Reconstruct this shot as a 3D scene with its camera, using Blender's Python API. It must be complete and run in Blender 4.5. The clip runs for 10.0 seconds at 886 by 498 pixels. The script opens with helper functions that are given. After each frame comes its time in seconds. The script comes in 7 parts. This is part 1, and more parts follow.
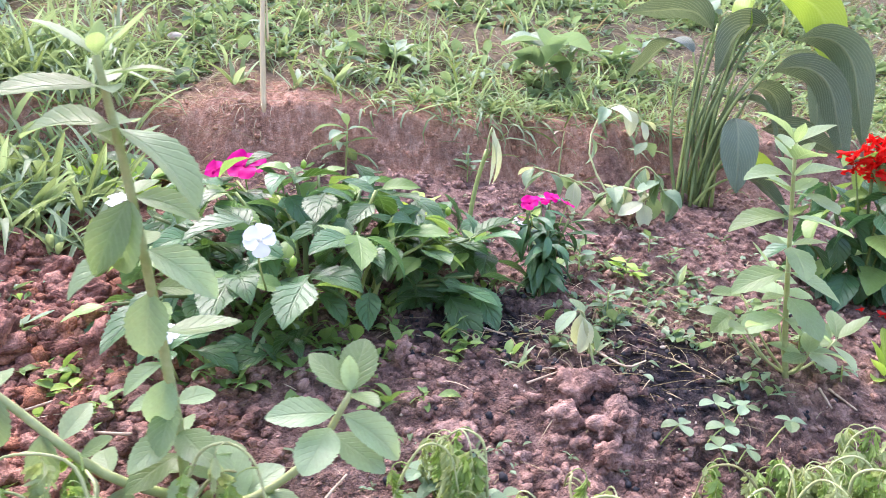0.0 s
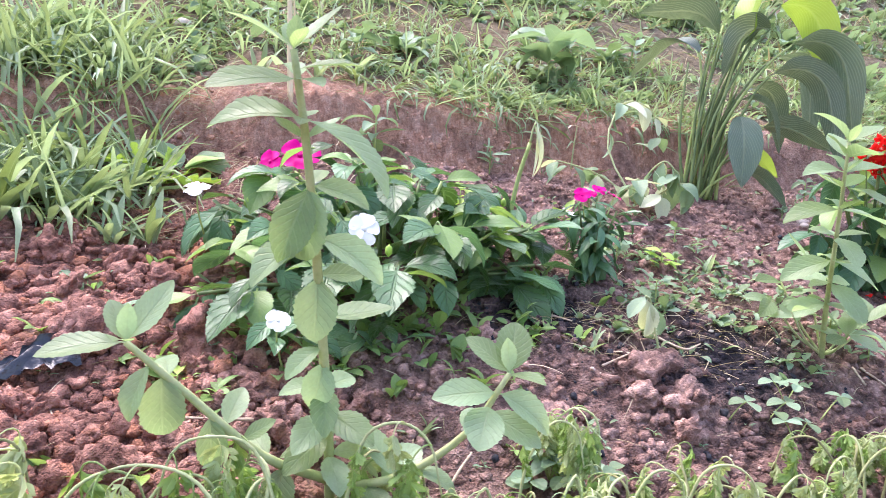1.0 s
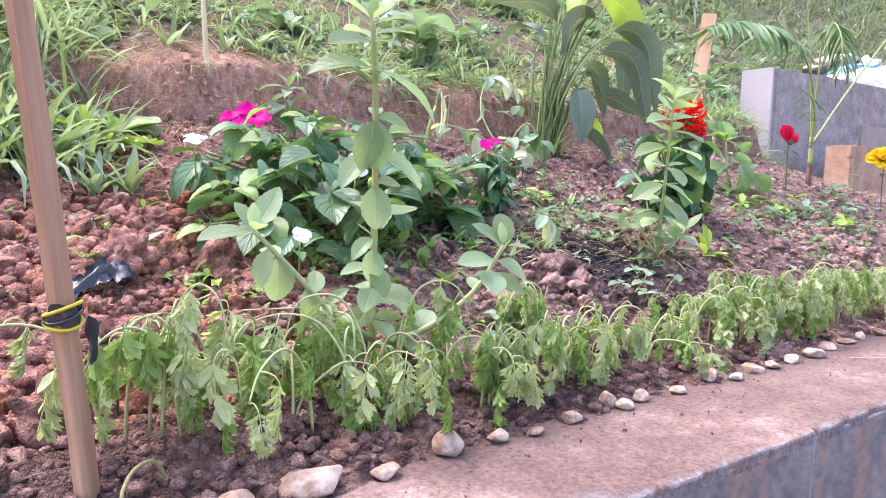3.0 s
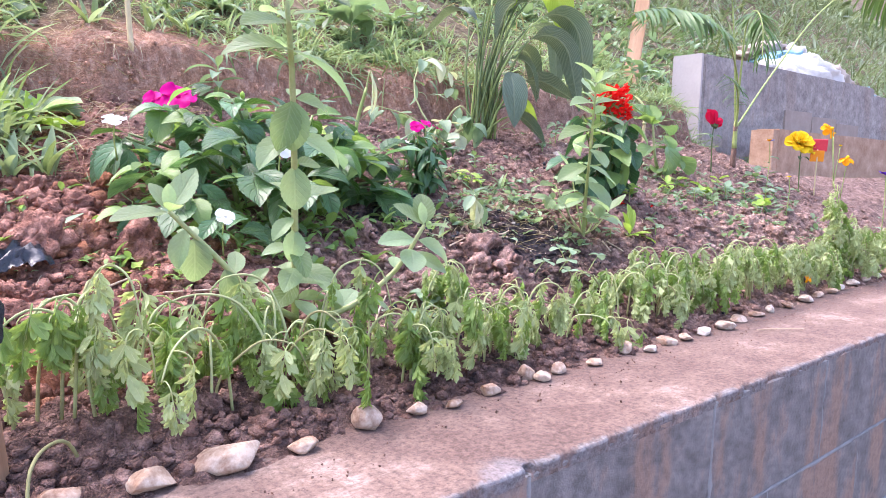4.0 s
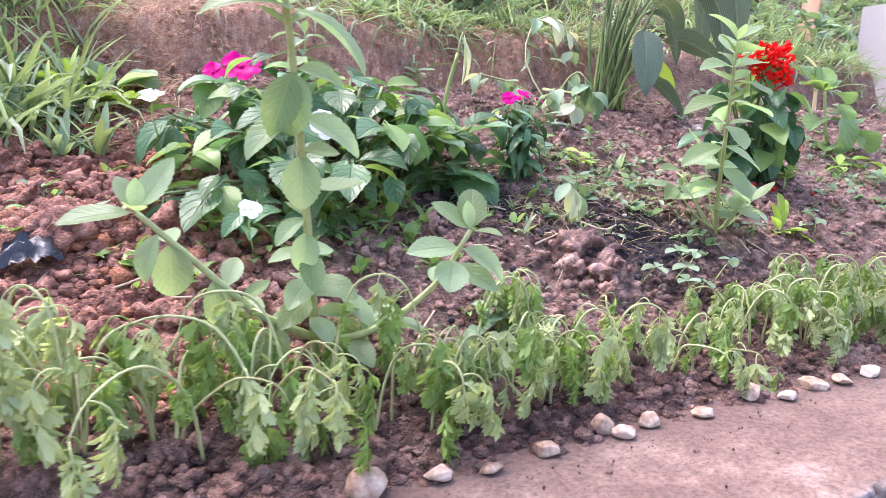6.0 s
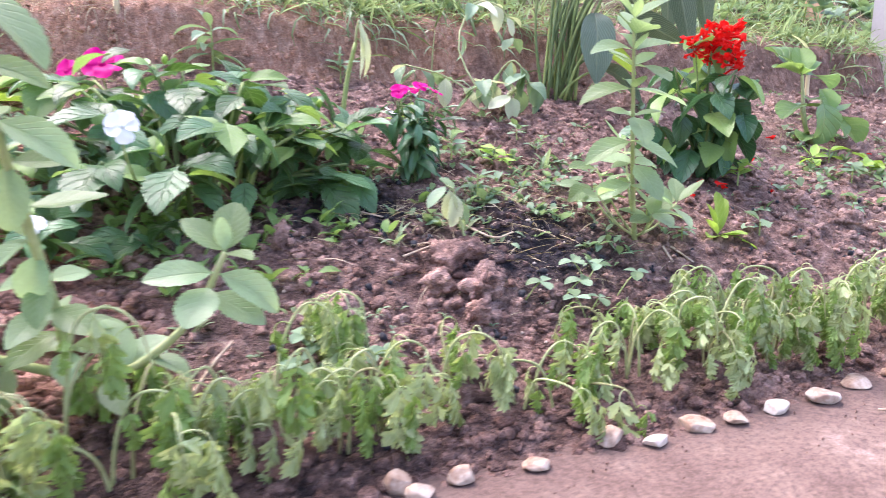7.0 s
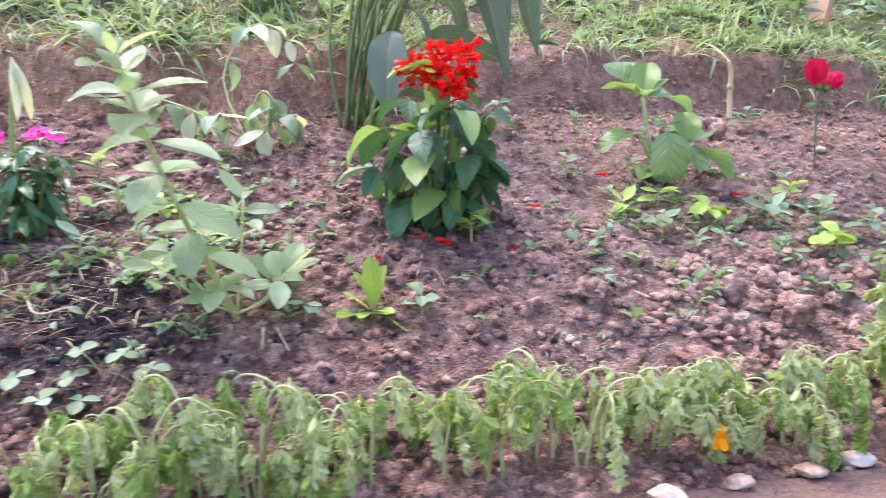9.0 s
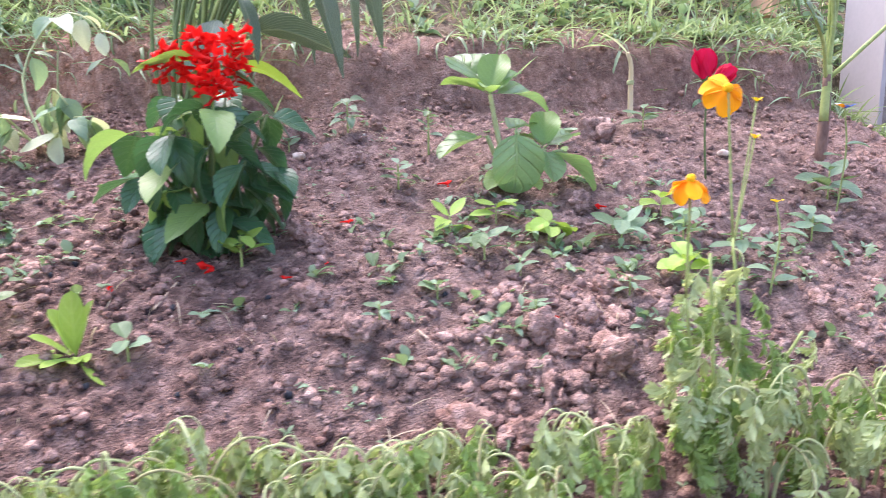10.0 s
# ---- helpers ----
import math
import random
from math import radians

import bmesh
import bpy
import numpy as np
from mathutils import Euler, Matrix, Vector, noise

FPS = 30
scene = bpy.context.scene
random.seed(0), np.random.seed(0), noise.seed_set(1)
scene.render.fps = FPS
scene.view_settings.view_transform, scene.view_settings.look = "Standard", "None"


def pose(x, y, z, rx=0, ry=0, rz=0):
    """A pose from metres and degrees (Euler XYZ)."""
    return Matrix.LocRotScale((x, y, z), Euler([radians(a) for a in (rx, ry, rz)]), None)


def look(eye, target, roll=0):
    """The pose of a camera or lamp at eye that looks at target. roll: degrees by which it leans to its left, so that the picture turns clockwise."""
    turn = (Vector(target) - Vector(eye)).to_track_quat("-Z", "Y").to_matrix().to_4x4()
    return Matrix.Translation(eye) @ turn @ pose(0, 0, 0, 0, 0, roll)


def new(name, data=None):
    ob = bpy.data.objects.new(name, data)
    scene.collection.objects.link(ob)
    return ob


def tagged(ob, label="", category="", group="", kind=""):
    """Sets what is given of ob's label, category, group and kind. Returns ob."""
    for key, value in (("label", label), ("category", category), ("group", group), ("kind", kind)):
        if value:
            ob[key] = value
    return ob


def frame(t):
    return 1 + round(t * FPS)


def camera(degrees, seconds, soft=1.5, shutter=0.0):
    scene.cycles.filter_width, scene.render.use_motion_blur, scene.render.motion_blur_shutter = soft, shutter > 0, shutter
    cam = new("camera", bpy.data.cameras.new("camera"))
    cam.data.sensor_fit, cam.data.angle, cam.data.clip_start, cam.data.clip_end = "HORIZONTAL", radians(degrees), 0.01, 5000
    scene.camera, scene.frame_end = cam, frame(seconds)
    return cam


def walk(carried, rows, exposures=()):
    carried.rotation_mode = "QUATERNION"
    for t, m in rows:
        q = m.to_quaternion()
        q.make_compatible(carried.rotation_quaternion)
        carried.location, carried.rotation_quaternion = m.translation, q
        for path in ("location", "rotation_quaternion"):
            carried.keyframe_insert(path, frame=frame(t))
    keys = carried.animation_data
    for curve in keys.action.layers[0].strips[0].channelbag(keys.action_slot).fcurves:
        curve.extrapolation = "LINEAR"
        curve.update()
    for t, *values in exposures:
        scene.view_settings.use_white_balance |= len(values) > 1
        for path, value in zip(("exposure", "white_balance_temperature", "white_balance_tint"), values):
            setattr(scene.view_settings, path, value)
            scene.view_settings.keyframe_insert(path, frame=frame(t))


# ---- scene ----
cam = camera(66.3, 10.0, 0.6, 0.3)
PATH = [
    (0, (0.006, -0.31, 0.43), (0.486, 1.624, 0.269), 2.7),
    (0.5, (-0.148, -0.318, 0.431), (0.521, 1.558, 0.249), 2.4),
    (0.7, (-0.177, -0.31, 0.429), (0.512, 1.558, 0.242), 2.8),
    (1, (-0.203, -0.289, 0.42), (0.444, 1.595, 0.242), 3.2),
    (1.3, (-0.247, -0.281, 0.41), (0.434, 1.59, 0.223), 3.2),
    (1.5, (-0.293, -0.288, 0.401), (0.5, 1.539, 0.22), 2.9),
    (1.8, (-0.375, -0.323, 0.401), (0.593, 1.416, 0.203), 2.6),
    (2, (-0.437, -0.358, 0.398), (0.614, 1.332, 0.198), 2.1),
    (2.2, (-0.493, -0.386, 0.383), (0.618, 1.268, 0.204), 1.7),
    (3.3, (-0.559, -0.463, 0.329), (0.597, 1.155, 0.119), 1.4),
    (3.5, (-0.556, -0.47, 0.329), (0.627, 1.127, 0.11), 1.4),
    (4, (-0.54, -0.493, 0.331), (0.72, 1.041, 0.089), 1.3),
    (4.5, (-0.544, -0.503, 0.332), (0.71, 1.033, 0.071), 1.2),
    (5, (-0.53, -0.457, 0.337), (0.623, 1.147, 0.026), 1.2),
    (5.2, (-0.506, -0.426, 0.343), (0.578, 1.225, 0.026), 1.2),
    (6.3, (-0.217, -0.375, 0.358), (0.597, 1.419, 0.01), 1.3),
    (6.5, (-0.165, -0.387, 0.356), (0.604, 1.427, 0.011), 1.0),
    (7, (0.016, -0.372, 0.368), (0.792, 1.434, 0.001), 0.3),
    (7.3, (0.155, -0.328, 0.368), (0.915, 1.483, -0.008), 0.6),
    (7.5, (0.264, -0.306, 0.369), (0.961, 1.53, -0.009), 0.9),
    (8, (0.502, -0.3, 0.394), (1.138, 1.564, 0.045), 0.4),
    (8.3, (0.631, -0.329, 0.407), (1.096, 1.589, 0.085), 0.7),
    (8.5, (0.723, -0.37, 0.419), (1.054, 1.574, 0.085), 0.2),
    (8.6, (0.769, -0.396, 0.427), (1.082, 1.55, 0.086), -0.2),
    (9, (0.903, -0.409, 0.432), (1.301, 1.52, 0.084), -0.5),
    (9.3, (1.015, -0.387, 0.423), (1.461, 1.531, 0.074), -0.4),
    (9.5, (1.11, -0.343, 0.417), (1.501, 1.589, 0.078), -0.9),
    (10, (1.308, -0.286, 0.436), (1.658, 1.651, 0.084), -0.7),
]
walk(cam, [(t, look(eye, target, roll)) for t, eye, target, roll in PATH])

# ---- light ----
world = bpy.data.worlds.new("sky")
scene.world = world
world.use_nodes = True
wn = world.node_tree
sky = wn.nodes.new("ShaderNodeTexSky")
sky.sky_type = "NISHITA"
sky.sun_disc = False
sky.sun_elevation, sky.sun_rotation = radians(60), radians(-30)
sky.air_density, sky.dust_density, sky.ozone_density = 1.0, 3.0, 0.8
wn.links.new(sky.outputs[0], wn.nodes["Background"].inputs[0])
wn.nodes["Background"].inputs[1].default_value = 0.15
sun_data = bpy.data.lights.new("sun", "SUN")
sun_data.energy, sun_data.angle, sun_data.color = 1.0, radians(40), (1.0, 0.97, 0.93)
sun = new("sun", sun_data)
sun.matrix_world = look((-1.3, 3.0, 7.0), (0.5, 0.8, 0.2))
scene.view_settings.exposure = 2.25
scene.view_settings.use_white_balance = True
scene.view_settings.white_balance_temperature, scene.view_settings.white_balance_tint = 6150, 26

# ---- node helpers ----


def blank(name):
    m = bpy.data.materials.new(name)
    m.use_nodes = True
    nt = m.node_tree
    return m, nt, nt.nodes["Principled BSDF"]


def nd(nt, kind, operation="", use_clamp=False, data_type="", blend_type="", interpolation_type=""):
    n = nt.nodes.new("ShaderNode" + kind)
    if operation:
        n.operation = operation
    if use_clamp:
        n.use_clamp = True
    if data_type:
        n.data_type = data_type
    if blend_type:
        n.blend_type = blend_type
    if interpolation_type:
        n.interpolation_type = interpolation_type
    return n


def ln(nt, a, b):
    nt.links.new(a, b)


def math_node(nt, op, a, b=None, clamp=False):
    n = nd(nt, "Math", operation=op, use_clamp=clamp)
    for i, v in enumerate((a, b)):
        if v is None:
            continue
        if isinstance(v, (int, float)):
            n.inputs[i].default_value = v
        else:
            ln(nt, v, n.inputs[i])
    return n.outputs[0]


def noise_node(nt, vec, scale, detail=4.0, rough=0.55):
    n = nd(nt, "TexNoise")
    n.inputs["Scale"].default_value, n.inputs["Detail"].default_value = scale, detail
    n.inputs["Roughness"].default_value = rough
    ln(nt, vec, n.inputs["Vector"])
    return n.outputs["Fac"]


def ramp(nt, fac, stops):
    n = nd(nt, "ValToRGB")
    e = n.color_ramp.elements
    while len(e) < len(stops):
        e.new(0.5)
    for el, (p, c) in zip(e, stops):
        el.position, el.color = p, (*c, 1)
    ln(nt, fac, n.inputs[0])
    return n.outputs[0]


def mix(nt, fac, a, b, how="MIX"):
    n = nd(nt, "Mix", data_type="RGBA", blend_type=how)
    for i, v in ((0, fac), (6, a), (7, b)):
        if isinstance(v, (int, float)):
            n.inputs[i].default_value = v
        elif isinstance(v, tuple):
            n.inputs[i].default_value = (*v, 1)
        else:
            ln(nt, v, n.inputs[i])
    return n.outputs[2]


def span(nt, v, a, b, lo=0.0, hi=1.0):
    n = nd(nt, "MapRange", interpolation_type="SMOOTHSTEP")
    ln(nt, v, n.inputs[0])
    for i, k in enumerate((a, b, lo, hi)):
        n.inputs[i + 1].default_value = k
    return n.outputs[0]


def bump(nt, bsdf, height, strength, dist):
    n = nd(nt, "Bump")
    n.inputs["Strength"].default_value, n.inputs["Distance"].default_value = strength, dist
    ln(nt, height, n.inputs["Height"])
    ln(nt, n.outputs[0], bsdf.inputs["Normal"])


def place_vec(nt):
    return nd(nt, "NewGeometry").outputs["Position"]


def object_vec(nt):
    return nd(nt, "TexCoord").outputs["Object"]


# ---- materials ----


def soil_material(name="soil", lump=False):
    m, nt, b = blank(name)
    p = place_vec(nt)
    sep = nd(nt, "SeparateXYZ")
    ln(nt, p, sep.inputs[0])
    big = noise_node(nt, p, 5.0, 5)
    mid = noise_node(nt, p, 38.0, 6, 0.65)
    fine = noise_node(nt, p, 260.0, 4, 0.7)
    base = ramp(nt, mid, [(0.3, (0.056, 0.034, 0.028)), (0.47, (0.215, 0.128, 0.1)), (0.64, (0.42, 0.275, 0.222))])
    red = ramp(nt, mid, [(0.3, (0.07, 0.032, 0.025)), (0.47, (0.235, 0.108, 0.076)), (0.64, (0.42, 0.22, 0.16))])
    left = span(nt, math_node(nt, "ADD", sep.outputs[0], math_node(nt, "MULTIPLY", big, 0.5)), 0.32, -0.02)
    left = math_node(nt, "MULTIPLY", left, span(nt, math_node(nt, "ADD", sep.outputs[1], math_node(nt, "MULTIPLY", mid, 0.1)), 0.36, 0.46))
    bank = span(nt, math_node(nt, "ADD", sep.outputs[1], math_node(nt, "MULTIPLY", big, 0.2)), 1.43, 1.49)
    redness = math_node(nt, "MAXIMUM", math_node(nt, "MULTIPLY", left, 0.95), 0.0)
    col = mix(nt, redness, base, red)
    strat = nd(nt, "Mapping")
    strat.inputs["Scale"].default_value = (1.0, 1.0, 0.35)
    ln(nt, p, strat.inputs[0])
    cut = ramp(nt, noise_node(nt, strat.outputs[0], 60.0, 7, 0.7), [(0.3, (0.24, 0.115, 0.07)), (0.48, (0.5, 0.275, 0.175)), (0.66, (0.68, 0.45, 0.325))])
    col = mix(nt, math_node(nt, "MULTIPLY", bank, 0.85), col, cut)
    dry = math_node(nt, "MULTIPLY", span(nt, math_node(nt, "ADD", sep.outputs[0], math_node(nt, "MULTIPLY", big, 0.6)), 1.4, 1.75), span(nt, math_node(nt, "ADD", sep.outputs[1], math_node(nt, "MULTIPLY", mid, 0.2)), 0.5, 0.62))
    col = mix(nt, math_node(nt, "MULTIPLY", dry, 0.6), col, ramp(nt, mid, [(0.3, (0.17, 0.105, 0.082)), (0.47, (0.31, 0.205, 0.165)), (0.64, (0.47, 0.335, 0.275))]))
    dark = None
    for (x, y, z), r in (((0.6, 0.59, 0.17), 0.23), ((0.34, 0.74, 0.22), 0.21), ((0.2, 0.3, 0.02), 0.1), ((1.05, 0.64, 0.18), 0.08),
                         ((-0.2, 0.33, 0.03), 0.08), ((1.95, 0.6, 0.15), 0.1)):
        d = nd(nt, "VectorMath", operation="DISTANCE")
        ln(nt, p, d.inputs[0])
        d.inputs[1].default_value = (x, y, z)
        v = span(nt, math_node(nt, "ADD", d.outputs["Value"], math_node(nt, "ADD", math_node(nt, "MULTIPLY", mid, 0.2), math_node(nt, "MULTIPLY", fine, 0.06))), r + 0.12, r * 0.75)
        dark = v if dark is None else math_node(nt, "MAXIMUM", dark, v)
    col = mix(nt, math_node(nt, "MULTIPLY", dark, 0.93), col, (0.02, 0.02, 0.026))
    moist = noise_node(nt, p, 7.5, 4, 0.6)
    col = mix(nt, 0.45, col, ramp(nt, moist, [(0.38, (0.38, 0.35, 0.35)), (0.52, (0.95, 0.93, 0.93)), (0.68, (1.15, 1.13, 1.12))]), "MULTIPLY")
    # darker soil along the wall side, fading out towards x 1.0
    front_strip = span(nt, math_node(nt, "ADD", sep.outputs[1], math_node(nt, "MULTIPLY", big, 0.3)), 0.66, 0.46)
    col = mix(nt, math_node(nt, "MULTIPLY", math_node(nt, "MULTIPLY", math_node(nt, "MULTIPLY", front_strip, span(nt, sep.outputs[1], 0.0, 0.1)), span(nt, sep.outputs[0], 1.0, 0.5)), 0.8), col, (0.56, 0.54, 0.55), "MULTIPLY")
    hill = span(nt, math_node(nt, "ADD", sep.outputs[1], math_node(nt, "MULTIPLY", big, 0.5)), 1.68, 1.95)
    litter = ramp(nt, mid, [(0.3, (0.07, 0.06, 0.035)), (0.55, (0.17, 0.15, 0.085)), (0.75, (0.34, 0.28, 0.19))])
    col = mix(nt, math_node(nt, "MULTIPLY", hill, 0.8), col, litter)
    if lump:
        info = nd(nt, "ObjectInfo").outputs["Random"]
        isl = nd(nt, "NewGeometry").outputs["Random Per Island"]
        k = math_node(nt, "ADD", math_node(nt, "MULTIPLY", math_node(nt, "ADD", info, isl), 0.22), 0.86)
        col = mix(nt, 1.0, col, nd_grey(nt, k), "MULTIPLY")
        rusty = math_node(nt, "MULTIPLY", span(nt, math_node(nt, "FRACT", math_node(nt, "MULTIPLY", math_node(nt, "ADD", info, isl), 7.31)), 0.7, 0.95), math_node(nt, "ADD", math_node(nt, "MULTIPLY", left, 0.5), 0.1))
        col = mix(nt, rusty, col, (0.42, 0.17, 0.085))
    else:
        col = mix(nt, 0.5, col, ramp(nt, fine, [(0.3, (0.35, 0.33, 0.33)), (0.65, (1, 1, 1))]), "MULTIPLY")
    crumb = None
    for size, weight in ((85.0, 0.4), (210.0, 0.6), (420.0, 0.55)):
        vor = nd(nt, "TexVoronoi")
        vor.inputs["Scale"].default_value = size
        warp = nd(nt, "VectorMath", operation="MULTIPLY_ADD")
        wob = nd(nt, "TexNoise")
        wob.inputs["Scale"].default_value = size * 0.6
        ln(nt, p, wob.inputs["Vector"])
        ln(nt, wob.outputs["Color"], warp.inputs[0])
        warp.inputs[1].default_value = (0.9 / size,) * 3
        ln(nt, p, warp.inputs[2])
        ln(nt, warp.outputs[0], vor.inputs["Vector"])
        h = math_node(nt, "MULTIPLY", math_node(nt, "SUBTRACT", 1.0, vor.outputs["Distance"]), weight)
        crumb = h if crumb is None else math_node(nt, "ADD", crumb, h)
        if size < 300:
            sepc = nd(nt, "SeparateColor")
            ln(nt, vor.outputs["Color"], sepc.inputs[0])
            col = mix(nt, 0.4, col, ramp(nt, sepc.outputs[0], [(0.0, (0.62, 0.6, 0.6)), (0.5, (0.98, 0.98, 0.98)), (1.0, (1.3, 1.26, 1.24))]), "MULTIPLY")
    ln(nt, col, b.inputs["Base Color"])
    b.inputs["Roughness"].default_value = 0.92
    b.inputs["Specular IOR Level"].default_value = 0.25
    bump(nt, b, math_node(nt, "ADD", math_node(nt, "MULTIPLY", crumb, 0.6), math_node(nt, "MULTIPLY", fine, 0.3)), 1.0, 0.006 if lump else 0.01)
    return m


def nd_grey(nt, v):
    c = nd(nt, "CombineColor")
    for i in range(3):
        ln(nt, v, c.inputs[i])
    return c.outputs[0]


def leaf_material(name, top, pale, rough=0.42, vein=0.25, glow=0.35, ribs=9.0, vary=0.35, fuzz=0.06, quilt=0.35, slope=0.55):
    """Leaf blade: veins by the blade's own length and width, gloss, and light that passes through."""
    m, nt, b = blank(name)
    uv = nd(nt, "SeparateXYZ")
    ln(nt, nd(nt, "UVMap").outputs[0], uv.inputs[0])
    side = math_node(nt, "ABSOLUTE", math_node(nt, "SUBTRACT", uv.outputs[0], 0.5))
    rib = span(nt, side, 0.05, 0.012)
    wave = math_node(nt, "SINE", math_node(nt, "MULTIPLY", math_node(nt, "SUBTRACT", uv.outputs[1], math_node(nt, "MULTIPLY", side, slope)), ribs * 6.283))
    veins = math_node(nt, "MAXIMUM", rib, span(nt, wave, 0.6, 0.98, 0, 0.8))
    p = place_vec(nt)
    n1 = noise_node(nt, p, 22.0, 3)
    n2 = noise_node(nt, p, 320.0, 3)
    rnd = nd(nt, "ObjectInfo").outputs["Random"]
    isl = nd(nt, "NewGeometry").outputs["Random Per Island"]
    r = math_node(nt, "FRACT", math_node(nt, "ADD", rnd, isl))
    tone = math_node(nt, "ADD", math_node(nt, "MULTIPLY", r, 0.65), math_node(nt, "MULTIPLY", n1, 0.35))
    top, pale = tuple(c * 1.22 for c in top), tuple(c * 1.15 for c in pale)
    # hue swing imitates light in the colour: lo yellowish backlight, hi bluish sky sheen
    lo = tuple(c * (1 - vary * k) for c, k in zip(top, (0.8, 0.75, 1.2)))
    hi = tuple(min(1, c * (1 + vary * k)) for c, k in zip(top, (0.9, 0.9, 1.3)))
    col = ramp(nt, tone, [(0.1, lo), (0.5, top), (0.9, hi)])
    col = mix(nt, math_node(nt, "MULTIPLY", veins, vein), col, pale)
    col = mix(nt, 0.25, col, ramp(nt, n2, [(0.3, (0.6, 0.6, 0.6)), (0.7, (1, 1, 1))]), "MULTIPLY")
    ln(nt, col, b.inputs["Base Color"])
    b.inputs["Roughness"].default_value = rough
    b.inputs["Specular IOR Level"].default_value = 0.45
    b.inputs["Sheen Weight"].default_value = fuzz
    b.inputs["Sheen Roughness"].default_value = 0.4
    bump(nt, b, math_node(nt, "SUBTRACT", math_node(nt, "MULTIPLY", n2, 0.15), veins), quilt, 0.003)
    t = nd(nt, "BsdfTranslucent")
    ln(nt, mix(nt, 1.0, col, (1.15, 1.15, 0.74), "MULTIPLY"), t.inputs["Color"])
    ms = nd(nt, "MixShader")
    ms.inputs[0].default_value = glow
    ln(nt, b.outputs[0], ms.inputs[1])
    ln(nt, t.outputs[0], ms.inputs[2])
    ln(nt, ms.outputs[0], nt.nodes["Material Output"].inputs["Surface"])
    return m


def petal_material(name, col, deep, rough=0.55, glow=0.25):
    m, nt, b = blank(name)
    uv = nd(nt, "SeparateXYZ")
    ln(nt, nd(nt, "UVMap").outputs[0], uv.inputs[0])
    streak = nd(nt, "TexNoise")
    streak.inputs["Scale"].default_value = 14.0
    st = nd(nt, "Mapping")
    st.inputs["Scale"].default_value = (1.0, 0.12, 1.0)
    ln(nt, nd(nt, "UVMap").outputs[0], st.inputs[0])
    ln(nt, st.outputs[0], streak.inputs["Vector"])
    f = math_node(nt, "MULTIPLY", streak.outputs["Fac"], span(nt, uv.outputs[1], 1.0, 0.1))
    c = mix(nt, f, col, deep)
    ln(nt, c, b.inputs["Base Color"])
    b.inputs["Roughness"].default_value = rough
    b.inputs["Specular IOR Level"].default_value = 0.15
    t = nd(nt, "BsdfTranslucent")
    ln(nt, c, t.inputs["Color"])
    ms = nd(nt, "MixShader")
    ms.inputs[0].default_value = glow
    ln(nt, b.outputs[0], ms.inputs[1])
    ln(nt, t.outputs[0], ms.inputs[2])
    ln(nt, ms.outputs[0], nt.nodes["Material Output"].inputs["Surface"])
    return m


def grained(name, stops, scale=30.0, stretch=(1, 1, 1), rough=0.8, depth=0.002, fine=240.0, spec=0.3):
    """Two scales of noise over a colour ramp, on the object's own axes."""
    m, nt, b = blank(name)
    mp = nd(nt, "Mapping")
    mp.inputs["Scale"].default_value = stretch
    ln(nt, object_vec(nt), mp.inputs[0])
    a = noise_node(nt, mp.outputs[0], scale, 6, 0.6)
    f = noise_node(nt, mp.outputs[0], fine, 3, 0.6)
    r = math_node(nt, "MULTIPLY", math_node(nt, "SUBTRACT", nd(nt, "ObjectInfo").outputs["Random"], 0.5), 0.14)
    v = math_node(nt, "ADD", math_node(nt, "ADD", math_node(nt, "MULTIPLY", a, 0.75), math_node(nt, "MULTIPLY", f, 0.25)), r)
    ln(nt, ramp(nt, v, stops), b.inputs["Base Color"])
    b.inputs["Roughness"].default_value = rough
    b.inputs["Specular IOR Level"].default_value = spec
    bump(nt, b, v, 0.6, depth)
    return m


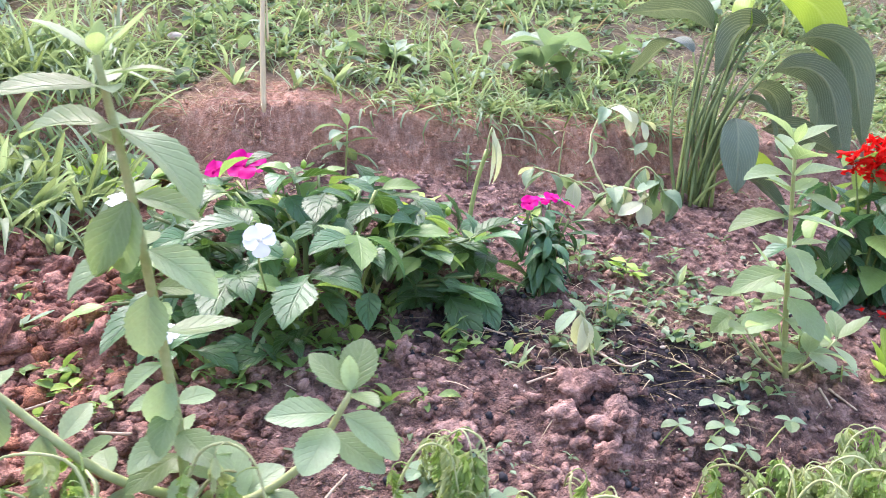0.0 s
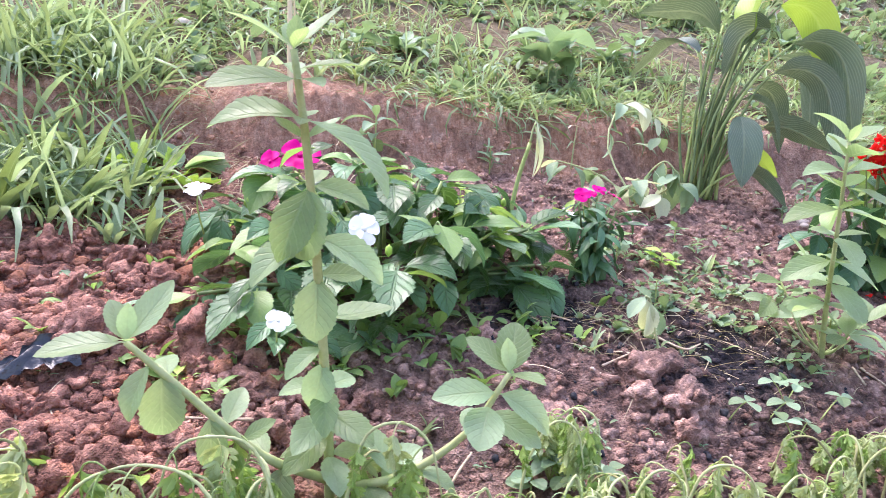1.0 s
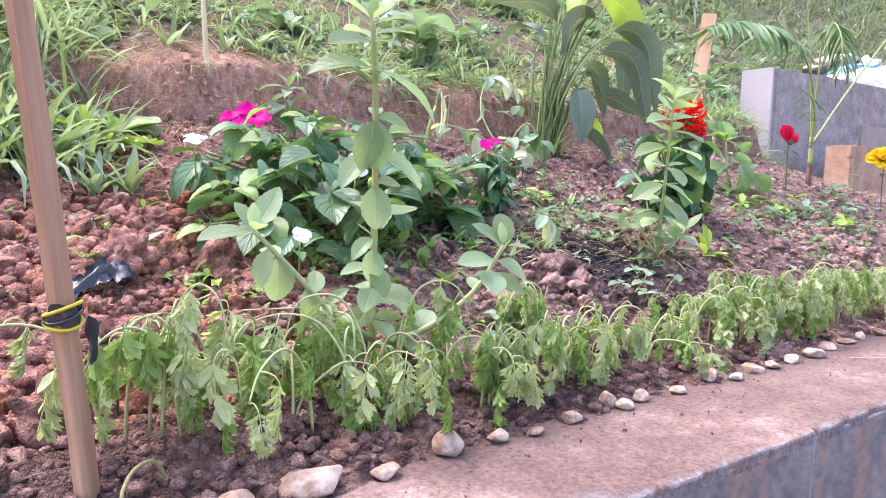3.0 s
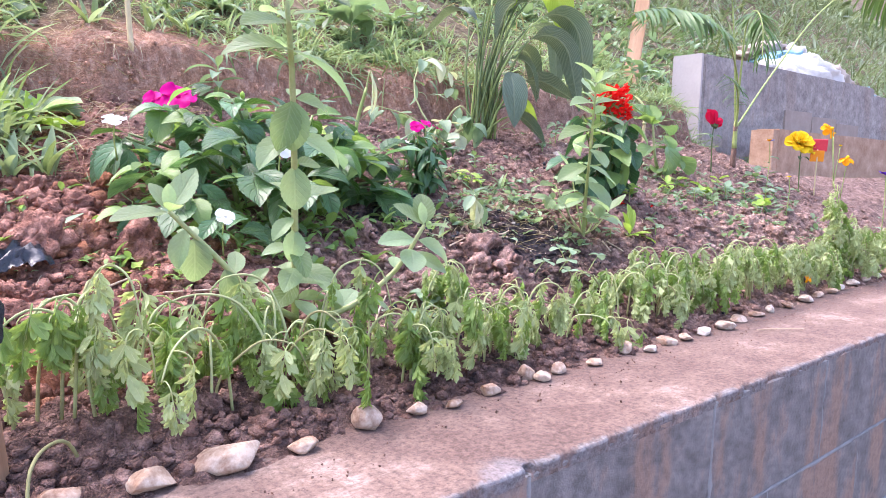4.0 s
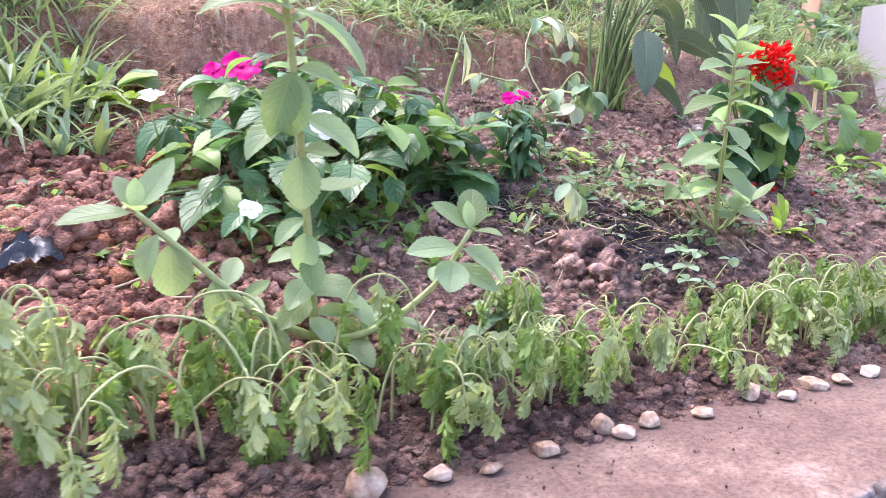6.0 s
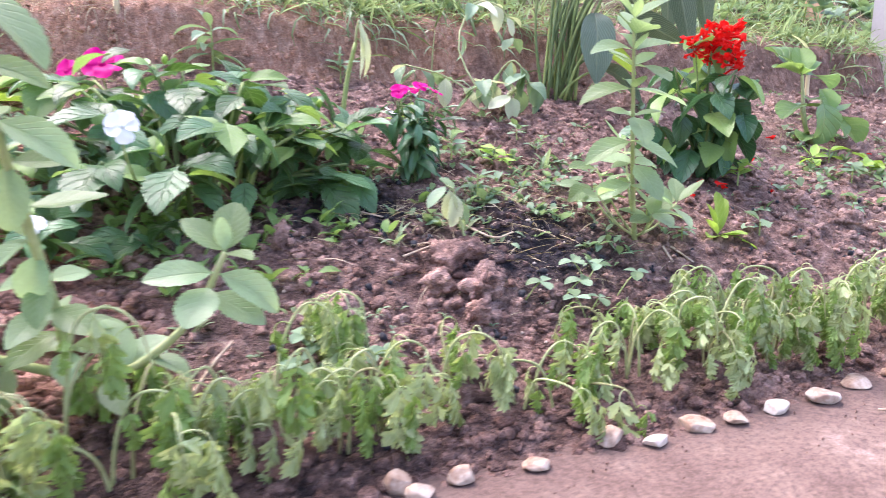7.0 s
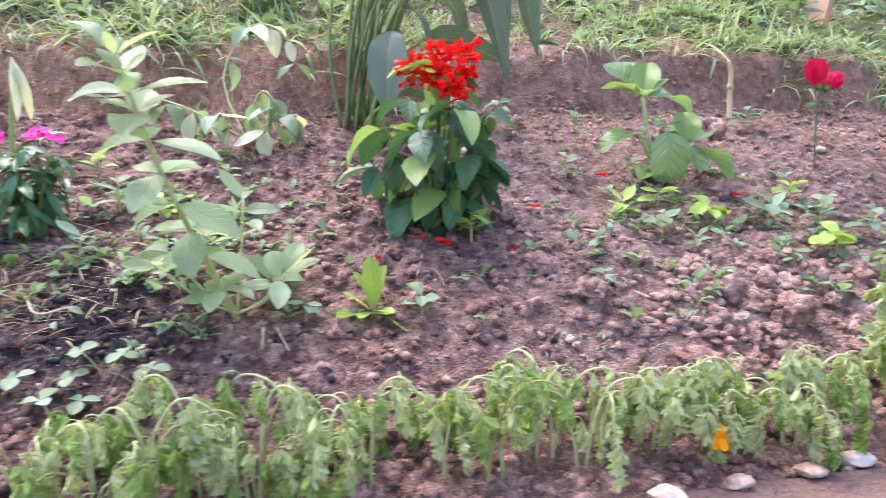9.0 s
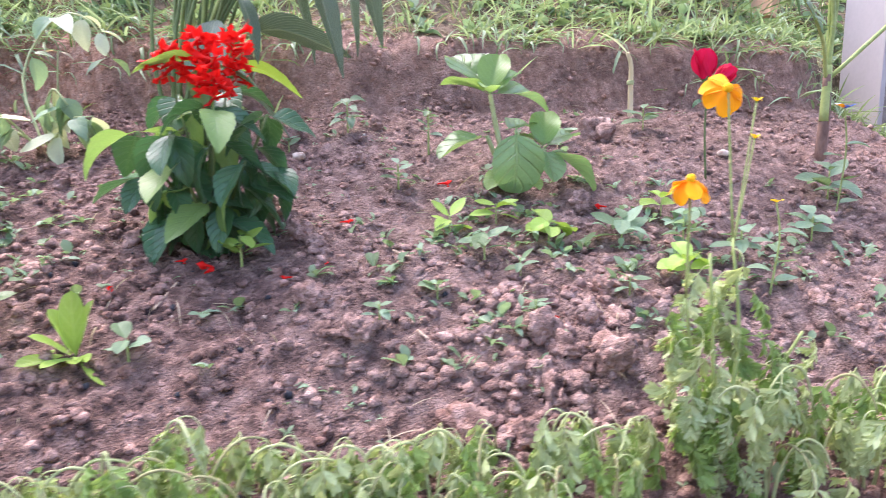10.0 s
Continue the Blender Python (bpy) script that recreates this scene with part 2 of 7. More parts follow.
def wall_top_material():
    m, nt, b = blank("dirty_concrete_top")
    p = place_vec(nt)
    sep = nd(nt, "SeparateXYZ")
    ln(nt, p, sep.inputs[0])
    big = noise_node(nt, p, 4.5, 5, 0.6)
    mid = noise_node(nt, p, 24.0, 6, 0.65)
    fine = noise_node(nt, p, 330.0, 4, 0.7)
    v = math_node(nt, "ADD", math_node(nt, "MULTIPLY", big, 0.65), math_node(nt, "MULTIPLY", mid, 0.35))
    col = ramp(nt, v, [(0.36, (0.125, 0.073, 0.056)), (0.46, (0.175, 0.108, 0.084)), (0.54, (0.225, 0.147, 0.114)), (0.61, (0.36, 0.26, 0.212))])
    grey = span(nt, math_node(nt, "ADD", sep.outputs[1], math_node(nt, "MULTIPLY", mid, 0.05)), 0.036, 0.022)
    col = mix(nt, math_node(nt, "MULTIPLY", grey, 0.75), col, (0.27, 0.268, 0.265))
    worn = nd(nt, "VectorMath", operation="DISTANCE")
    ln(nt, p, worn.inputs[0])
    worn.inputs[1].default_value = (-0.03, 0.005, 0.0)
    chalk = span(nt, math_node(nt, "ADD", worn.outputs["Value"], math_node(nt, "MULTIPLY", mid, 0.06)), 0.075, 0.05)
    col = mix(nt, math_node(nt, "MULTIPLY", chalk, 0.35), col, (0.27, 0.3, 0.33))
    dirt = span(nt, math_node(nt, "ADD", sep.outputs[1], math_node(nt, "MULTIPLY", mid, 0.16)), 0.23, 0.31)
    col = mix(nt, math_node(nt, "MULTIPLY", dirt, 0.75), col, (0.13, 0.078, 0.062))
    sand = noise_node(nt, p, 120.0, 5, 0.75)
    col = mix(nt, 0.8, col, ramp(nt, sand, [(0.36, (0.45, 0.41, 0.39)), (0.5, (0.95, 0.93, 0.92)), (0.64, (1.3, 1.28, 1.25))]), "MULTIPLY")
    col = mix(nt, 0.5, col, ramp(nt, fine, [(0.32, (0.45, 0.43, 0.42)), (0.6, (1.05, 1.05, 1.05))]), "MULTIPLY")
    ln(nt, col, b.inputs["Base Color"])
    b.inputs["Roughness"].default_value = 0.88
    bump(nt, b, math_node(nt, "ADD", math_node(nt, "MULTIPLY", sand, 0.6), math_node(nt, "MULTIPLY", fine, 0.4)), 0.8, 0.004)
    return m


def block_material(name, stain, amount, light=1.0):
    m, nt, b = blank(name)
    p = place_vec(nt)
    mid = noise_node(nt, p, 14.0, 6, 0.65)
    fine = noise_node(nt, p, 380.0, 3, 0.6)
    mp = nd(nt, "Mapping")
    mp.inputs["Scale"].default_value = (6.5, 9.0, 1.3)
    ln(nt, p, mp.inputs[0])
    run = noise_node(nt, mp.outputs[0], 1.0, 5, 0.65)
    col = ramp(nt, mid, [(p, tuple(c * light for c in q)) for p, q in ((0.3, (0.14, 0.122, 0.112)), (0.52, (0.22, 0.2, 0.187)), (0.72, (0.31, 0.28, 0.255)))])
    col = mix(nt, math_node(nt, "MULTIPLY", span(nt, math_node(nt, "ADD", math_node(nt, "MULTIPLY", run, 0.75), math_node(nt, "MULTIPLY", mid, 0.25)), 0.5, 0.6), amount), col, stain)
    col = mix(nt, 0.6, col, ramp(nt, noise_node(nt, p, 55.0, 6, 0.7), [(0.34, (0.55, 0.53, 0.52)), (0.55, (1, 1, 1)), (0.7, (1.2, 1.16, 1.12))]), "MULTIPLY")
    col = mix(nt, 0.3, col, ramp(nt, fine, [(0.35, (0.55, 0.55, 0.55)), (0.6, (1, 1, 1))]), "MULTIPLY")
    ln(nt, col, b.inputs["Base Color"])
    b.inputs["Roughness"].default_value = 0.85
    bump(nt, b, math_node(nt, "ADD", math_node(nt, "MULTIPLY", mid, 0.5), math_node(nt, "ADD", math_node(nt, "MULTIPLY", fine, 0.4), math_node(nt, "MULTIPLY", run, 0.8))), 0.7, 0.006)
    return m


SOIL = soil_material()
CLOD = soil_material("soil_lump", True)
WALL_TOP = wall_top_material()
BLOCK = block_material("stained_block", (0.36, 0.22, 0.15), 0.75, 1.05)
MORTAR = grained("mortar", [(0.3, (0.2, 0.195, 0.19)), (0.7, (0.34, 0.33, 0.32))], 25, rough=0.9)
PLASTER = block_material("grey_plaster", (0.3, 0.215, 0.165), 0.4, 1.6)
BARE = grained("bare_block", [(0.3, (0.27, 0.215, 0.18)), (0.7, (0.4, 0.335, 0.29))], 9, rough=0.85, depth=0.004, fine=60)
# paler copy of the plaster: light on the wall's end put into its colour
PLASTER_LIT = grained("lit_plaster", [(0.3, (0.4, 0.365, 0.34)), (0.7, (0.5, 0.46, 0.435))], 4, rough=0.8, depth=0.002, fine=70)
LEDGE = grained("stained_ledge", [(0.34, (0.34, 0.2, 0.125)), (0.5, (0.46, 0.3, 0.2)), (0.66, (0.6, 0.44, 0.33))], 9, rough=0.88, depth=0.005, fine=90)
PEBBLE = grained("river_stone", [(0.36, (0.2, 0.105, 0.06)), (0.48, (0.37, 0.245, 0.17)), (0.62, (0.55, 0.43, 0.33))], 34, rough=0.62, depth=0.0012)
PEBBLE_WHITE = grained("pale_stone", [(0.36, (0.36, 0.24, 0.17)), (0.56, (0.62, 0.53, 0.43))], 38, rough=0.6, depth=0.0012)
TIMBER = grained("rough_timber", [(0.3, (0.2, 0.1, 0.05)), (0.5, (0.38, 0.215, 0.12)), (0.72, (0.54, 0.35, 0.215))], 26, (1, 1, 0.06), 0.75)
TIMBER_FRESH = grained("fresh_timber", [(0.3, (0.42, 0.24, 0.13)), (0.72, (0.66, 0.42, 0.26))], 26, (1, 1, 0.1), 0.75)
TIMBER_DARK = grained("weathered_timber", [(0.3, (0.12, 0.07, 0.05)), (0.5, (0.22, 0.135, 0.1)), (0.72, (0.34, 0.22, 0.16))], 30, (1, 1, 0.35), 0.8)
CANE = grained("dry_cane", [(0.3, (0.46, 0.36, 0.17)), (0.7, (0.74, 0.62, 0.38))], 40, (1, 1, 0.1), 0.6)
STRAW = grained("dry_straw", [(0.3, (0.3, 0.2, 0.13)), (0.7, (0.58, 0.47, 0.34))], 60, rough=0.8)
STEM = grained("green_stem", [(0.3, (0.2, 0.27, 0.07)), (0.7, (0.4, 0.46, 0.16))], 40, rough=0.5)
STEM_PALE = grained("pale_stem", [(0.3, (0.28, 0.33, 0.12)), (0.7, (0.48, 0.5, 0.25))], 40, rough=0.55)
STEM_DARK = grained("dark_stem", [(0.3, (0.07, 0.11, 0.035)), (0.7, (0.17, 0.22, 0.07))], 40, rough=0.5)
LEAF_UPRIGHT = leaf_material("upright_leaf", (0.275, 0.375, 0.205), (0.4, 0.5, 0.3), 0.36, 0.25, 0.58, 8, 0.42, quilt=0.55)
LEAF_BUSH = leaf_material("bush_leaf", (0.085, 0.172, 0.068), (0.18, 0.29, 0.12), 0.33, 0.3, 0.36, 6, 0.75, fuzz=0.08, quilt=1.0)
LEAF_BUSH_LIGHT = leaf_material("young_bush_leaf", (0.19, 0.3, 0.085), (0.25, 0.36, 0.12), 0.4, 0.2, 0.4, 8)
LEAF_GLOSS = leaf_material("dark_gloss_leaf", (0.065, 0.145, 0.058), (0.14, 0.24, 0.09), 0.25, 0.2, 0.2, 6)
LEAF_SALVIA = leaf_material("salvia_leaf", (0.05, 0.125, 0.05), (0.12, 0.2, 0.07), 0.3, 0.2, 0.25, 7, quilt=0.7)
LEAF_ROUND = leaf_material("round_gloss_leaf", (0.165, 0.265, 0.095), (0.3, 0.38, 0.16), 0.14, 0.35, 0.4, 6, 0.5, quilt=1.0)
LEAF_LILY = leaf_material("lily_leaf", (0.1, 0.142, 0.085), (0.3, 0.35, 0.22), 0.34, 0.5, 0.3, 11, quilt=1.0, slope=1.3)
LEAF_LILY_LIGHT = leaf_material("young_lily_leaf", (0.25, 0.36, 0.06), (0.34, 0.44, 0.14), 0.35, 0.3, 0.5, 12, slope=1.3)
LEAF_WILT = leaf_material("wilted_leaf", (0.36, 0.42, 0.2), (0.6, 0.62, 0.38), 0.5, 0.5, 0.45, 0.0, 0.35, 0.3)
# darker copy of the wilted leaf, with shade put into its colour
LEAF_WILT_SHADED = leaf_material("wilted_shaded_leaf", (0.21, 0.31, 0.08), (0.38, 0.46, 0.2), 0.5, 0.4, 0.45, 0.0, 0.35)
STEM_WILT = grained("limp_stem", [(0.3, (0.2, 0.185, 0.075)), (0.7, (0.38, 0.37, 0.165))], 40, rough=0.6)
LEAF_WEED = leaf_material("weed_leaf", (0.18, 0.265, 0.15), (0.25, 0.34, 0.14), 0.5, 0.2, 0.4, 5, 0.45)
LEAF_LIME = leaf_material("lime_leaf", (0.27, 0.4, 0.07), (0.4, 0.5, 0.18), 0.45, 0.2, 0.42, 5)
LEAF_SCRUB = leaf_material("scrub_leaf", (0.16, 0.205, 0.12), (0.22, 0.27, 0.15), 0.5, 0.2, 0.35, 0.0, 0.6)
LEAF_GRASS = leaf_material("grass_blade", (0.225, 0.295, 0.16), (0.28, 0.35, 0.18), 0.5, 0.2, 0.42, 0.0, 0.6)
LEAF_DRY = leaf_material("dry_blade", (0.36, 0.29, 0.185), (0.45, 0.37, 0.26), 0.7, 0.1, 0.25, 0.0, 0.4)
LEAF_PALM = leaf_material("palm_leaflet", (0.09, 0.165, 0.045), (0.2, 0.28, 0.1), 0.35, 0.3, 0.3, 0.0)
LEAF_SPENT = leaf_material("spent_leaf", (0.46, 0.5, 0.33), (0.6, 0.6, 0.45), 0.6, 0.4, 0.35, 12)
WHITE = petal_material("white_petal", (0.85, 0.85, 0.84), (0.8, 0.82, 0.7))
MAGENTA = petal_material("magenta_petal", (0.72, 0.0, 0.23), (0.5, 0.0, 0.15))
SCARLET = petal_material("scarlet_petal", (0.82, 0.018, 0.01), (0.6, 0.006, 0.004), 0.5, 0.3)
CRIMSON = petal_material("crimson_cloth", (0.8, 0.014, 0.07), (0.6, 0.006, 0.045), 0.65, 0.2)
ORANGE = petal_material("orange_petal", (0.95, 0.39, 0.003), (0.85, 0.26, 0.0))
YELLOW = petal_material("yellow_petal", (0.88, 0.62, 0.012), (0.78, 0.44, 0.006))
PURPLE = petal_material("violet_petal", (0.16, 0.05, 0.5), (0.06, 0.01, 0.2))
BLUE = petal_material("blue_petal", (0.08, 0.2, 0.7), (0.04, 0.06, 0.3))
BLACK_FILM = grained("black_plastic_film", [(0.3, (0.012, 0.012, 0.014)), (0.7, (0.035, 0.035, 0.04))], 60, rough=0.22, spec=0.6, depth=0.003)
CHARCOAL = grained("charcoal", [(0.3, (0.01, 0.01, 0.012)), (0.7, (0.04, 0.04, 0.046))], 60, rough=0.7, depth=0.002)
YELLOW_WIRE = grained("yellow_wire", [(0.3, (0.5, 0.4, 0.02)), (0.7, (0.7, 0.58, 0.05))], 60, rough=0.45)
SACK = grained("woven_white_sack", [(0.3, (0.46, 0.43, 0.4)), (0.7, (0.7, 0.67, 0.63))], 12, rough=0.6, depth=0.012)
SACK_TAN = grained("dusty_sack", [(0.3, (0.27, 0.215, 0.17)), (0.7, (0.45, 0.38, 0.32))], 12, rough=0.7, depth=0.01)
SACK_BLUE = grained("blue_sack", [(0.3, (0.16, 0.34, 0.4)), (0.7, (0.32, 0.52, 0.56))], 12, rough=0.6, depth=0.01)
SPOT_RED = grained("red_card", [(0.3, (0.55, 0.03, 0.05)), (0.7, (0.7, 0.06, 0.08))], 40, rough=0.6)
SPOT_ORANGE = grained("orange_card", [(0.3, (0.8, 0.25, 0.01)), (0.7, (0.9, 0.33, 0.02))], 40, rough=0.6)

# ---- mesh helpers ----


def quick_mesh(name, verts, faces, uvs=None, smooth=True):
    """Mesh from arrays: verts (n, 3), faces (m, k) with one k, uvs per vertex."""
    verts, faces = np.asarray(verts, np.float32), np.asarray(faces, np.int32)
    me = bpy.data.meshes.new(name)
    me.vertices.add(len(verts))
    me.vertices.foreach_set("co", verts.ravel())
    k = faces.shape[1]
    me.loops.add(faces.size)
    me.loops.foreach_set("vertex_index", faces.ravel())
    me.polygons.add(len(faces))
    me.polygons.foreach_set("loop_start", np.arange(len(faces), dtype=np.int32) * k)
    me.update(calc_edges=True)
    me.polygons.foreach_set("use_smooth", np.full(len(faces), smooth))
    if uvs is not None:
        layer = me.uv_layers.new(name="UVMap")
        layer.data.foreach_set("uv", np.asarray(uvs, np.float32)[faces.ravel()].ravel())
    me.update()
    return me


def add(name, me, material, parent=None, m=None, label=""):
    """One mesh object with its own material slot, under a parent."""
    if not me.materials:
        me.materials.append(material)
    ob = new(name, me)
    if me.materials[0] is not material:
        ob.material_slots[0].link = "OBJECT"
        ob.material_slots[0].material = material
    if parent is not None:
        ob.parent = parent
    if m is not None:
        ob.matrix_basis = m
    return tagged(ob, label)


def thing(name, x, y, z, label, category, group="", turn=0.0):
    e = new(name)
    e.empty_display_size = 0.02
    e.matrix_basis = pose(x, y, z, 0, 0, turn)
    return tagged(e, label, category, group)


def tube_arrays(points, radii, sides=7, cap=True):
    pts = [Vector(p) for p in points]
    rings, uvs = [], []
    side = Vector((1, 0, 0))
    for i, p in enumerate(pts):
        d = (pts[min(i + 1, len(pts) - 1)] - pts[max(i - 1, 0)]).normalized()
        side = side - d * side.dot(d)
        if side.length < 1e-4:
            side = d.orthogonal()
        side.normalize()
        up = d.cross(side)
        r = radii[i] if isinstance(radii, (list, tuple)) else radii
        for k in range(sides):
            a = 2 * math.pi * k / sides
            rings.append(p + (side * math.cos(a) + up * math.sin(a)) * r)
            uvs.append((k / sides, i / (len(pts) - 1)))
    faces = []
    for i in range(len(pts) - 1):
        for k in range(sides):
            a, b = i * sides + k, i * sides + (k + 1) % sides
            faces.append((a, b, b + sides, a + sides))
    return rings, faces, uvs


def curve_points(points, n=10):
    """Smooth run through a few points."""
    P = [Vector(p) for p in points]
    if len(P) == 2:
        return [P[0].lerp(P[1], i / n) for i in range(n + 1)]
    out = []
    Q = [P[0] * 2 - P[1]] + P + [P[-1] * 2 - P[-2]]
    per = max(2, n // (len(P) - 1))
    for i in range(1, len(Q) - 2):
        a, b, c, d = Q[i - 1:i + 3]
        for k in range(per):
            t = k / per
            out.append(0.5 * ((2 * b) + (c - a) * t + (2 * a - 5 * b + 4 * c - d) * t * t + (3 * b - a - 3 * c + d) * t ** 3))
    out.append(P[-1])
    return out


def tube(name, points, r0, r1, n=10, sides=7):
    pts = curve_points(points, n)
    radii = [r0 + (r1 - r0) * i / (len(pts) - 1) for i in range(len(pts))]
    v, f, u = tube_arrays(pts, radii, sides)
    top, bottom = len(v), len(v) + 1
    v += [pts[-1], pts[0]]
    u += [(0.5, 1), (0.5, 0)]
    last = (len(pts) - 1) * sides
    f += [(last + k, last + (k + 1) % sides, top, top) for k in range(sides)]
    f += [((k + 1) % sides, k, bottom, bottom) for k in range(sides)]
    me = bpy.data.meshes.new(name)
    me.from_pydata([tuple(p) for p in v], [], [tuple(dict.fromkeys(q)) for q in f])
    layer = me.uv_layers.new(name="UVMap")
    for lp in me.loops:
        layer.data[lp.index].uv = u[lp.vertex_index]
    me.polygons.foreach_set("use_smooth", [True] * len(me.polygons))
    return me


def leaf_arrays(w=0.45, p=0.85, q=0.8, bend=0.6, fold=0.25, petiole=0.08, teeth=0, bite=0.0, lobes=0, wave=0.0, twist=0.0, rows=12, cols=4, seed=0):
    """A leaf blade of length 1 along +Y, face up, drooping by bend (radians), with teeth or deep lobes on its margin."""
    rng = random.Random(seed)
    verts, uvs, faces = [], [], []
    y = z = 0.0
    ph = rng.uniform(0, 6.28)
    for i in range(rows + 1):
        s = i / rows
        th = bend * (s ** 1.2)
        if i:
            y += math.cos(th) / rows
            z -= math.sin(th) / rows
        if s < petiole:
            h = 0.018
        else:
            k = (s - petiole) / (1 - petiole)
            h = max(0.004, w / 2 * max(0.0, math.sin(math.pi * min(1, k) ** p)) ** q)
            if teeth:
                h *= 1 - bite * ((k * teeth) % 1.0)
            if lobes:
                h *= 0.25 + 0.75 * abs(math.sin(math.pi * lobes * k)) ** 0.8
        ny, nz = math.sin(th), math.cos(th)
        for j in range(cols + 1):
            u = 2 * j / cols - 1
            lift = abs(u) * h * math.sin(fold) + wave * h * math.sin(9 * s + ph + u * 2) * abs(u)
            a = twist * s
            x = u * h * math.cos(fold)
            back = abs(u) * h * (0.6 if lobes else 0.12)
            verts.append((x * math.cos(a) - lift * math.sin(a), y + back + lift * ny, z + (lift * math.cos(a) + x * math.sin(a)) * nz))
            uvs.append(((u + 1) / 2, s))
    for i in range(rows):
        for j in range(cols):
            a = i * (cols + 1) + j
            faces.append((a, a + 1, a + cols + 2, a + cols + 1))
    return verts, faces, uvs


def leaf_mesh(name, *args, **kinds):
    return quick_mesh(name, *leaf_arrays(*args, **kinds))


def joined(name, templates, poses, smooth=True):
    """One mesh of many copies: poses are (template number, matrix)."""
    packs = [(np.asarray(v, np.float32), np.asarray(f, np.int32), np.asarray(u, np.float32)) for v, f, u in templates]
    vs, fs, us, base = [], [], [], 0
    for k, m in poses:
        v, f, u = packs[k % len(packs)]
        a = np.array(m, np.float32)
        vs.append(v @ a[:3, :3].T + a[:3, 3])
        fs.append(f + base)
        us.append(u)
        base += len(v)
    return quick_mesh(name, np.concatenate(vs), np.concatenate(fs), np.concatenate(us), smooth)


def leaf_at(pos, az, el, length, roll=0.0):
    """Pose of a leaf: from pos, towards the compass angle az (0: +x, 90: +y), raised by el degrees."""
    a, e = radians(az), radians(el)
    d = Vector((math.cos(a) * math.cos(e), math.sin(a) * math.cos(e), math.sin(e)))
    s = Vector((math.sin(a), -math.cos(a), 0))
    n = s.cross(d)
    m = Matrix((s, d, n)).transposed()
    m = m @ Matrix.Rotation(radians(roll), 3, "Y")
    return Matrix.Translation(pos) @ m.to_4x4() @ Matrix.Diagonal((length, length, length, 1))


def lump_arrays(rough, seed, sub=2):
    bm = bmesh.new()
    bmesh.ops.create_icosphere(bm, subdivisions=sub, radius=1.0)
    off = Vector((seed * 3.7, seed * 1.3, seed * 7.1))
    for v in bm.verts:
        k = 1 + rough * 0.8 * noise.noise(v.co * 1.1 + off) + rough * 0.6 * noise.noise(v.co * 2.7 + off)
        if rough > 0.5:
            k += (0.12 * noise.noise(v.co * 6.5 + off) + 0.07 * noise.noise(v.co * 13 + off)) if sub > 2 else 0.0
            k += 0.42 * (noise.voronoi(v.co * 1.5 + off)[0][0] - 0.45) - 0.3 * max(0.0, 0.22 - noise.voronoi(v.co * 3.4 + off)[0][0])
        v.co *= k
    bm.verts.ensure_lookup_table()
    vs = np.array([v.co[:] for v in bm.verts], np.float32)
    fs = np.array([[v.index for v in f.verts] for f in bm.faces], np.int32)
    bm.free()
    return vs, fs

# ---- the lie of the land ----
PROFILE = ((-40, -0.72), (0.06, -0.72), (0.1, -0.1), (0.16, -0.03), (0.2, -0.012), (0.28, 0.012), (0.36, 0.035), (0.44, 0.07), (0.57, 0.155), (0.70, 0.215),
           (0.85, 0.268), (1.0, 0.335), (1.25, 0.438), (1.365, 0.472), (1.39, 0.54), (1.415, 0.622), (1.45, 0.65), (1.6, 0.71), (2.2, 1.06), (4, 2.2), (9, 6.2), (30, 24), (90, 60))
PROFILE_Y, PROFILE_Z = zip(*PROFILE)


def edge_y(x):
    """Where the soil meets the wall's top."""
    return 0.185 + 0.075 * max(0.0, x - 0.3) / 1.4 - 0.05 * smooth01((0.02 - x) / 0.3) + 0.012 * noise.noise(Vector((x * 9, 4.0, 0)))


def smooth01(v):
    v = min(max(v, 0.0), 1.0)
    return v * v * (3 - 2 * v)


def ground_z(x, y, rough=True):
    wob = 0.05 * noise.noise(Vector((x * 2.3, 3.0, 0))) + 0.035 * noise.noise(Vector((x * 5.1, 8.0, 0))) + 0.02 * noise.noise(Vector((x * 9, 1.0, 0)))
    far = smooth01((y - 0.9) / 0.3)
    yy = y + wob * far
    yy -= 0.5 * smooth01((x - 2.55) / 0.6) * smooth01((y - 0.9) / 0.5)
    if y < 0.4:
        yy = y - (edge_y(x) - 0.2) * smooth01((0.4 - y) / 0.1)
    z = float(np.interp(yy, PROFILE_Y, PROFILE_Z))
    z -= 0.035 * smooth01((-0.05 - x) / 0.25) * smooth01((y - 0.3) / 0.3)
    if rough and y > 0.17:
        p = Vector((x, y, 0))
        k = smooth01((y - edge_y(x) + 0.01) / 0.08)
        z += k * (0.014 * noise.noise(p * 9) + 0.010 * noise.noise(p * 23 + Vector((5, 0, 0))))
        if y < 1.7:
            z += k * (0.009 * noise.noise(p * 48) + 0.005 * noise.noise(p * 105))
            flat = 1 - 0.75 * smooth01((y - 1.3) / 0.06)
            cell = noise.voronoi(p * 30 + Vector((noise.noise(p * 20), noise.noise(p * 20 + Vector((9, 0, 0))), 0)) * 0.5)[0][0]
            z += k * flat * 0.017 * max(0.0, 0.45 - cell) * (0.5 + noise.noise(p * 6) + 0.6 * smooth01((0.0 - x) / 0.2))
        if y > 2:
            z += 0.06 * noise.noise(p * 1.7) * smooth01((y - 2) / 1.0) + (0.25 * noise.noise(p * 0.35) * smooth01((y - 4) / 4))
    return z


def strew(a, b, n):
    return list(np.linspace(a, b, n, endpoint=False))


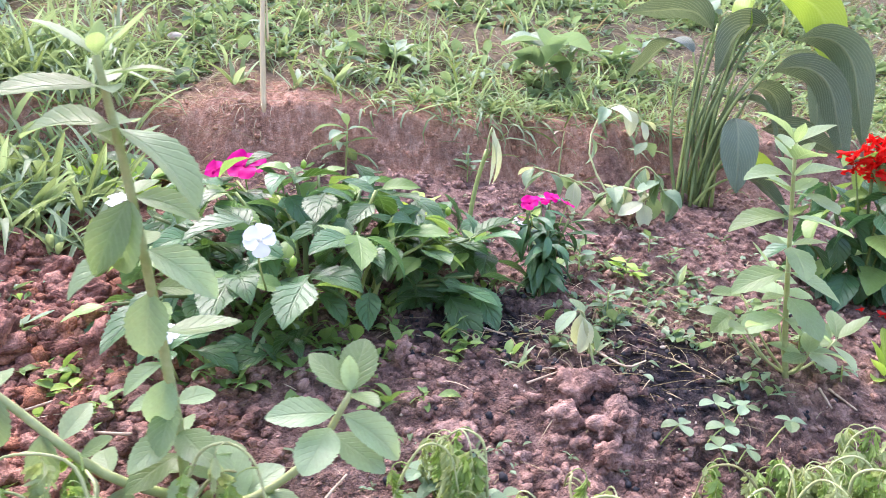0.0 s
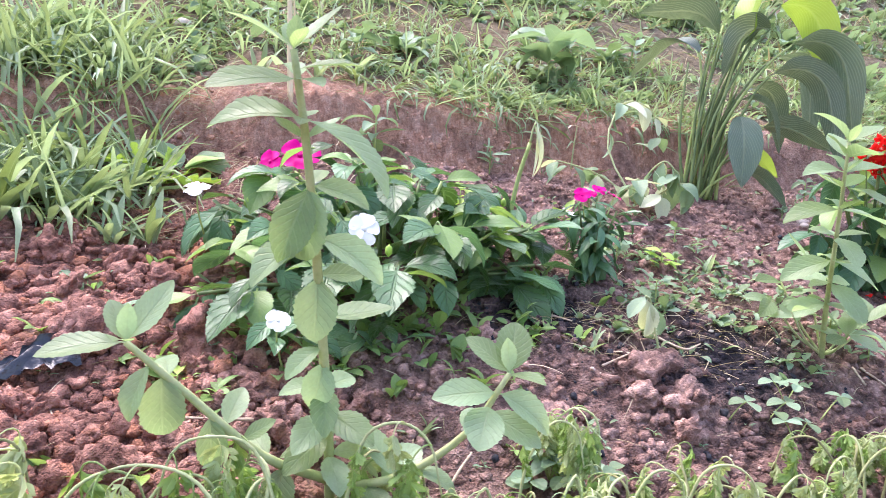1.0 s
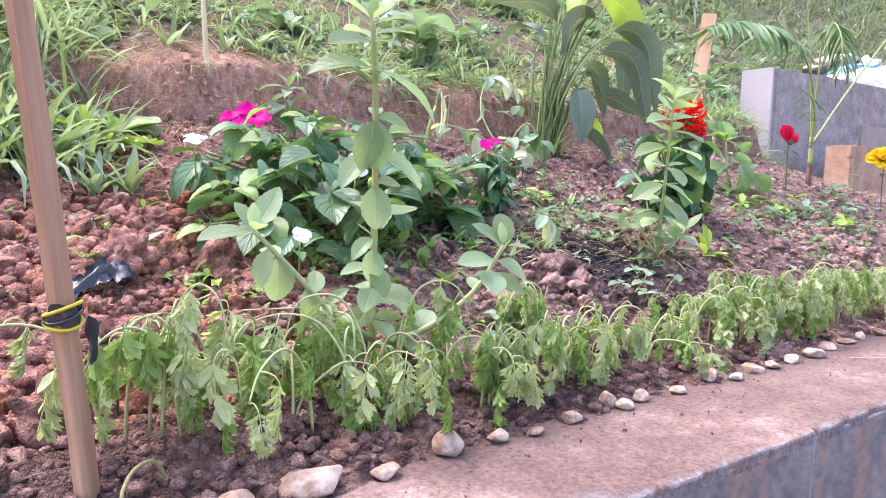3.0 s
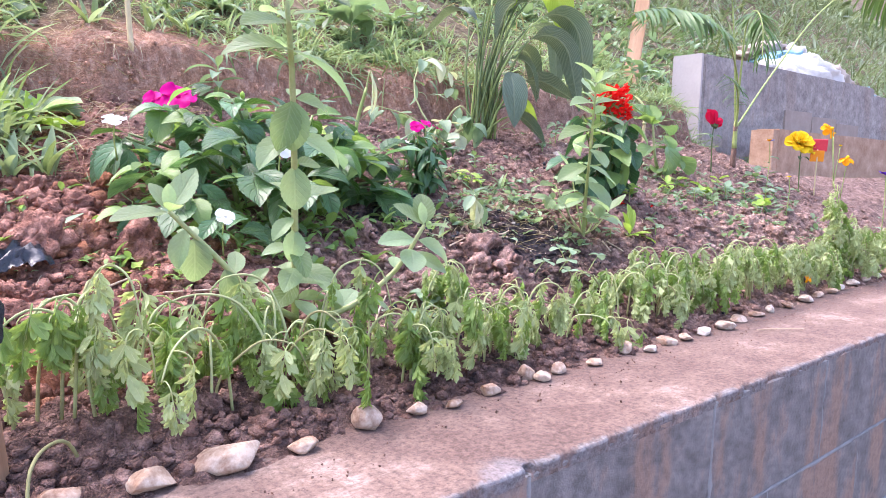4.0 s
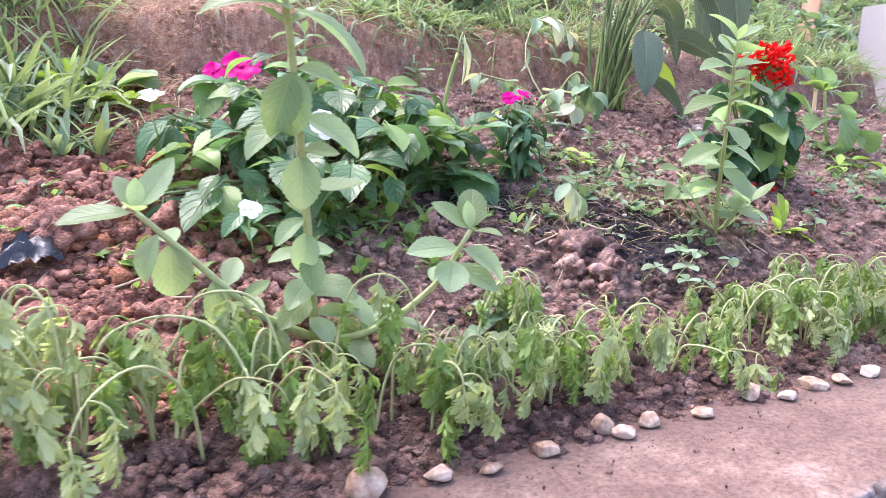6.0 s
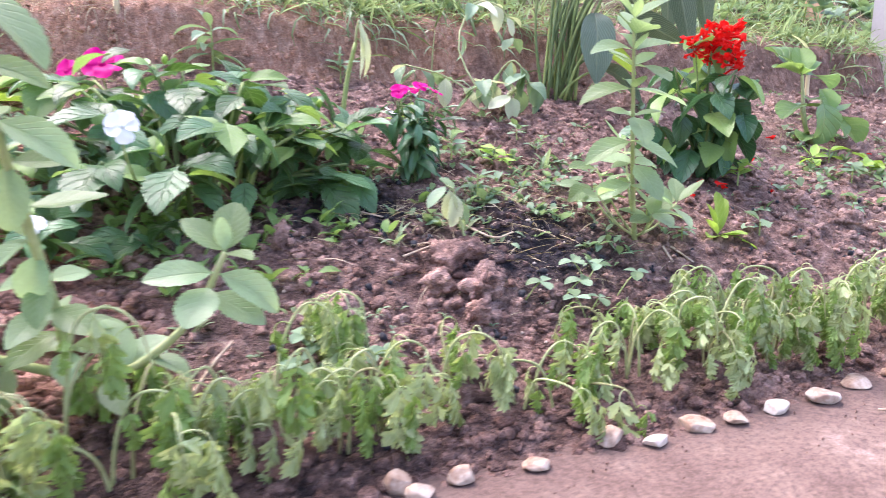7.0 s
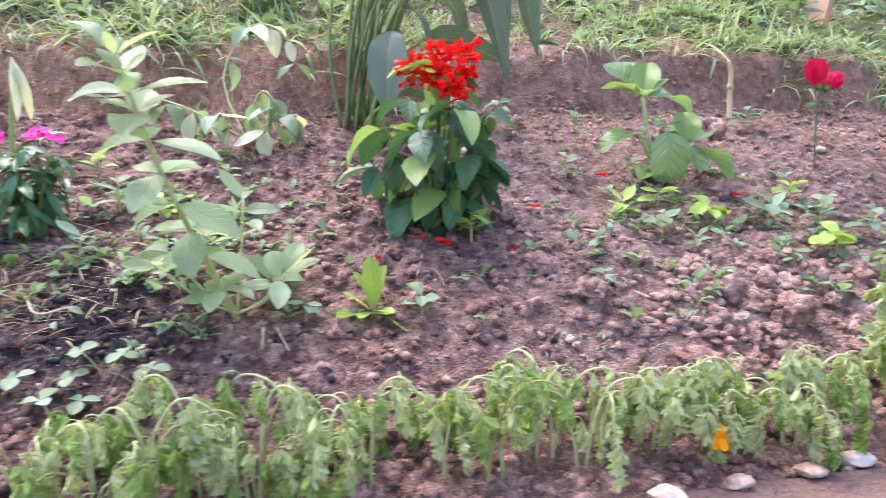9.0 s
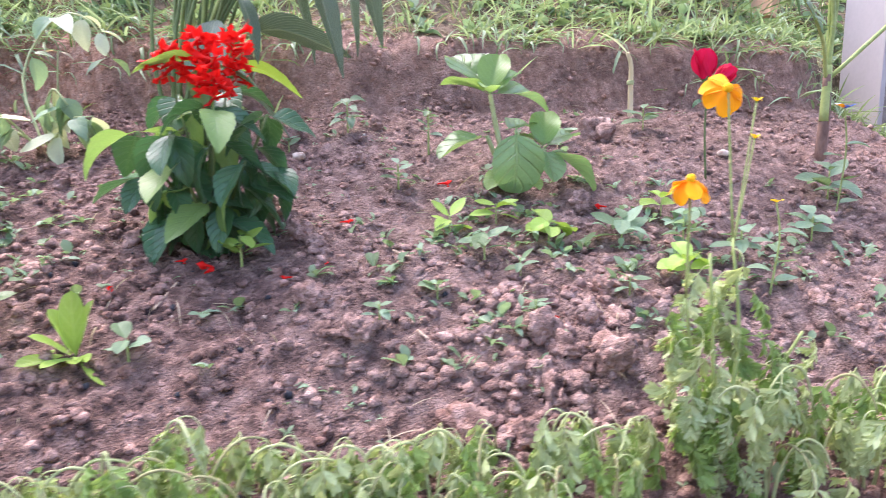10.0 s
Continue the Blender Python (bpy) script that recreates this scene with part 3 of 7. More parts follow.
def build_ground():
    xs = [-60, -25, -12, -6, -4] + strew(-3, -1.0, 30) + strew(-1.0, -0.6, 40) + strew(-0.6, 2.1, 450) + strew(2.1, 2.6, 45) + strew(2.6, 4.2, 60) + strew(4.2, 8, 40) + [8, 10, 13, 18, 26, 40, 70]
    ys = [-40, -12, -4, -1.5, -0.4, 0.05, 0.1, 0.14] + strew(0.17, 1.0, 150) + strew(1.0, 1.62, 78) + strew(1.62, 2.6, 50) + strew(2.6, 6, 50) + strew(6, 12, 24) + [12, 15, 20, 28, 40, 60, 90]
    verts = [(x, y, ground_z(x, y)) for y in ys for x in xs]
    n = len(xs)
    i, j = np.meshgrid(np.arange(len(ys) - 1), np.arange(n - 1), indexing="ij")
    a = (i * n + j).ravel()
    faces = np.stack([a, a + 1, a + n + 1, a + n], 1)
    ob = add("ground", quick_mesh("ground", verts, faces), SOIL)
    return tagged(ob, "red-brown crumbly garden soil rising into a grassy hillside", "soil", kind="structure")


ground = build_ground()

# lumps of soil, the large ones singly and the crumbs together
CRUMBS = [lump_arrays(0.75, k + 20, 1 if k < 8 else 2) for k in range(16)]


def lump_thick(x, y):
    """How many and how large the clods are: the heap beside the bush has the most."""
    heap = smooth01((0.02 - x) / 0.2) * smooth01((y - 0.33) / 0.1) * smooth01((1.02 - y) / 0.15)
    ridge = math.exp(-((x - 0.45) / 0.2) ** 2 - ((y - 0.45) / 0.1) ** 2) + math.exp(-((x - 1.62) / 0.22) ** 2 - ((y - 0.55) / 0.12) ** 2)
    return heap, min(1.0, ridge)


def spin(rng):
    q = Euler([rng.uniform(0, 6.28) for _ in range(3)]).to_matrix()
    return np.array(q, np.float32)


def build_crumbs(count):
    rng = random.Random(5)
    vs, fs, soft, base = [], [], [], 0
    for _ in range(count):
        x, y = rng.uniform(-1.0, 2.7), 0.2 + 1.2 * rng.random() ** 1.2
        heap, ridge = lump_thick(x, y)
        if y < edge_y(x) + 0.015 and rng.random() < 0.8:
            continue
        if x > 1.1 and ridge < 0.3 and rng.random() < 0.35:
            continue
        r = (0.0012 + 0.0085 * rng.random() ** 4.5) * (1 + 0.8 * heap + 0.35 * ridge) * (0.8 if y > 0.9 else 1)
        v, f = CRUMBS[rng.randrange(8) + (8 if r > 0.0055 else 0)]
        sc = np.array([rng.uniform(0.8, 1.2), rng.uniform(0.8, 1.2), rng.uniform(0.65, 1.0)], np.float32)
        w = (v @ spin(rng).T) * sc * r + np.array([x, y, ground_z(x, y) + r * 0.1], np.float32)
        vs.append(w)
        fs.append(f + base)
        soft.append(np.full(len(f), r > 0.0055))
        base += len(v)
    for _ in range(1300):
        x, y = rng.uniform(-0.5, 3.0), rng.gauss(1.36, 0.05)
        r = 0.0018 + 0.0055 * rng.random() ** 3
        v, f = CRUMBS[8 + rng.randrange(8)]
        vs.append((v @ spin(rng).T) * r + np.array([x, y, ground_z(x, y) + r * 0.2], np.float32))
        fs.append(f + base)
        soft.append(np.full(len(f), r > 0.006))
        base += len(v)
    for _ in range(2300):
        x, y = rng.uniform(-1.0, 0.05), rng.uniform(0.33, 1.02)
        heap, ridge = lump_thick(x, y)
        if rng.random() > heap:
            continue
        r = rng.uniform(0.005, 0.0115)
        v, f = CRUMBS[8 + rng.randrange(8)]
        sc = np.array([rng.uniform(0.8, 1.3), rng.uniform(0.8, 1.3), rng.uniform(0.6, 1.0)], np.float32)
        vs.append((v @ spin(rng).T) * sc * r + np.array([x, y, ground_z(x, y) + r * 0.4], np.float32))
        fs.append(f + base)
        soft.append(np.full(len(f), r > 0.002))
        base += len(v)
    for _ in range(900):
        x = rng.uniform(-0.8, 2.2)
        y = edge_y(x) - abs(rng.gauss(0, 0.04)) - 0.003
        if y < 0.01:
            continue
        r = 0.0005 + 0.0013 * rng.random() ** 4
        v, f = CRUMBS[rng.randrange(8)]
        vs.append((v @ spin(rng).T) * r + np.array([x, y, 0.002 + r * 0.3], np.float32))
        fs.append(f + base)
        soft.append(np.full(len(f), r > 0.002))
        base += len(v)
    ob = add("soil_crumbs", quick_mesh("soil_crumbs", np.concatenate(vs), np.concatenate(fs), smooth=np.concatenate(soft)), CLOD)
    tagged(ob, "loose red-brown crumbs of soil on the bed", "soil crumbs", kind="stuff")


build_crumbs(56000)


def build_grit(name, label, category, material, count, size, seed, spots):
    rng = random.Random(seed)
    vs, fs, base = [], [], 0
    for k in range(count):
        cx, cy, wide = spots[k % len(spots)]
        x, y = rng.gauss(cx, wide), rng.gauss(cy, wide * 0.6)
        if y < 0.27 or y > 1.3:
            continue
        r = size * (0.4 + 1.2 * rng.random() ** 3)
        v, f = CRUMBS[8 + rng.randrange(8)]
        vs.append((v @ spin(rng).T) * r + np.array([x, y, ground_z(x, y) + r * 0.8], np.float32))
        fs.append(f + base)
        base += len(v)
    tagged(add(name, quick_mesh(name, np.concatenate(vs), np.concatenate(fs)), material), label, category, kind="stuff")


build_grit("white_grit", "white specks of grit scattered on the dark soil", "grit", PEBBLE_WHITE, 170, 0.0021, 71, ((0.6, 0.58, 0.1), (0.55, 0.6, 0.12), (1.5, 0.75, 0.35), (0.2, 0.45, 0.25)))
build_grit("charcoal_bits", "black charcoal bits mixed into the soil", "charcoal", CHARCOAL, 420, 0.0036, 72, ((0.6, 0.58, 0.11), (0.36, 0.72, 0.1), (0.3, 0.45, 0.2), (1.2, 0.7, 0.4)))


def build_clods(count):
    rng = random.Random(8)
    meshes = [quick_mesh("clod", v, f) for v, f in (lump_arrays(0.75, k + 40, 4) for k in range(10))]
    made = 0
    while made < count:
        x, y = rng.uniform(-0.85, 2.1), rng.uniform(0.27, 1.3)
        heap, ridge = lump_thick(x, y)
        if rng.random() > 0.1 + 0.9 * max(heap, 0.3 * ridge):
            continue
        r = rng.uniform(0.008, 0.016) * (1 + 0.45 * heap * rng.random() + 0.7 * ridge * rng.random()) * rng.choice((0.8, 0.9, 1, 1, 1, 1.1, 1.2, 1.5, 1.9))
        m = Matrix.Translation((x, y, ground_z(x, y) + r * 0.3)) @ Euler([rng.uniform(0, 6.28) for _ in range(3)]).to_matrix().to_4x4()
        m = m @ Matrix.Diagonal((r * rng.uniform(0.8, 1.3), r * rng.uniform(0.8, 1.3), r * rng.uniform(0.7, 1.1), 1))
        add("clod", meshes[made % 10], CLOD, ground, m)
        made += 1


# ---- the retaining wall at the front ----


def build_wall():
    rng = random.Random(3)
    xs = [-8, -6, -4.5] + strew(-3, -0.8, 30) + strew(-0.8, 2.4, 400) + strew(2.4, 9, 60) + [9]
    rows = (0.0005, 0.0012, 0.003, 0.009, 0.022, 0.04, 0.065, 0.09, 0.115, 0.14, 0.165, 0.19, 0.215, 0.24, 0.27)
    verts = []
    for j, y in enumerate((None, rows[0]) + rows):
        for x in xs:
            p = Vector((x * 22, 7, 2))
            chip = 0.0045 * noise.noise(p) + 0.003 * noise.noise(p * 3.1) - 0.009 * max(0, noise.noise(Vector((x * 6, 1, 9)))) ** 2
            gap = min(abs(x - k) for k in (0.0, 0.41, 1.62))
            chip -= 0.012 * max(0, 1 - gap / 0.006)
            chip -= 0.006 * max(0.0, noise.noise(Vector((x * 37, 3, 5))) - 0.25) * 3
            if j == 0:
                verts.append((x, 0.0022, -0.02))
                continue
            edge = max(0.0, 1 - max(y, 0) / 0.009)
            z = 0.0012 * noise.noise(Vector((x * 14, y * 14, 0))) + 0.001 * noise.noise(Vector((x * 50, y * 50, 0)))
            z -= 0.0025 * edge ** 2 - chip * edge * 0.8
            if j < 3:
                z -= 0.003
            verts.append((x, y - chip * edge * 1.2, z))
    n = len(xs)
    i, j = np.meshgrid([k for k in range(len(rows) + 1) if k != 1], np.arange(n - 1), indexing="ij")
    a = (i * n + j).ravel()
    faces = np.stack([a, a + 1, a + n + 1, a + n], 1)
    wall = thing("wall_front", 0, 0, 0, "low block retaining wall with a dirt-dusted concrete top", "wall")
    tagged(wall, kind="structure")
    add("coping", quick_mesh("coping", verts, faces), WALL_TOP, wall, label="worn cement top dusted with pink soil")
    core = bmesh.new()
    bmesh.ops.create_cube(core, size=1.0, matrix=Matrix.Translation((0.5, 0.098, -0.375)) @ Matrix.Diagonal((17, 0.187, 0.72, 1)))
    me = bpy.data.meshes.new("mortar")
    core.to_mesh(me)
    core.free()
    add("mortar", me, MORTAR, wall, label="grey mortar joints")
    # blocks, three courses in stretcher bond
    blocks = []
    for k in range(4):
        bm = bmesh.new()
        bmesh.ops.create_cube(bm, size=1.0, matrix=Matrix.Diagonal((0.399, 0.1, 0.194, 1)))
        bmesh.ops.bevel(bm, geom=bm.edges[:], offset=0.0018, segments=1, affect="EDGES", profile=0.6)
        bmesh.ops.subdivide_edges(bm, edges=bm.edges[:], cuts=2, use_grid_fill=True)
        for v in bm.verts:
            v.co += Vector([0.0011 * noise.noise(v.co * 9 + Vector((k * 5 + c * 3, 0, 0))) for c in range(3)])
        me = bpy.data.meshes.new("block")
        bm.to_mesh(me)
        bm.free()
        blocks.append(me)
    for course in range(4):
        for k in range(-20, 22):
            x = 0.2 + 0.4 * k + (0.2 if course % 2 else 0)
            add("block", blocks[rng.randrange(4)], BLOCK, wall, pose(x, 0.0525 + rng.uniform(-0.001, 0.001), -0.108 - 0.2 * course, 0, 0, rng.uniform(-0.3, 0.3)))
    # beads of mortar squeezed out of the joints
    lines = [[(x, -0.208 - 0.2 * c) for x in strew(-0.8, 4.0, 260)] for c in range(2)]
    lines += [[(x, -0.012 - 0.19 * q / 9 - 0.2 * c) for q in range(10)] for c in range(2) for x in [0.4 * k + (0.2 if c % 2 else 0) for k in range(0, 9)]]
    for path in lines:
        pts = [(x + 0.0015 * noise.noise(Vector((x * 40, z * 40, 1))), 0.0035, z + 0.002 * noise.noise(Vector((x * 30, z * 30, 5)))) for x, z in path]
        radii = [0.0032 + 0.004 * max(-0.4, noise.noise(Vector((x * 25, z * 25, 9)))) for x, z in path]
        v, f, u = tube_arrays(pts, radii, 6)
        add("mortar", quick_mesh("mortar", [tuple(q) for q in v], f, u), MORTAR, wall)
    return wall


build_wall()

# ---- stones along the wall's top ----
STONES = ((-0.435, 0.194, 0.05, 0.03), (-0.352, 0.191, 0.053, 0.033), (-0.266, 0.197, 0.087, 0.039), (-0.182, 0.188, 0.04, 0.021),
          (-0.084, 0.204, 0.046, 0.042), (-0.009, 0.201, 0.031, 0.026), (0.05, 0.194, 0.029, 0.019), (0.129, 0.202, 0.034, 0.024),
          (0.222, 0.221, 0.03, 0.036), (0.24, 0.203, 0.032, 0.024), (0.292, 0.216, 0.034, 0.027), (0.38, 0.212, 0.038, 0.017),
          (0.486, 0.229, 0.043, 0.03), (0.536, 0.204, 0.036, 0.018), (0.61, 0.219, 0.044, 0.02), (0.667, 0.214, 0.034, 0.02), (0.743, 0.219, 0.04, 0.022),
          (0.83, 0.219, 0.053, 0.025), (0.922, 0.241, 0.05, 0.02), (1.013, 0.242, 0.047, 0.017), (1.09, 0.245, 0.036, 0.027), (1.185, 0.245, 0.038, 0.022),
          (1.306, 0.255, 0.05, 0.028), (1.405, 0.266, 0.039, 0.023), (1.51, 0.272, 0.05, 0.022), (1.591, 0.284, 0.045, 0.026), (1.729, 0.294, 0.046, 0.024),
          (1.85, 0.302, 0.045, 0.022), (1.96, 0.309, 0.05, 0.026), (2.08, 0.316, 0.045, 0.024))


def build_stones():
    rng = random.Random(11)
    for k, (x, y, w, h) in enumerate(STONES):
        white = k in (13, 16, 17, 20, 22, 25, 26, 28)
        v, f = lump_arrays(0.16, k + 60, 4)
        for _ in range(7):
            n = np.array(Vector((rng.gauss(0, 1), rng.gauss(0, 1), rng.gauss(0, 0.8))).normalized(), np.float32)
            over = np.maximum(v @ n - rng.uniform(0.58, 0.82), 0)
            v = v - np.outer(over * 0.9, n)
        v[:, 2] = np.where(v[:, 2] < 0, v[:, 2] * 0.75, v[:, 2])
        v = v / np.abs(v).max(0)
        v = v * np.array([w / 2, w * rng.uniform(0.33, 0.42), h * 0.43], np.float32)
        ob = add("stone", quick_mesh("stone", v, f), PEBBLE_WHITE if white else PEBBLE, None,
                 pose(x, y, max(0.0, ground_z(x, y) - 0.006) + h * 0.27, rng.uniform(-8, 8), rng.uniform(-10, 10), rng.uniform(-20, 20)))
        label = "whitish smooth river stone on the wall top" if white else "tan and cream river stone edging the bed"
        if k == 2:
            label = "largest long cream river stone edging the bed"
        tagged(ob, label, "stone", "stones along the wall")


build_stones()

# ---- leaf and petal shapes shared by the plants ----
OVAL = [leaf_mesh("leaf", 0.54, 0.86, 0.74, b, f, 0.08, 10, 0.12, wave=wv, rows=30, seed=k)
        for k, (b, f, wv) in enumerate(((0.35, 0.2, 0.03), (0.75, 0.3, 0.05), (-0.2, 0.25, 0.04), (0.55, 0.12, 0.1)))]
ROUNDISH = [leaf_mesh("leaf", 0.72, 0.9, 0.66, b, f, 0.07, 11, 0.12, wave=wv, rows=33, seed=k + 5)
            for k, (b, f, wv) in enumerate(((0.3, 0.12, 0.05), (0.6, 0.2, 0.06)))]
SERRATE = [leaf_mesh("leaf", w, 0.72, 0.95, b, f, 0.14, 15, 0.17, wave=wv, rows=45, cols=6, seed=k + 9)
           for k, (w, b, f, wv) in enumerate(((0.56, 0.6, 0.25, 0.08), (0.52, 0.95, 0.3, 0.12), (0.6, 0.35, 0.2, 0.1), (0.55, 1.25, 0.25, 0.08)))]
LANCE = [leaf_mesh("leaf", w, 0.85, 0.8, b, f, 0.06, wave=0.06, rows=12, seed=k + 15)
         for k, (w, b, f) in enumerate(((0.3, 0.8, 0.3), (0.34, 1.3, 0.25), (0.28, 0.4, 0.35)))]
HEART = [leaf_mesh("leaf", w * 1.12, 0.6, 0.8, b, f, 0.14, 12, 0.1, wave=0.07, rows=24, seed=k + 21)
         for k, (w, b, f) in enumerate(((0.52, 0.6, 0.4), (0.48, 1.1, 0.35), (0.56, 0.35, 0.3)))]
SPOON = [leaf_mesh("leaf", w, 0.9, 0.55, b, f, 0.1, wave=0.08, rows=14, cols=6, seed=k + 27)
         for k, (w, b, f) in enumerate(((0.85, 0.7, 0.2), (0.75, 0.35, 0.4), (0.8, 1.1, 0.25)))]
LOBED = [leaf_mesh("leaf", w, 0.8, 0.5, b, f, 0.14, lobes=lb, wave=0.15, rows=26, twist=tw, seed=k + 40)
         for k, (w, b, f, lb, tw) in enumerate(((0.55, 0.5, 0.4, 4, 0.4), (0.44, -0.5, 0.8, 4, -0.7), (0.38, 0.9, 0.95, 4, 0.9), (0.6, 0.25, 0.3, 3, 0.1), (0.42, 0.0, 0.7, 4, -0.3)))]


def limp_leaf(bend, pairs, open_, seed):
    """A limp lobed leaf, 1 long: its stalk rises, arches over, and the blade with its toothed lobes hangs folded."""
    rng = random.Random(seed)
    n, y, z = 14, 0.0, 0.0
    spine = []
    for i in range(n + 1):
        s = i / n
        th = bend * smooth01(s / 0.5)
        if i:
            y += math.cos(th) / n
            z -= math.sin(th) / n
        spine.append((Vector((0.03 * math.sin(4 * s + seed), y, z)), th))
    v, f, u = tube_arrays([p for p, _ in spine], [0.012 - 0.007 * i / n for i in range(n + 1)], 4)
    v, u = [tuple(q) for q in v], [(0.5, q[1]) for q in u]
    f = list(f)
    kinds = [leaf_arrays(w, 0.95, 0.5, b, fo, 0.0, wave=0.25, rows=5, cols=2, twist=tw, seed=seed + k)
             for k, (w, b, fo, tw) in enumerate(((0.35, 0.5, 0.4, 0.4), (0.3, 0.9, 0.6, -0.5), (0.4, -0.2, 0.3, 0.2)))]
    spots = [(0.4 + 0.5 * k / (pairs - 1), side) for k in range(pairs) for side in (-1, 1)] + [(0.92, 0)]
    for s, side in spots:
        p, th = spine[min(n, int(s * n))]
        size = (0.34 - 0.2 * abs(s - 0.62)) * rng.uniform(0.8, 1.2)
        az = 90 - side * (open_ + rng.uniform(-12, 12)) * (1.25 - 0.6 * s)
        lobe = Matrix.Translation(p) @ Matrix.Rotation(-th, 4, "X") @ leaf_at((0, 0, 0), az, rng.uniform(-40, 5), size, side * 20 + rng.uniform(-30, 30))
        for start, turn, part_size in ((0.0, 0, 1.0), (0.25, 34, 0.62), (0.25, -34, 0.62), (0.55, 26, 0.4), (0.55, -26, 0.4)):
            local = lobe @ Matrix.Translation((0, start, 0)) @ Matrix.Rotation(radians(turn), 4, "Z") @ Matrix.Diagonal((part_size, part_size, part_size, 1))
            lv, lf, lu = kinds[rng.randrange(3)]
            base = len(v)
            v += [tuple(local @ Vector(q)) for q in lv]
            f += [tuple(i + base for i in q) for q in lf]
            u += lu
    return quick_mesh("leaf", v, f, u)


LIMP_BEND = (2.3, 2.0, 2.6, 1.7, 2.45)
LIMP = [limp_leaf(b, n, o, k + 3) for k, (b, n, o) in enumerate(zip(LIMP_BEND, (4, 5, 4, 5, 4), (36, 44, 28, 48, 32)))]
STRAP = [leaf_mesh("leaf", 0.2, 0.7, 0.7, b, 0.35, 0.02, rows=10, cols=2, seed=k + 50) for k, b in enumerate((0.5, 1.0, 0.2))]
TREFOIL = [leaf_mesh("leaf", 0.75, 1.0, 0.6, b, 0.25, 0.05, rows=10, seed=k + 54) for k, b in enumerate((0.3, 0.7))]
PETAL = [leaf_mesh("petal", w, 1.25, 0.5, b, 0.1, 0.06, wave=0.12, rows=10, seed=k + 60) for k, (w, b) in enumerate(((1.0, 0.3), (0.95, 0.6), (1.05, 0.0)))]
RAY = [leaf_mesh("petal", 0.62, 1.3, 0.45, b, 0.15, 0.04, teeth=4, bite=0.05, wave=0.1, rows=12, seed=k + 66) for k, b in enumerate((0.4, 0.9, 0.1))]


def flower(parent, pos, az, el, size, material, count=5, shapes=PETAL, eye=None, rng=random, droop=10, name="flower"):
    """An open flower that faces towards az, el: its petals lie round that axis."""
    a, e = radians(az), radians(el)
    n = Vector((math.cos(a) * math.cos(e), math.sin(a) * math.cos(e), math.sin(e)))
    turn = n.to_track_quat("Z", "Y").to_matrix().to_4x4()
    heart = bmesh.new()
    bmesh.ops.create_uvsphere(heart, u_segments=8, v_segments=5, radius=size * 0.09)
    me = bpy.data.meshes.new("flower")
    heart.to_mesh(me)
    heart.free()
    head = add(name, me, eye or material, parent, Matrix.Translation(pos) @ turn)
    for k in range(count):
        m = leaf_at((0, 0, 0), 360 * k / count + rng.uniform(-8, 8), droop + rng.uniform(-8, 8), size * 0.5 * rng.uniform(0.92, 1.08))
        add("petal", shapes[k % len(shapes)], material, head, m)
    return head


def stem_part(parent, points, r0, r1, material=STEM, n=10, sides=7, name="stem"):
    return add(name, tube(name, points, r0, r1, n, sides), material, parent)


def leaf_part(parent, shapes, k, material, pos, az, el, length, roll=0.0):
    """A leaf; the blades turn their faces a little towards the open side of the slope."""
    a, lit = radians(az), (1.0 if material is LEAF_UPRIGHT else 0.4)
    return add("leaf", shapes[k % len(shapes)], material, parent, leaf_at(pos, az, el + 14 * lit * math.sin(a), length, roll + 26 * lit * math.cos(a)))


# ---- the tall upright plant with three shoots ----


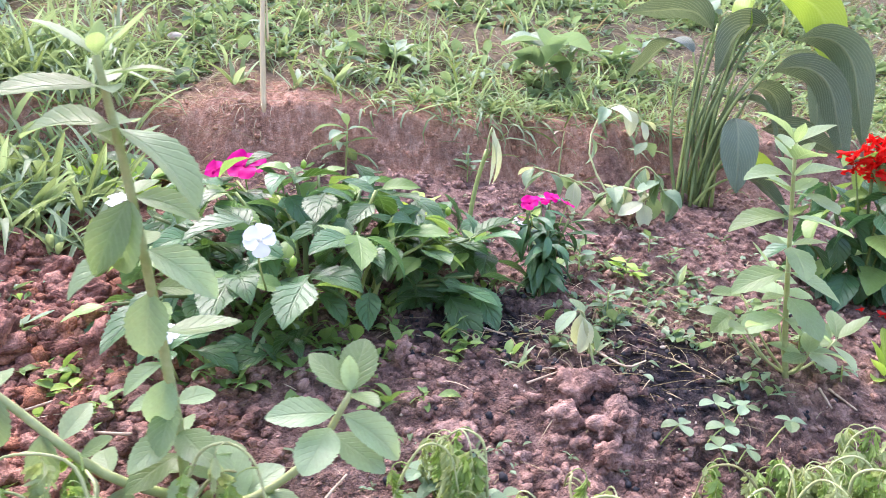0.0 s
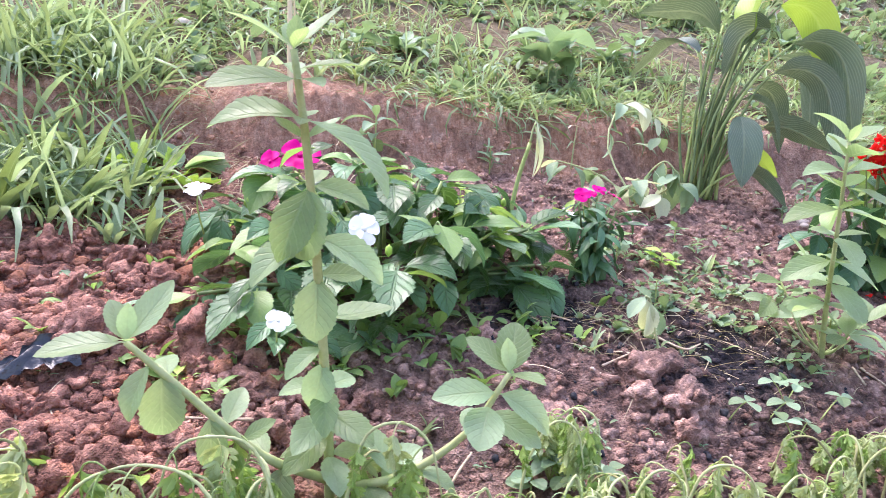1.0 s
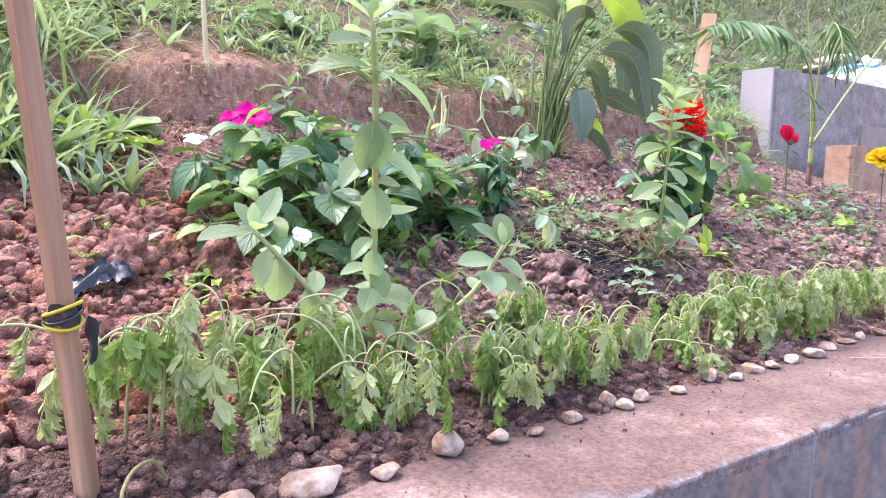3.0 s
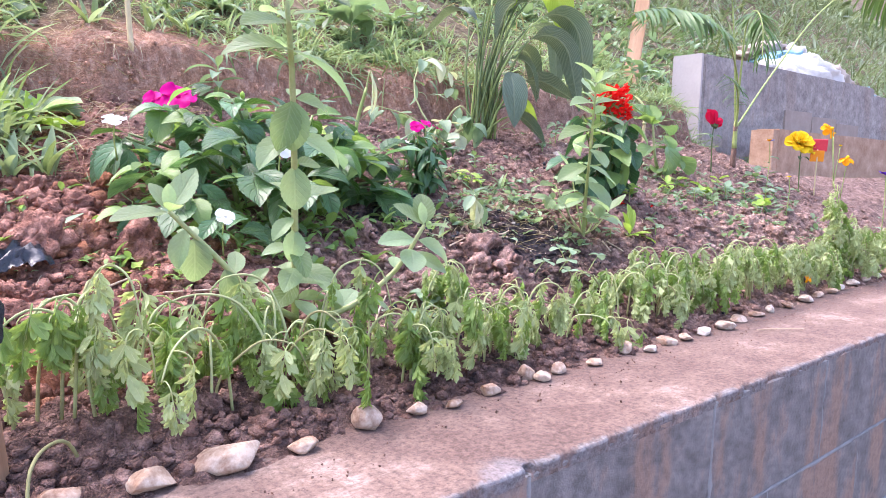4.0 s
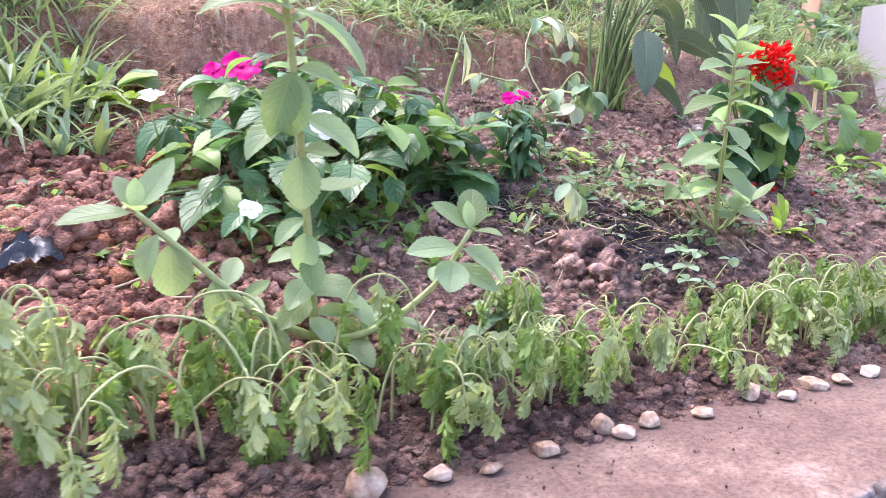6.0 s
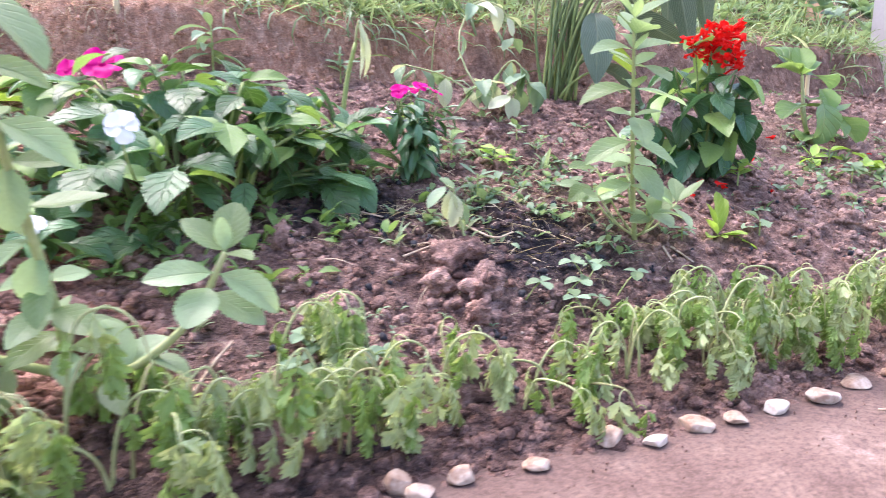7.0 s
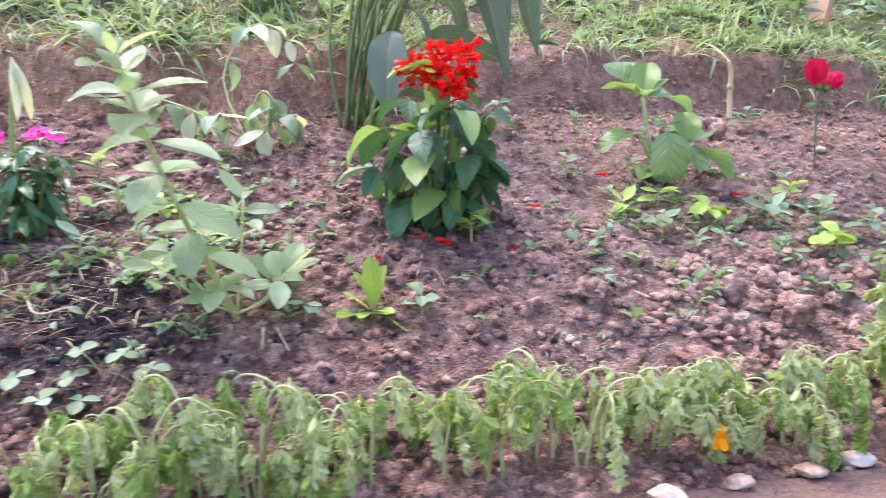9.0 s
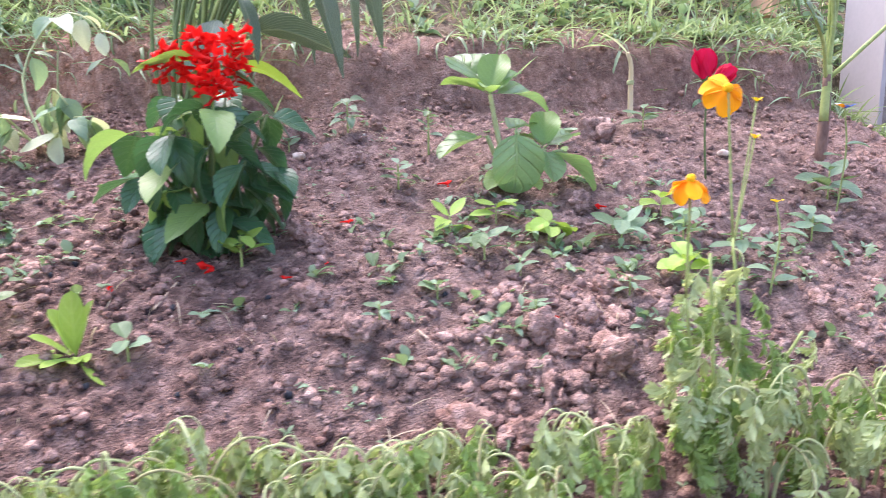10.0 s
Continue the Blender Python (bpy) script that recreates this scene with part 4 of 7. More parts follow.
def upright_tall():
    bx, by = -0.072, 0.425
    bz = ground_z(bx, by) - 0.005
    pl = thing("upright_plant", bx, by, bz, "tall pale green plant with paired oval toothed leaves and three shoots", "plant")
    rng = random.Random(2)

    def at(x, y, z):
        return (x - bx, y - by, z - bz)

    main = [at(bx, by, bz), at(-0.084, 0.402, 0.18), at(-0.105, 0.362, 0.33), at(-0.124, 0.33, 0.447), at(-0.141, 0.309, 0.53)]
    stem_part(pl, main, 0.0062, 0.0032, STEM_PALE, 24, 9)
    pts = curve_points(main, 40)

    def on(z):
        z -= bz + 0.052 * max(0.0, z - 0.2)
        return min(pts, key=lambda p: abs(p.z - z))

    # node height, compass angle, rise, length, shape
    for z, az, el, ln_, k in ((0.549, 170, 32, 0.062, 0), (0.549, 8, 40, 0.058, 2), (0.545, -80, 50, 0.03, 0), (0.545, 95, 45, 0.035, 0), (0.548, 60, 65, 0.03, 2),
                              (0.528, -10, 18, 0.06, 0), (0.522, 205, 2, 0.082, 0), (0.52, 100, 25, 0.06, 1), (0.523, -75, 10, 0.045, 0),
                              (0.492, 172, 6, 0.088, 1), (0.488, -24, -14, 0.105, 1), (0.49, -100, 8, 0.032, 0), (0.488, 80, 15, 0.05, 1),
                              (0.468, 150, 20, 0.035, 2), (0.466, 20, 25, 0.04, 2),
                              (0.432, 222, -48, 0.078, 3), (0.43, -8, -2, 0.062, 1), (0.428, 60, 20, 0.04, 0),
                              (0.376, 198, -14, 0.078, 1), (0.376, -22, -14, 0.082, 1), (0.372, 90, 10, 0.05, 0),
                              (0.338, 12, 2, 0.05, 0), (0.292, 2, 0, 0.075, 2), (0.295, 110, 15, 0.05, 0),
                              (0.256, 200, -18, 0.05, 1), (0.25, 160, 25, 0.03, 2), (0.215, -100, -5, 0.06, 1), (0.21, 40, 0, 0.05, 0), (0.205, 170, 5, 0.05, 1),
                              (0.18, -60, 5, 0.07, 0), (0.175, -130, 0, 0.065, 3), (0.17, 100, 10, 0.06, 1), (0.16, 20, -5, 0.07, 0), (0.15, 215, -5, 0.065, 3),
                              (0.135, -90, 0, 0.06, 0), (0.13, 150, 0, 0.06, 1), (0.125, 0, 5, 0.055, 0)):
        leaf_part(pl, OVAL, k, LEAF_UPRIGHT, on(z), az + rng.uniform(-5, 5), el, ln_, rng.uniform(-14, 14))
    # large blunt leaves that hang towards the viewer
    leaf_part(pl, ROUNDISH, 0, LEAF_UPRIGHT, on(0.338), -105, -62, 0.064, 8)
    leaf_part(pl, ROUNDISH, 1, LEAF_UPRIGHT, on(0.236), -120, -50, 0.05, -10)
    leaf_part(pl, ROUNDISH, 1, LEAF_UPRIGHT, on(0.43), -120, -58, 0.07, 12)
    # shoot leaning left
    left = [at(-0.077, 0.415, 0.1), at(-0.15, 0.385, 0.145), at(-0.22, 0.37, 0.215), at(-0.273, 0.362, 0.268)]
    stem_part(pl, left, 0.0055, 0.003, STEM_PALE, 14, 8)
    lp = curve_points(left, 30)
    for k, az, el, ln_, s in ((30, 190, 4, 0.072, 0), (30, 25, 42, 0.068, 2), (30, 130, 48, 0.045, 0), (30, -95, 38, 0.045, 0), (30, 80, 62, 0.035, 2), (26, 225, -38, 0.055, 1),
                              (24, -80, -66, 0.062, 3), (23, 100, 5, 0.05, 0), (17, -70, -62, 0.06, 1), (15, 60, 30, 0.05, 0), (13, -10, 30, 0.04, 2), (9, 120, 20, 0.05, 1), (7, -110, -30, 0.055, 3)):
        leaf_part(pl, OVAL if s != 3 else ROUNDISH, s, LEAF_UPRIGHT, lp[min(k, len(lp) - 1)], az, el, ln_, rng.uniform(-15, 15))
    # shoot leaning right
    right = [at(-0.07, 0.415, 0.09), at(-0.01, 0.37, 0.118), at(0.045, 0.33, 0.175), at(0.077, 0.304, 0.243)]
    stem_part(pl, right, 0.0055, 0.003, STEM_PALE, 14, 8)
    rp = curve_points(right, 30)
    for k, az, el, ln_, s in ((30, 150, 34, 0.056, 0), (30, 55, 52, 0.055, 4), (30, -60, 18, 0.042, 0), (30, 100, 60, 0.035, 2), (27, -20, -18, 0.075, 1), (27, 185, 6, 0.068, 0),
                              (25, -120, -8, 0.06, 4), (24, -35, -12, 0.066, 0), (20, 60, 20, 0.04, 0), (12, -40, 8, 0.05, 1), (9, 120, 35, 0.07, 0), (7, 20, 30, 0.06, 4), (5, -80, 0, 0.06, 0)):
        leaf_part(pl, ROUNDISH if s == 4 else OVAL, s, LEAF_UPRIGHT, rp[min(k, len(rp) - 1)], az, el, ln_, rng.uniform(-15, 15))
    return pl


upright_tall()


def upright_small():
    bx, by = 0.802, 0.59
    bz = ground_z(bx, by) - 0.004
    pl = thing("upright_plant", bx, by, bz, "slender pale green plant with paired oval leaves beside red flowers", "plant")
    rng = random.Random(4)
    main = [(0, 0, 0), (-0.035, -0.03, 0.1), (-0.075, -0.07, 0.22), (-0.11, -0.105, 0.362)]
    stem_part(pl, main, 0.005, 0.0024, STEM_PALE, 18, 8)
    pts = curve_points(main, 40)
    k = 0
    for i, z in enumerate((0.362, 0.345, 0.322, 0.295, 0.262, 0.225, 0.185, 0.145, 0.11)):
        p = min(pts, key=lambda q: abs(q.z - z))
        turn = (10, 95)[i % 2] + rng.uniform(-15, 15)
        size = 0.066 + 0.022 * min(1, i / 2.5)
        for s in (0, 180):
            leaf_part(pl, OVAL, k, LEAF_UPRIGHT, p, turn + s - 15, (45, 25, 12, 5, 0, -8, -12, -18, -10)[i] + rng.uniform(-8, 8), size * rng.uniform(0.85, 1.15), rng.uniform(-15, 15))
            leaf_part(pl, OVAL, k + 1, LEAF_UPRIGHT, p, turn + s + 75, (60, 55, 45, 35, 30, 20, 10, 5, 0)[i], size * rng.uniform(0.45, 0.65), rng.uniform(-15, 15))
            k += 1
    for az, rise in ((200, 0.09), (120, 0.13), (150, 0.1), (80, 0.17), (-20, 0.07), (20, 0.055), (-100, 0.06)):
        a = radians(az)
        end = Vector((math.cos(a) * (0.075 if math.cos(a) > -0.3 else 0.105), math.sin(a) * 0.06, rise))
        stem_part(pl, [(0, 0, 0.01), end * 0.5 + Vector((0, 0, -0.006)), end], 0.0024, 0.0016, STEM_PALE, 8, 6)
        for j in range(5):
            leaf_part(pl, OVAL, k, LEAF_UPRIGHT, end * (1 - 0.1 * (j // 2)), az + (0, 70, -70, 140, -140, 40, -50)[j], rng.uniform(-10, 45), rng.uniform(0.042, 0.064), rng.uniform(-20, 20))
            k += 1
    return pl


upright_small()

# ---- the leafy bush with white and magenta flowers ----


def flower_bush():
    bx, by = 0.085, 0.81
    bz = ground_z(bx, by) - 0.005
    pl = thing("flowering_bush", bx, by, bz, "dense dark green leafy bush with white and magenta flowers", "bush")
    rng = random.Random(6)
    tips = []
    for k in range(32):
        a = 6.283 * k / 32 * 5.02
        r = 0.05 + 0.25 * math.sqrt((k + 0.5) / 32)
        x, y = r * math.cos(a) * 1.1, r * math.sin(a) * 0.84
        if y < -0.22:
            x, y = x * 0.75 - 0.03, -y * 0.8
        if x > 0.08:
            x, y = 0.9 * x, max(-0.06, 0.5 * y)
        z = ground_z(bx + x, by + y, False) - bz + 0.165 - 0.105 * (r / 0.3) ** 2 + rng.uniform(-0.02, 0.03)
        root = Vector((x * 0.5, y * 0.5, ground_z(bx + x * 0.5, by + y * 0.5, False) - bz))
        tip = Vector((x, y, z))
        mid = root.lerp(tip, 0.5) + Vector((0, 0, 0.012)) - Vector((x, y, 0)) * 0.1
        stem_part(pl, [root, mid, tip], rng.uniform(0.0035, 0.0055), 0.0026, STEM_DARK if k % 3 else STEM, 10, 6)
        tips.append((tip, math.degrees(math.atan2(y, x)), r))
        run = curve_points([root, mid, tip], 10)
        for j in range(2):
            p = run[5 + 2 * j]
            leaf_part(pl, SERRATE, k + j, LEAF_BUSH, p, math.degrees(math.atan2(y, x)) + rng.uniform(-120, 120), rng.uniform(-35, 15), rng.uniform(0.055, 0.085), rng.uniform(-25, 25))
    n = 0
    for tip, az, r in tips:
        for j in range(6):
            light = rng.random() < 0.36
            leaf_part(pl, SERRATE, n, LEAF_BUSH_LIGHT if light else LEAF_BUSH, tip - Vector((0, 0, 0.005 * j)), az + (0, 62, -62, 125, -125, 180)[j] + rng.uniform(-22, 22),
                      rng.uniform(-28, 30) - 15 * (r > 0.25), rng.uniform(0.075, 0.118) * (0.8 if light else 1), rng.uniform(-25, 25))
            n += 1
    # low leaves towards the front
    for k in range(16):
        x = rng.uniform(-0.22, 0.0)
        y = rng.uniform(-0.22, -0.1)
        z = ground_z(bx + x, by + y, False) - bz + rng.uniform(0.02, 0.09)
        leaf_part(pl, SERRATE, k, LEAF_BUSH, (x, y, z), rng.uniform(-170, -10), rng.uniform(-25, 20), rng.uniform(0.045, 0.08), rng.uniform(-25, 25))
    # leaves over the crown
    for k in range(26):
        x, y = rng.uniform(-0.27, 0.3), rng.uniform(-0.06, 0.16)
        z = ground_z(bx + x, by + y, False) - bz + 0.17 - 0.09 * (abs(x) / 0.3) ** 2 - 0.1 * max(0.0, -y / 0.2) + rng.uniform(-0.03, 0.025)
        leaf_part(pl, SERRATE, k, LEAF_BUSH_LIGHT if rng.random() < 0.22 else LEAF_BUSH, (x, y, z), rng.uniform(-200, 20), rng.uniform(-35, 10), rng.uniform(0.07, 0.105), rng.uniform(-25, 25))
    # leaves filling the side that faces the wall
    for k in range(34):
        x = rng.uniform(-0.24, 0.22)
        y = rng.uniform(-0.16, 0.02) + 0.16 * max(0, x / 0.22)
        z = ground_z(bx + x, by + y, False) - bz + rng.uniform(0.05, 0.145)
        leaf_part(pl, SERRATE, k, LEAF_BUSH_LIGHT if rng.random() < 0.2 else LEAF_BUSH, (x, y, z), rng.uniform(-175, -5), rng.uniform(-45, 15), rng.uniform(0.06, 0.092), rng.uniform(-25, 25))
    for (x, y, z), az, el, size, mat, cnt in (((-0.014, 0.584, 0.361), -95, 30, 0.042, WHITE, 5), ((-0.121, 0.571, 0.243), -100, 45, 0.029, WHITE, 5),
                                              ((-0.224, 0.802, 0.398), -120, 70, 0.04, WHITE, 5), ((0.438, 0.838, 0.385), -60, 78, 0.042, WHITE, 5),
                                              ((-0.05, 1.0, 0.465), -110, 40, 0.068, MAGENTA, 5), ((-0.105, 0.985, 0.45), -140, 25, 0.045, MAGENTA, 5),
                                              ((0.215, 0.97, 0.43), -80, 60, 0.02, WHITE, 4)):
        c = Vector((x - bx, y - by, z - bz))
        low = c + Vector((0.01, 0.035, -0.07))
        stem_part(pl, [low, c + Vector((0, 0.012, -0.03)), c], 0.0016, 0.0012, STEM, 6, 5, "flower_stalk")
        flower(pl, c, az, el, size * 1.08, mat, cnt, rng=rng)
    for x, y, z in ((0.03, 0.62, 0.33), (0.2, 0.95, 0.42), (-0.15, 0.85, 0.38), (0.3, 0.85, 0.4), (0.05, 0.9, 0.47)):
        v, f = lump_arrays(0.1, 3, 1)
        bud = add("flower", quick_mesh("flower", v * np.array([0.006, 0.006, 0.009], np.float32), f), LEAF_LIME, pl, pose(x - bx, y - by, z - bz), "closed green bud")
    return pl


flower_bush()


def pink_vinca():
    bx, by = 0.462, 0.81
    bz = ground_z(bx, by) - 0.004
    pl = thing("vinca_plant", bx, by, bz, "small dark glossy-leaved plant topped with magenta flowers", "plant")
    rng = random.Random(9)
    k = 0
    for ex, ey, ez in ((0.02, 0.02, 0.165), (-0.03, 0.0, 0.15), (0.045, -0.01, 0.14), (0.0, -0.03, 0.12), (0.03, 0.04, 0.13)):
        top = Vector((ex, ey, ez))
        run = [(ex * 0.15, ey * 0.15, 0), top * 0.55, top]
        stem_part(pl, run, 0.0035, 0.002, STEM_DARK, 8, 6)
        pts = curve_points(run, 12)
        for j, p in enumerate(pts[3:]):
            for s in (0, 180):
                leaf_part(pl, LANCE, k, LEAF_GLOSS, p, j * 80 + s + rng.uniform(-25, 25), rng.uniform(-60, 5) + 3 * j, rng.uniform(0.045, 0.072), rng.uniform(-20, 20))
                k += 1
    for x, y, z, az, el in ((-0.03, -0.01, 0.166, -120, 35), (0.022, 0.02, 0.178, -80, 55), (0.05, 0.01, 0.168, -50, 60), (0.008, 0.03, 0.172, -95, 65)):
        stem_part(pl, [(x * 0.7, y * 0.7, z - 0.04), (x, y, z)], 0.0014, 0.001, STEM, 4, 5, "flower_stalk")
        flower(pl, Vector((x, y, z)), az, el, 0.031, MAGENTA, 5, rng=rng)
    return pl


pink_vinca()


def tube_floret():
    """A narrow flared floret, 1 long along +Y, with a split lip."""
    prof = ((0, 0.06), (0.35, 0.085), (0.65, 0.11), (0.8, 0.17), (1.0, 0.3))
    v, f, u = [], [], []
    for i, (y, r) in enumerate(prof):
        for k in range(7):
            a = 6.283 * k / 7
            lip = 0.3 * (k % 2) - 0.1 if i == 4 else 0
            v.append((r * math.cos(a), y + lip - 0.25 * (i == 4) * max(0, -math.sin(a)), r * math.sin(a) - 0.12 * y * y))
            u.append((k / 7, y))
    for i in range(4):
        for k in range(7):
            a, b = i * 7 + k, i * 7 + (k + 1) % 7
            f.append((a, b, b + 7, a + 7))
    return quick_mesh("floret", v, f, u)


FLORET = tube_floret()


def red_salvia():
    bx, by = 1.142, 0.8
    bz = ground_z(bx, by) - 0.004
    pl = thing("salvia_plant", bx, by, bz, "bushy dark green plant crowned with scarlet flower spikes", "plant")
    rng = random.Random(12)
    stems = [[(0, 0, 0), (0.004, 0, 0.12), (0.006, 0.0, 0.26)]]
    for az, out, rise in ((190, 0.09, 0.17), (-10, 0.09, 0.19), (60, 0.06, 0.23), (130, 0.065, 0.22), (-70, 0.06, 0.2), (-120, 0.07, 0.17), (20, 0.09, 0.12), (160, 0.1, 0.11), (-40, 0.075, 0.13)):
        a = radians(az)
        e = Vector((math.cos(a) * out, math.sin(a) * out, rise))
        stems.append([(0, 0, 0.02), e * 0.5 + Vector((0, 0, 0.0)), e])
    k = 0
    for i, run in enumerate(stems):
        stem_part(pl, run, 0.0048 if i == 0 else 0.003, 0.002, STEM_DARK, 10, 6)
        pts = curve_points(run, 14)
        for j, p in enumerate(pts[5 if i == 0 else 5::3] + pts[-1:]):
            for s in (0, 180):
                high = p.z > 0.16
                leaf_part(pl, HEART, k, LEAF_BUSH_LIGHT if (rng.random() < (0.4 if high else 0.1)) else LEAF_SALVIA, p, 90 * j + s + rng.uniform(-35, 35) + 40 * i,
                          rng.uniform(-75, -12) + (22 if high else 0), rng.uniform(0.062, 0.1), rng.uniform(-30, 30))
                k += 1
    # flower spikes
    for sx, sy, top, low in ((0.0, -0.012, 0.305, 0.225), (-0.05, -0.012, 0.275, 0.24), (0.048, -0.005, 0.3, 0.235), (0.022, -0.045, 0.262, 0.21)):
        stem_part(pl, [(sx * 0.4, sy * 0.4, 0.15), (sx, sy, top)], 0.002, 0.001, STEM_DARK, 6, 5, "flower_spike")
        n = int((top - low) / 0.0022)
        for j in range(n):
            z = low + (top - low) * j / n
            add("floret", FLORET, SCARLET, pl, leaf_at((sx, sy, z), 137.5 * j + rng.uniform(-10, 10), rng.uniform(-35, 55), rng.uniform(0.014, 0.03), rng.uniform(-90, 90)))
    pl.matrix_basis = pl.matrix_basis @ Matrix.Diagonal((1.05, 1.05, 1.1, 1))
    return pl


red_salvia()


SHINY = [leaf_mesh("leaf", w, 0.82, 0.62, b, f, 0.12, 14, 0.06, wave=0.1, rows=42, cols=8, seed=k + 80) for k, (w, b, f) in enumerate(((0.88, 0.6, 0.3), (0.8, 0.35, 0.45), (0.84, 1.0, 0.25)))]
BLUNT = [leaf_mesh("leaf", w, 1.25, 0.45, b, 0.3, 0.1, wave=0.08, rows=14, cols=6, seed=k + 95) for k, (w, b) in enumerate(((0.36, 0.2), (0.42, 0.6), (0.4, 0.9)))]
BUD = [leaf_mesh("petal", 0.85, 0.95, 0.5, b, 0.35, 0.05, wave=0.06, rows=10, cols=6, seed=k + 90) for k, b in enumerate((-0.3, -0.2, -0.4))]


def glossy_round():
    bx, by = 1.675, 0.96
    bz = ground_z(bx, by) - 0.004
    pl = thing("broadleaf_plant", bx, by, bz, "plant with large shiny rounded leaves on thick pale stems", "plant")
    rng = random.Random(14)
    high, low = (-0.05, 0.0, 0.185), (0.05, -0.02, 0.085)
    for run in ([(0, 0, 0), (-0.03, 0, 0.09), high], [(0.005, 0, 0), (0.03, -0.015, 0.05), low], [(0, 0, 0.02), (-0.04, -0.01, 0.07), (-0.06, -0.015, 0.11)], [(0.002, -0.004, 0), (0.004, -0.03, 0.06), (-0.01, -0.035, 0.12)]):
        stem_part(pl, run, 0.0062, 0.0042, STEM_PALE, 10, 7)
    # foot of the leaf, compass angle, rise, length, young
    for k, (p, az, el, length, young) in enumerate((
            (high, 132, 48, 0.125, 0), (high, 50, 62, 0.09, 1), (high, -6, 10, 0.12, 0), (high, 172, 26, 0.095, 1), (high, 85, 35, 0.11, 0), (high, -110, 42, 0.055, 1), (high, 20, 45, 0.08, 0),
            ((-0.06, -0.015, 0.11), 195, -12, 0.105, 0), ((-0.01, -0.035, 0.125), -97, -58, 0.125, 0), ((-0.02, 0, 0.12), 30, 15, 0.08, 0),
            (low, 72, 58, 0.085, 1), (low, 22, 38, 0.09, 0), (low, -12, -24, 0.125, 0), (low, -85, -38, 0.075, 0), (low, 130, 40, 0.07, 1),
            ((0, 0, 0.03), -150, 4, 0.075, 1), ((0, 0, 0.025), -62, 2, 0.065, 1), ((0, 0, 0.03), 170, 10, 0.06, 0))):
        leaf_part(pl, SHINY, k, LEAF_BUSH_LIGHT if young else LEAF_ROUND, p, az, el, length, rng.uniform(-14, 14))
    return pl


glossy_round()


def lily_blade(w, bend, face, seed):
    """A broad pointed blade, 1 long, that arches by bend while its width is turned by face round its own run."""
    rng = random.Random(seed)
    verts, uvs, faces = [], [], []
    y = z = 0.0
    rows, cols, ph = 24, 8, rng.uniform(0, 6.28)
    for i in range(rows + 1):
        s = i / rows
        th = bend * smooth01(s / 0.62)
        if i:
            y += math.cos(th) / rows
            z -= math.sin(th) / rows
        h = max(0.006, w / 2 * math.sin(math.pi * min(1, s ** 0.8)) ** 0.8)
        turn = face * smooth01(s / 0.2)
        wide = Vector((math.cos(turn), math.sin(turn) * math.sin(th), math.sin(turn) * math.cos(th)))
        up = Vector((-math.sin(turn), math.cos(turn) * math.sin(th), math.cos(turn) * math.cos(th)))
        for j in range(cols + 1):
            u = 2 * j / cols - 1
            p = Vector((0, y, z)) + wide * u * h + up * h * (0.3 * abs(u) + 0.07 * math.sin(11 * s + ph + 3 * u) * abs(u) + 0.02 * math.sin(26 * (s - 0.6 * abs(u))))
            verts.append(tuple(p))
            uvs.append(((u + 1) / 2, s))
    for i in range(rows):
        for j in range(cols):
            a = i * (cols + 1) + j
            faces.append((a, a + 1, a + cols + 2, a + cols + 1))
    return quick_mesh("leaf", verts, faces, uvs)


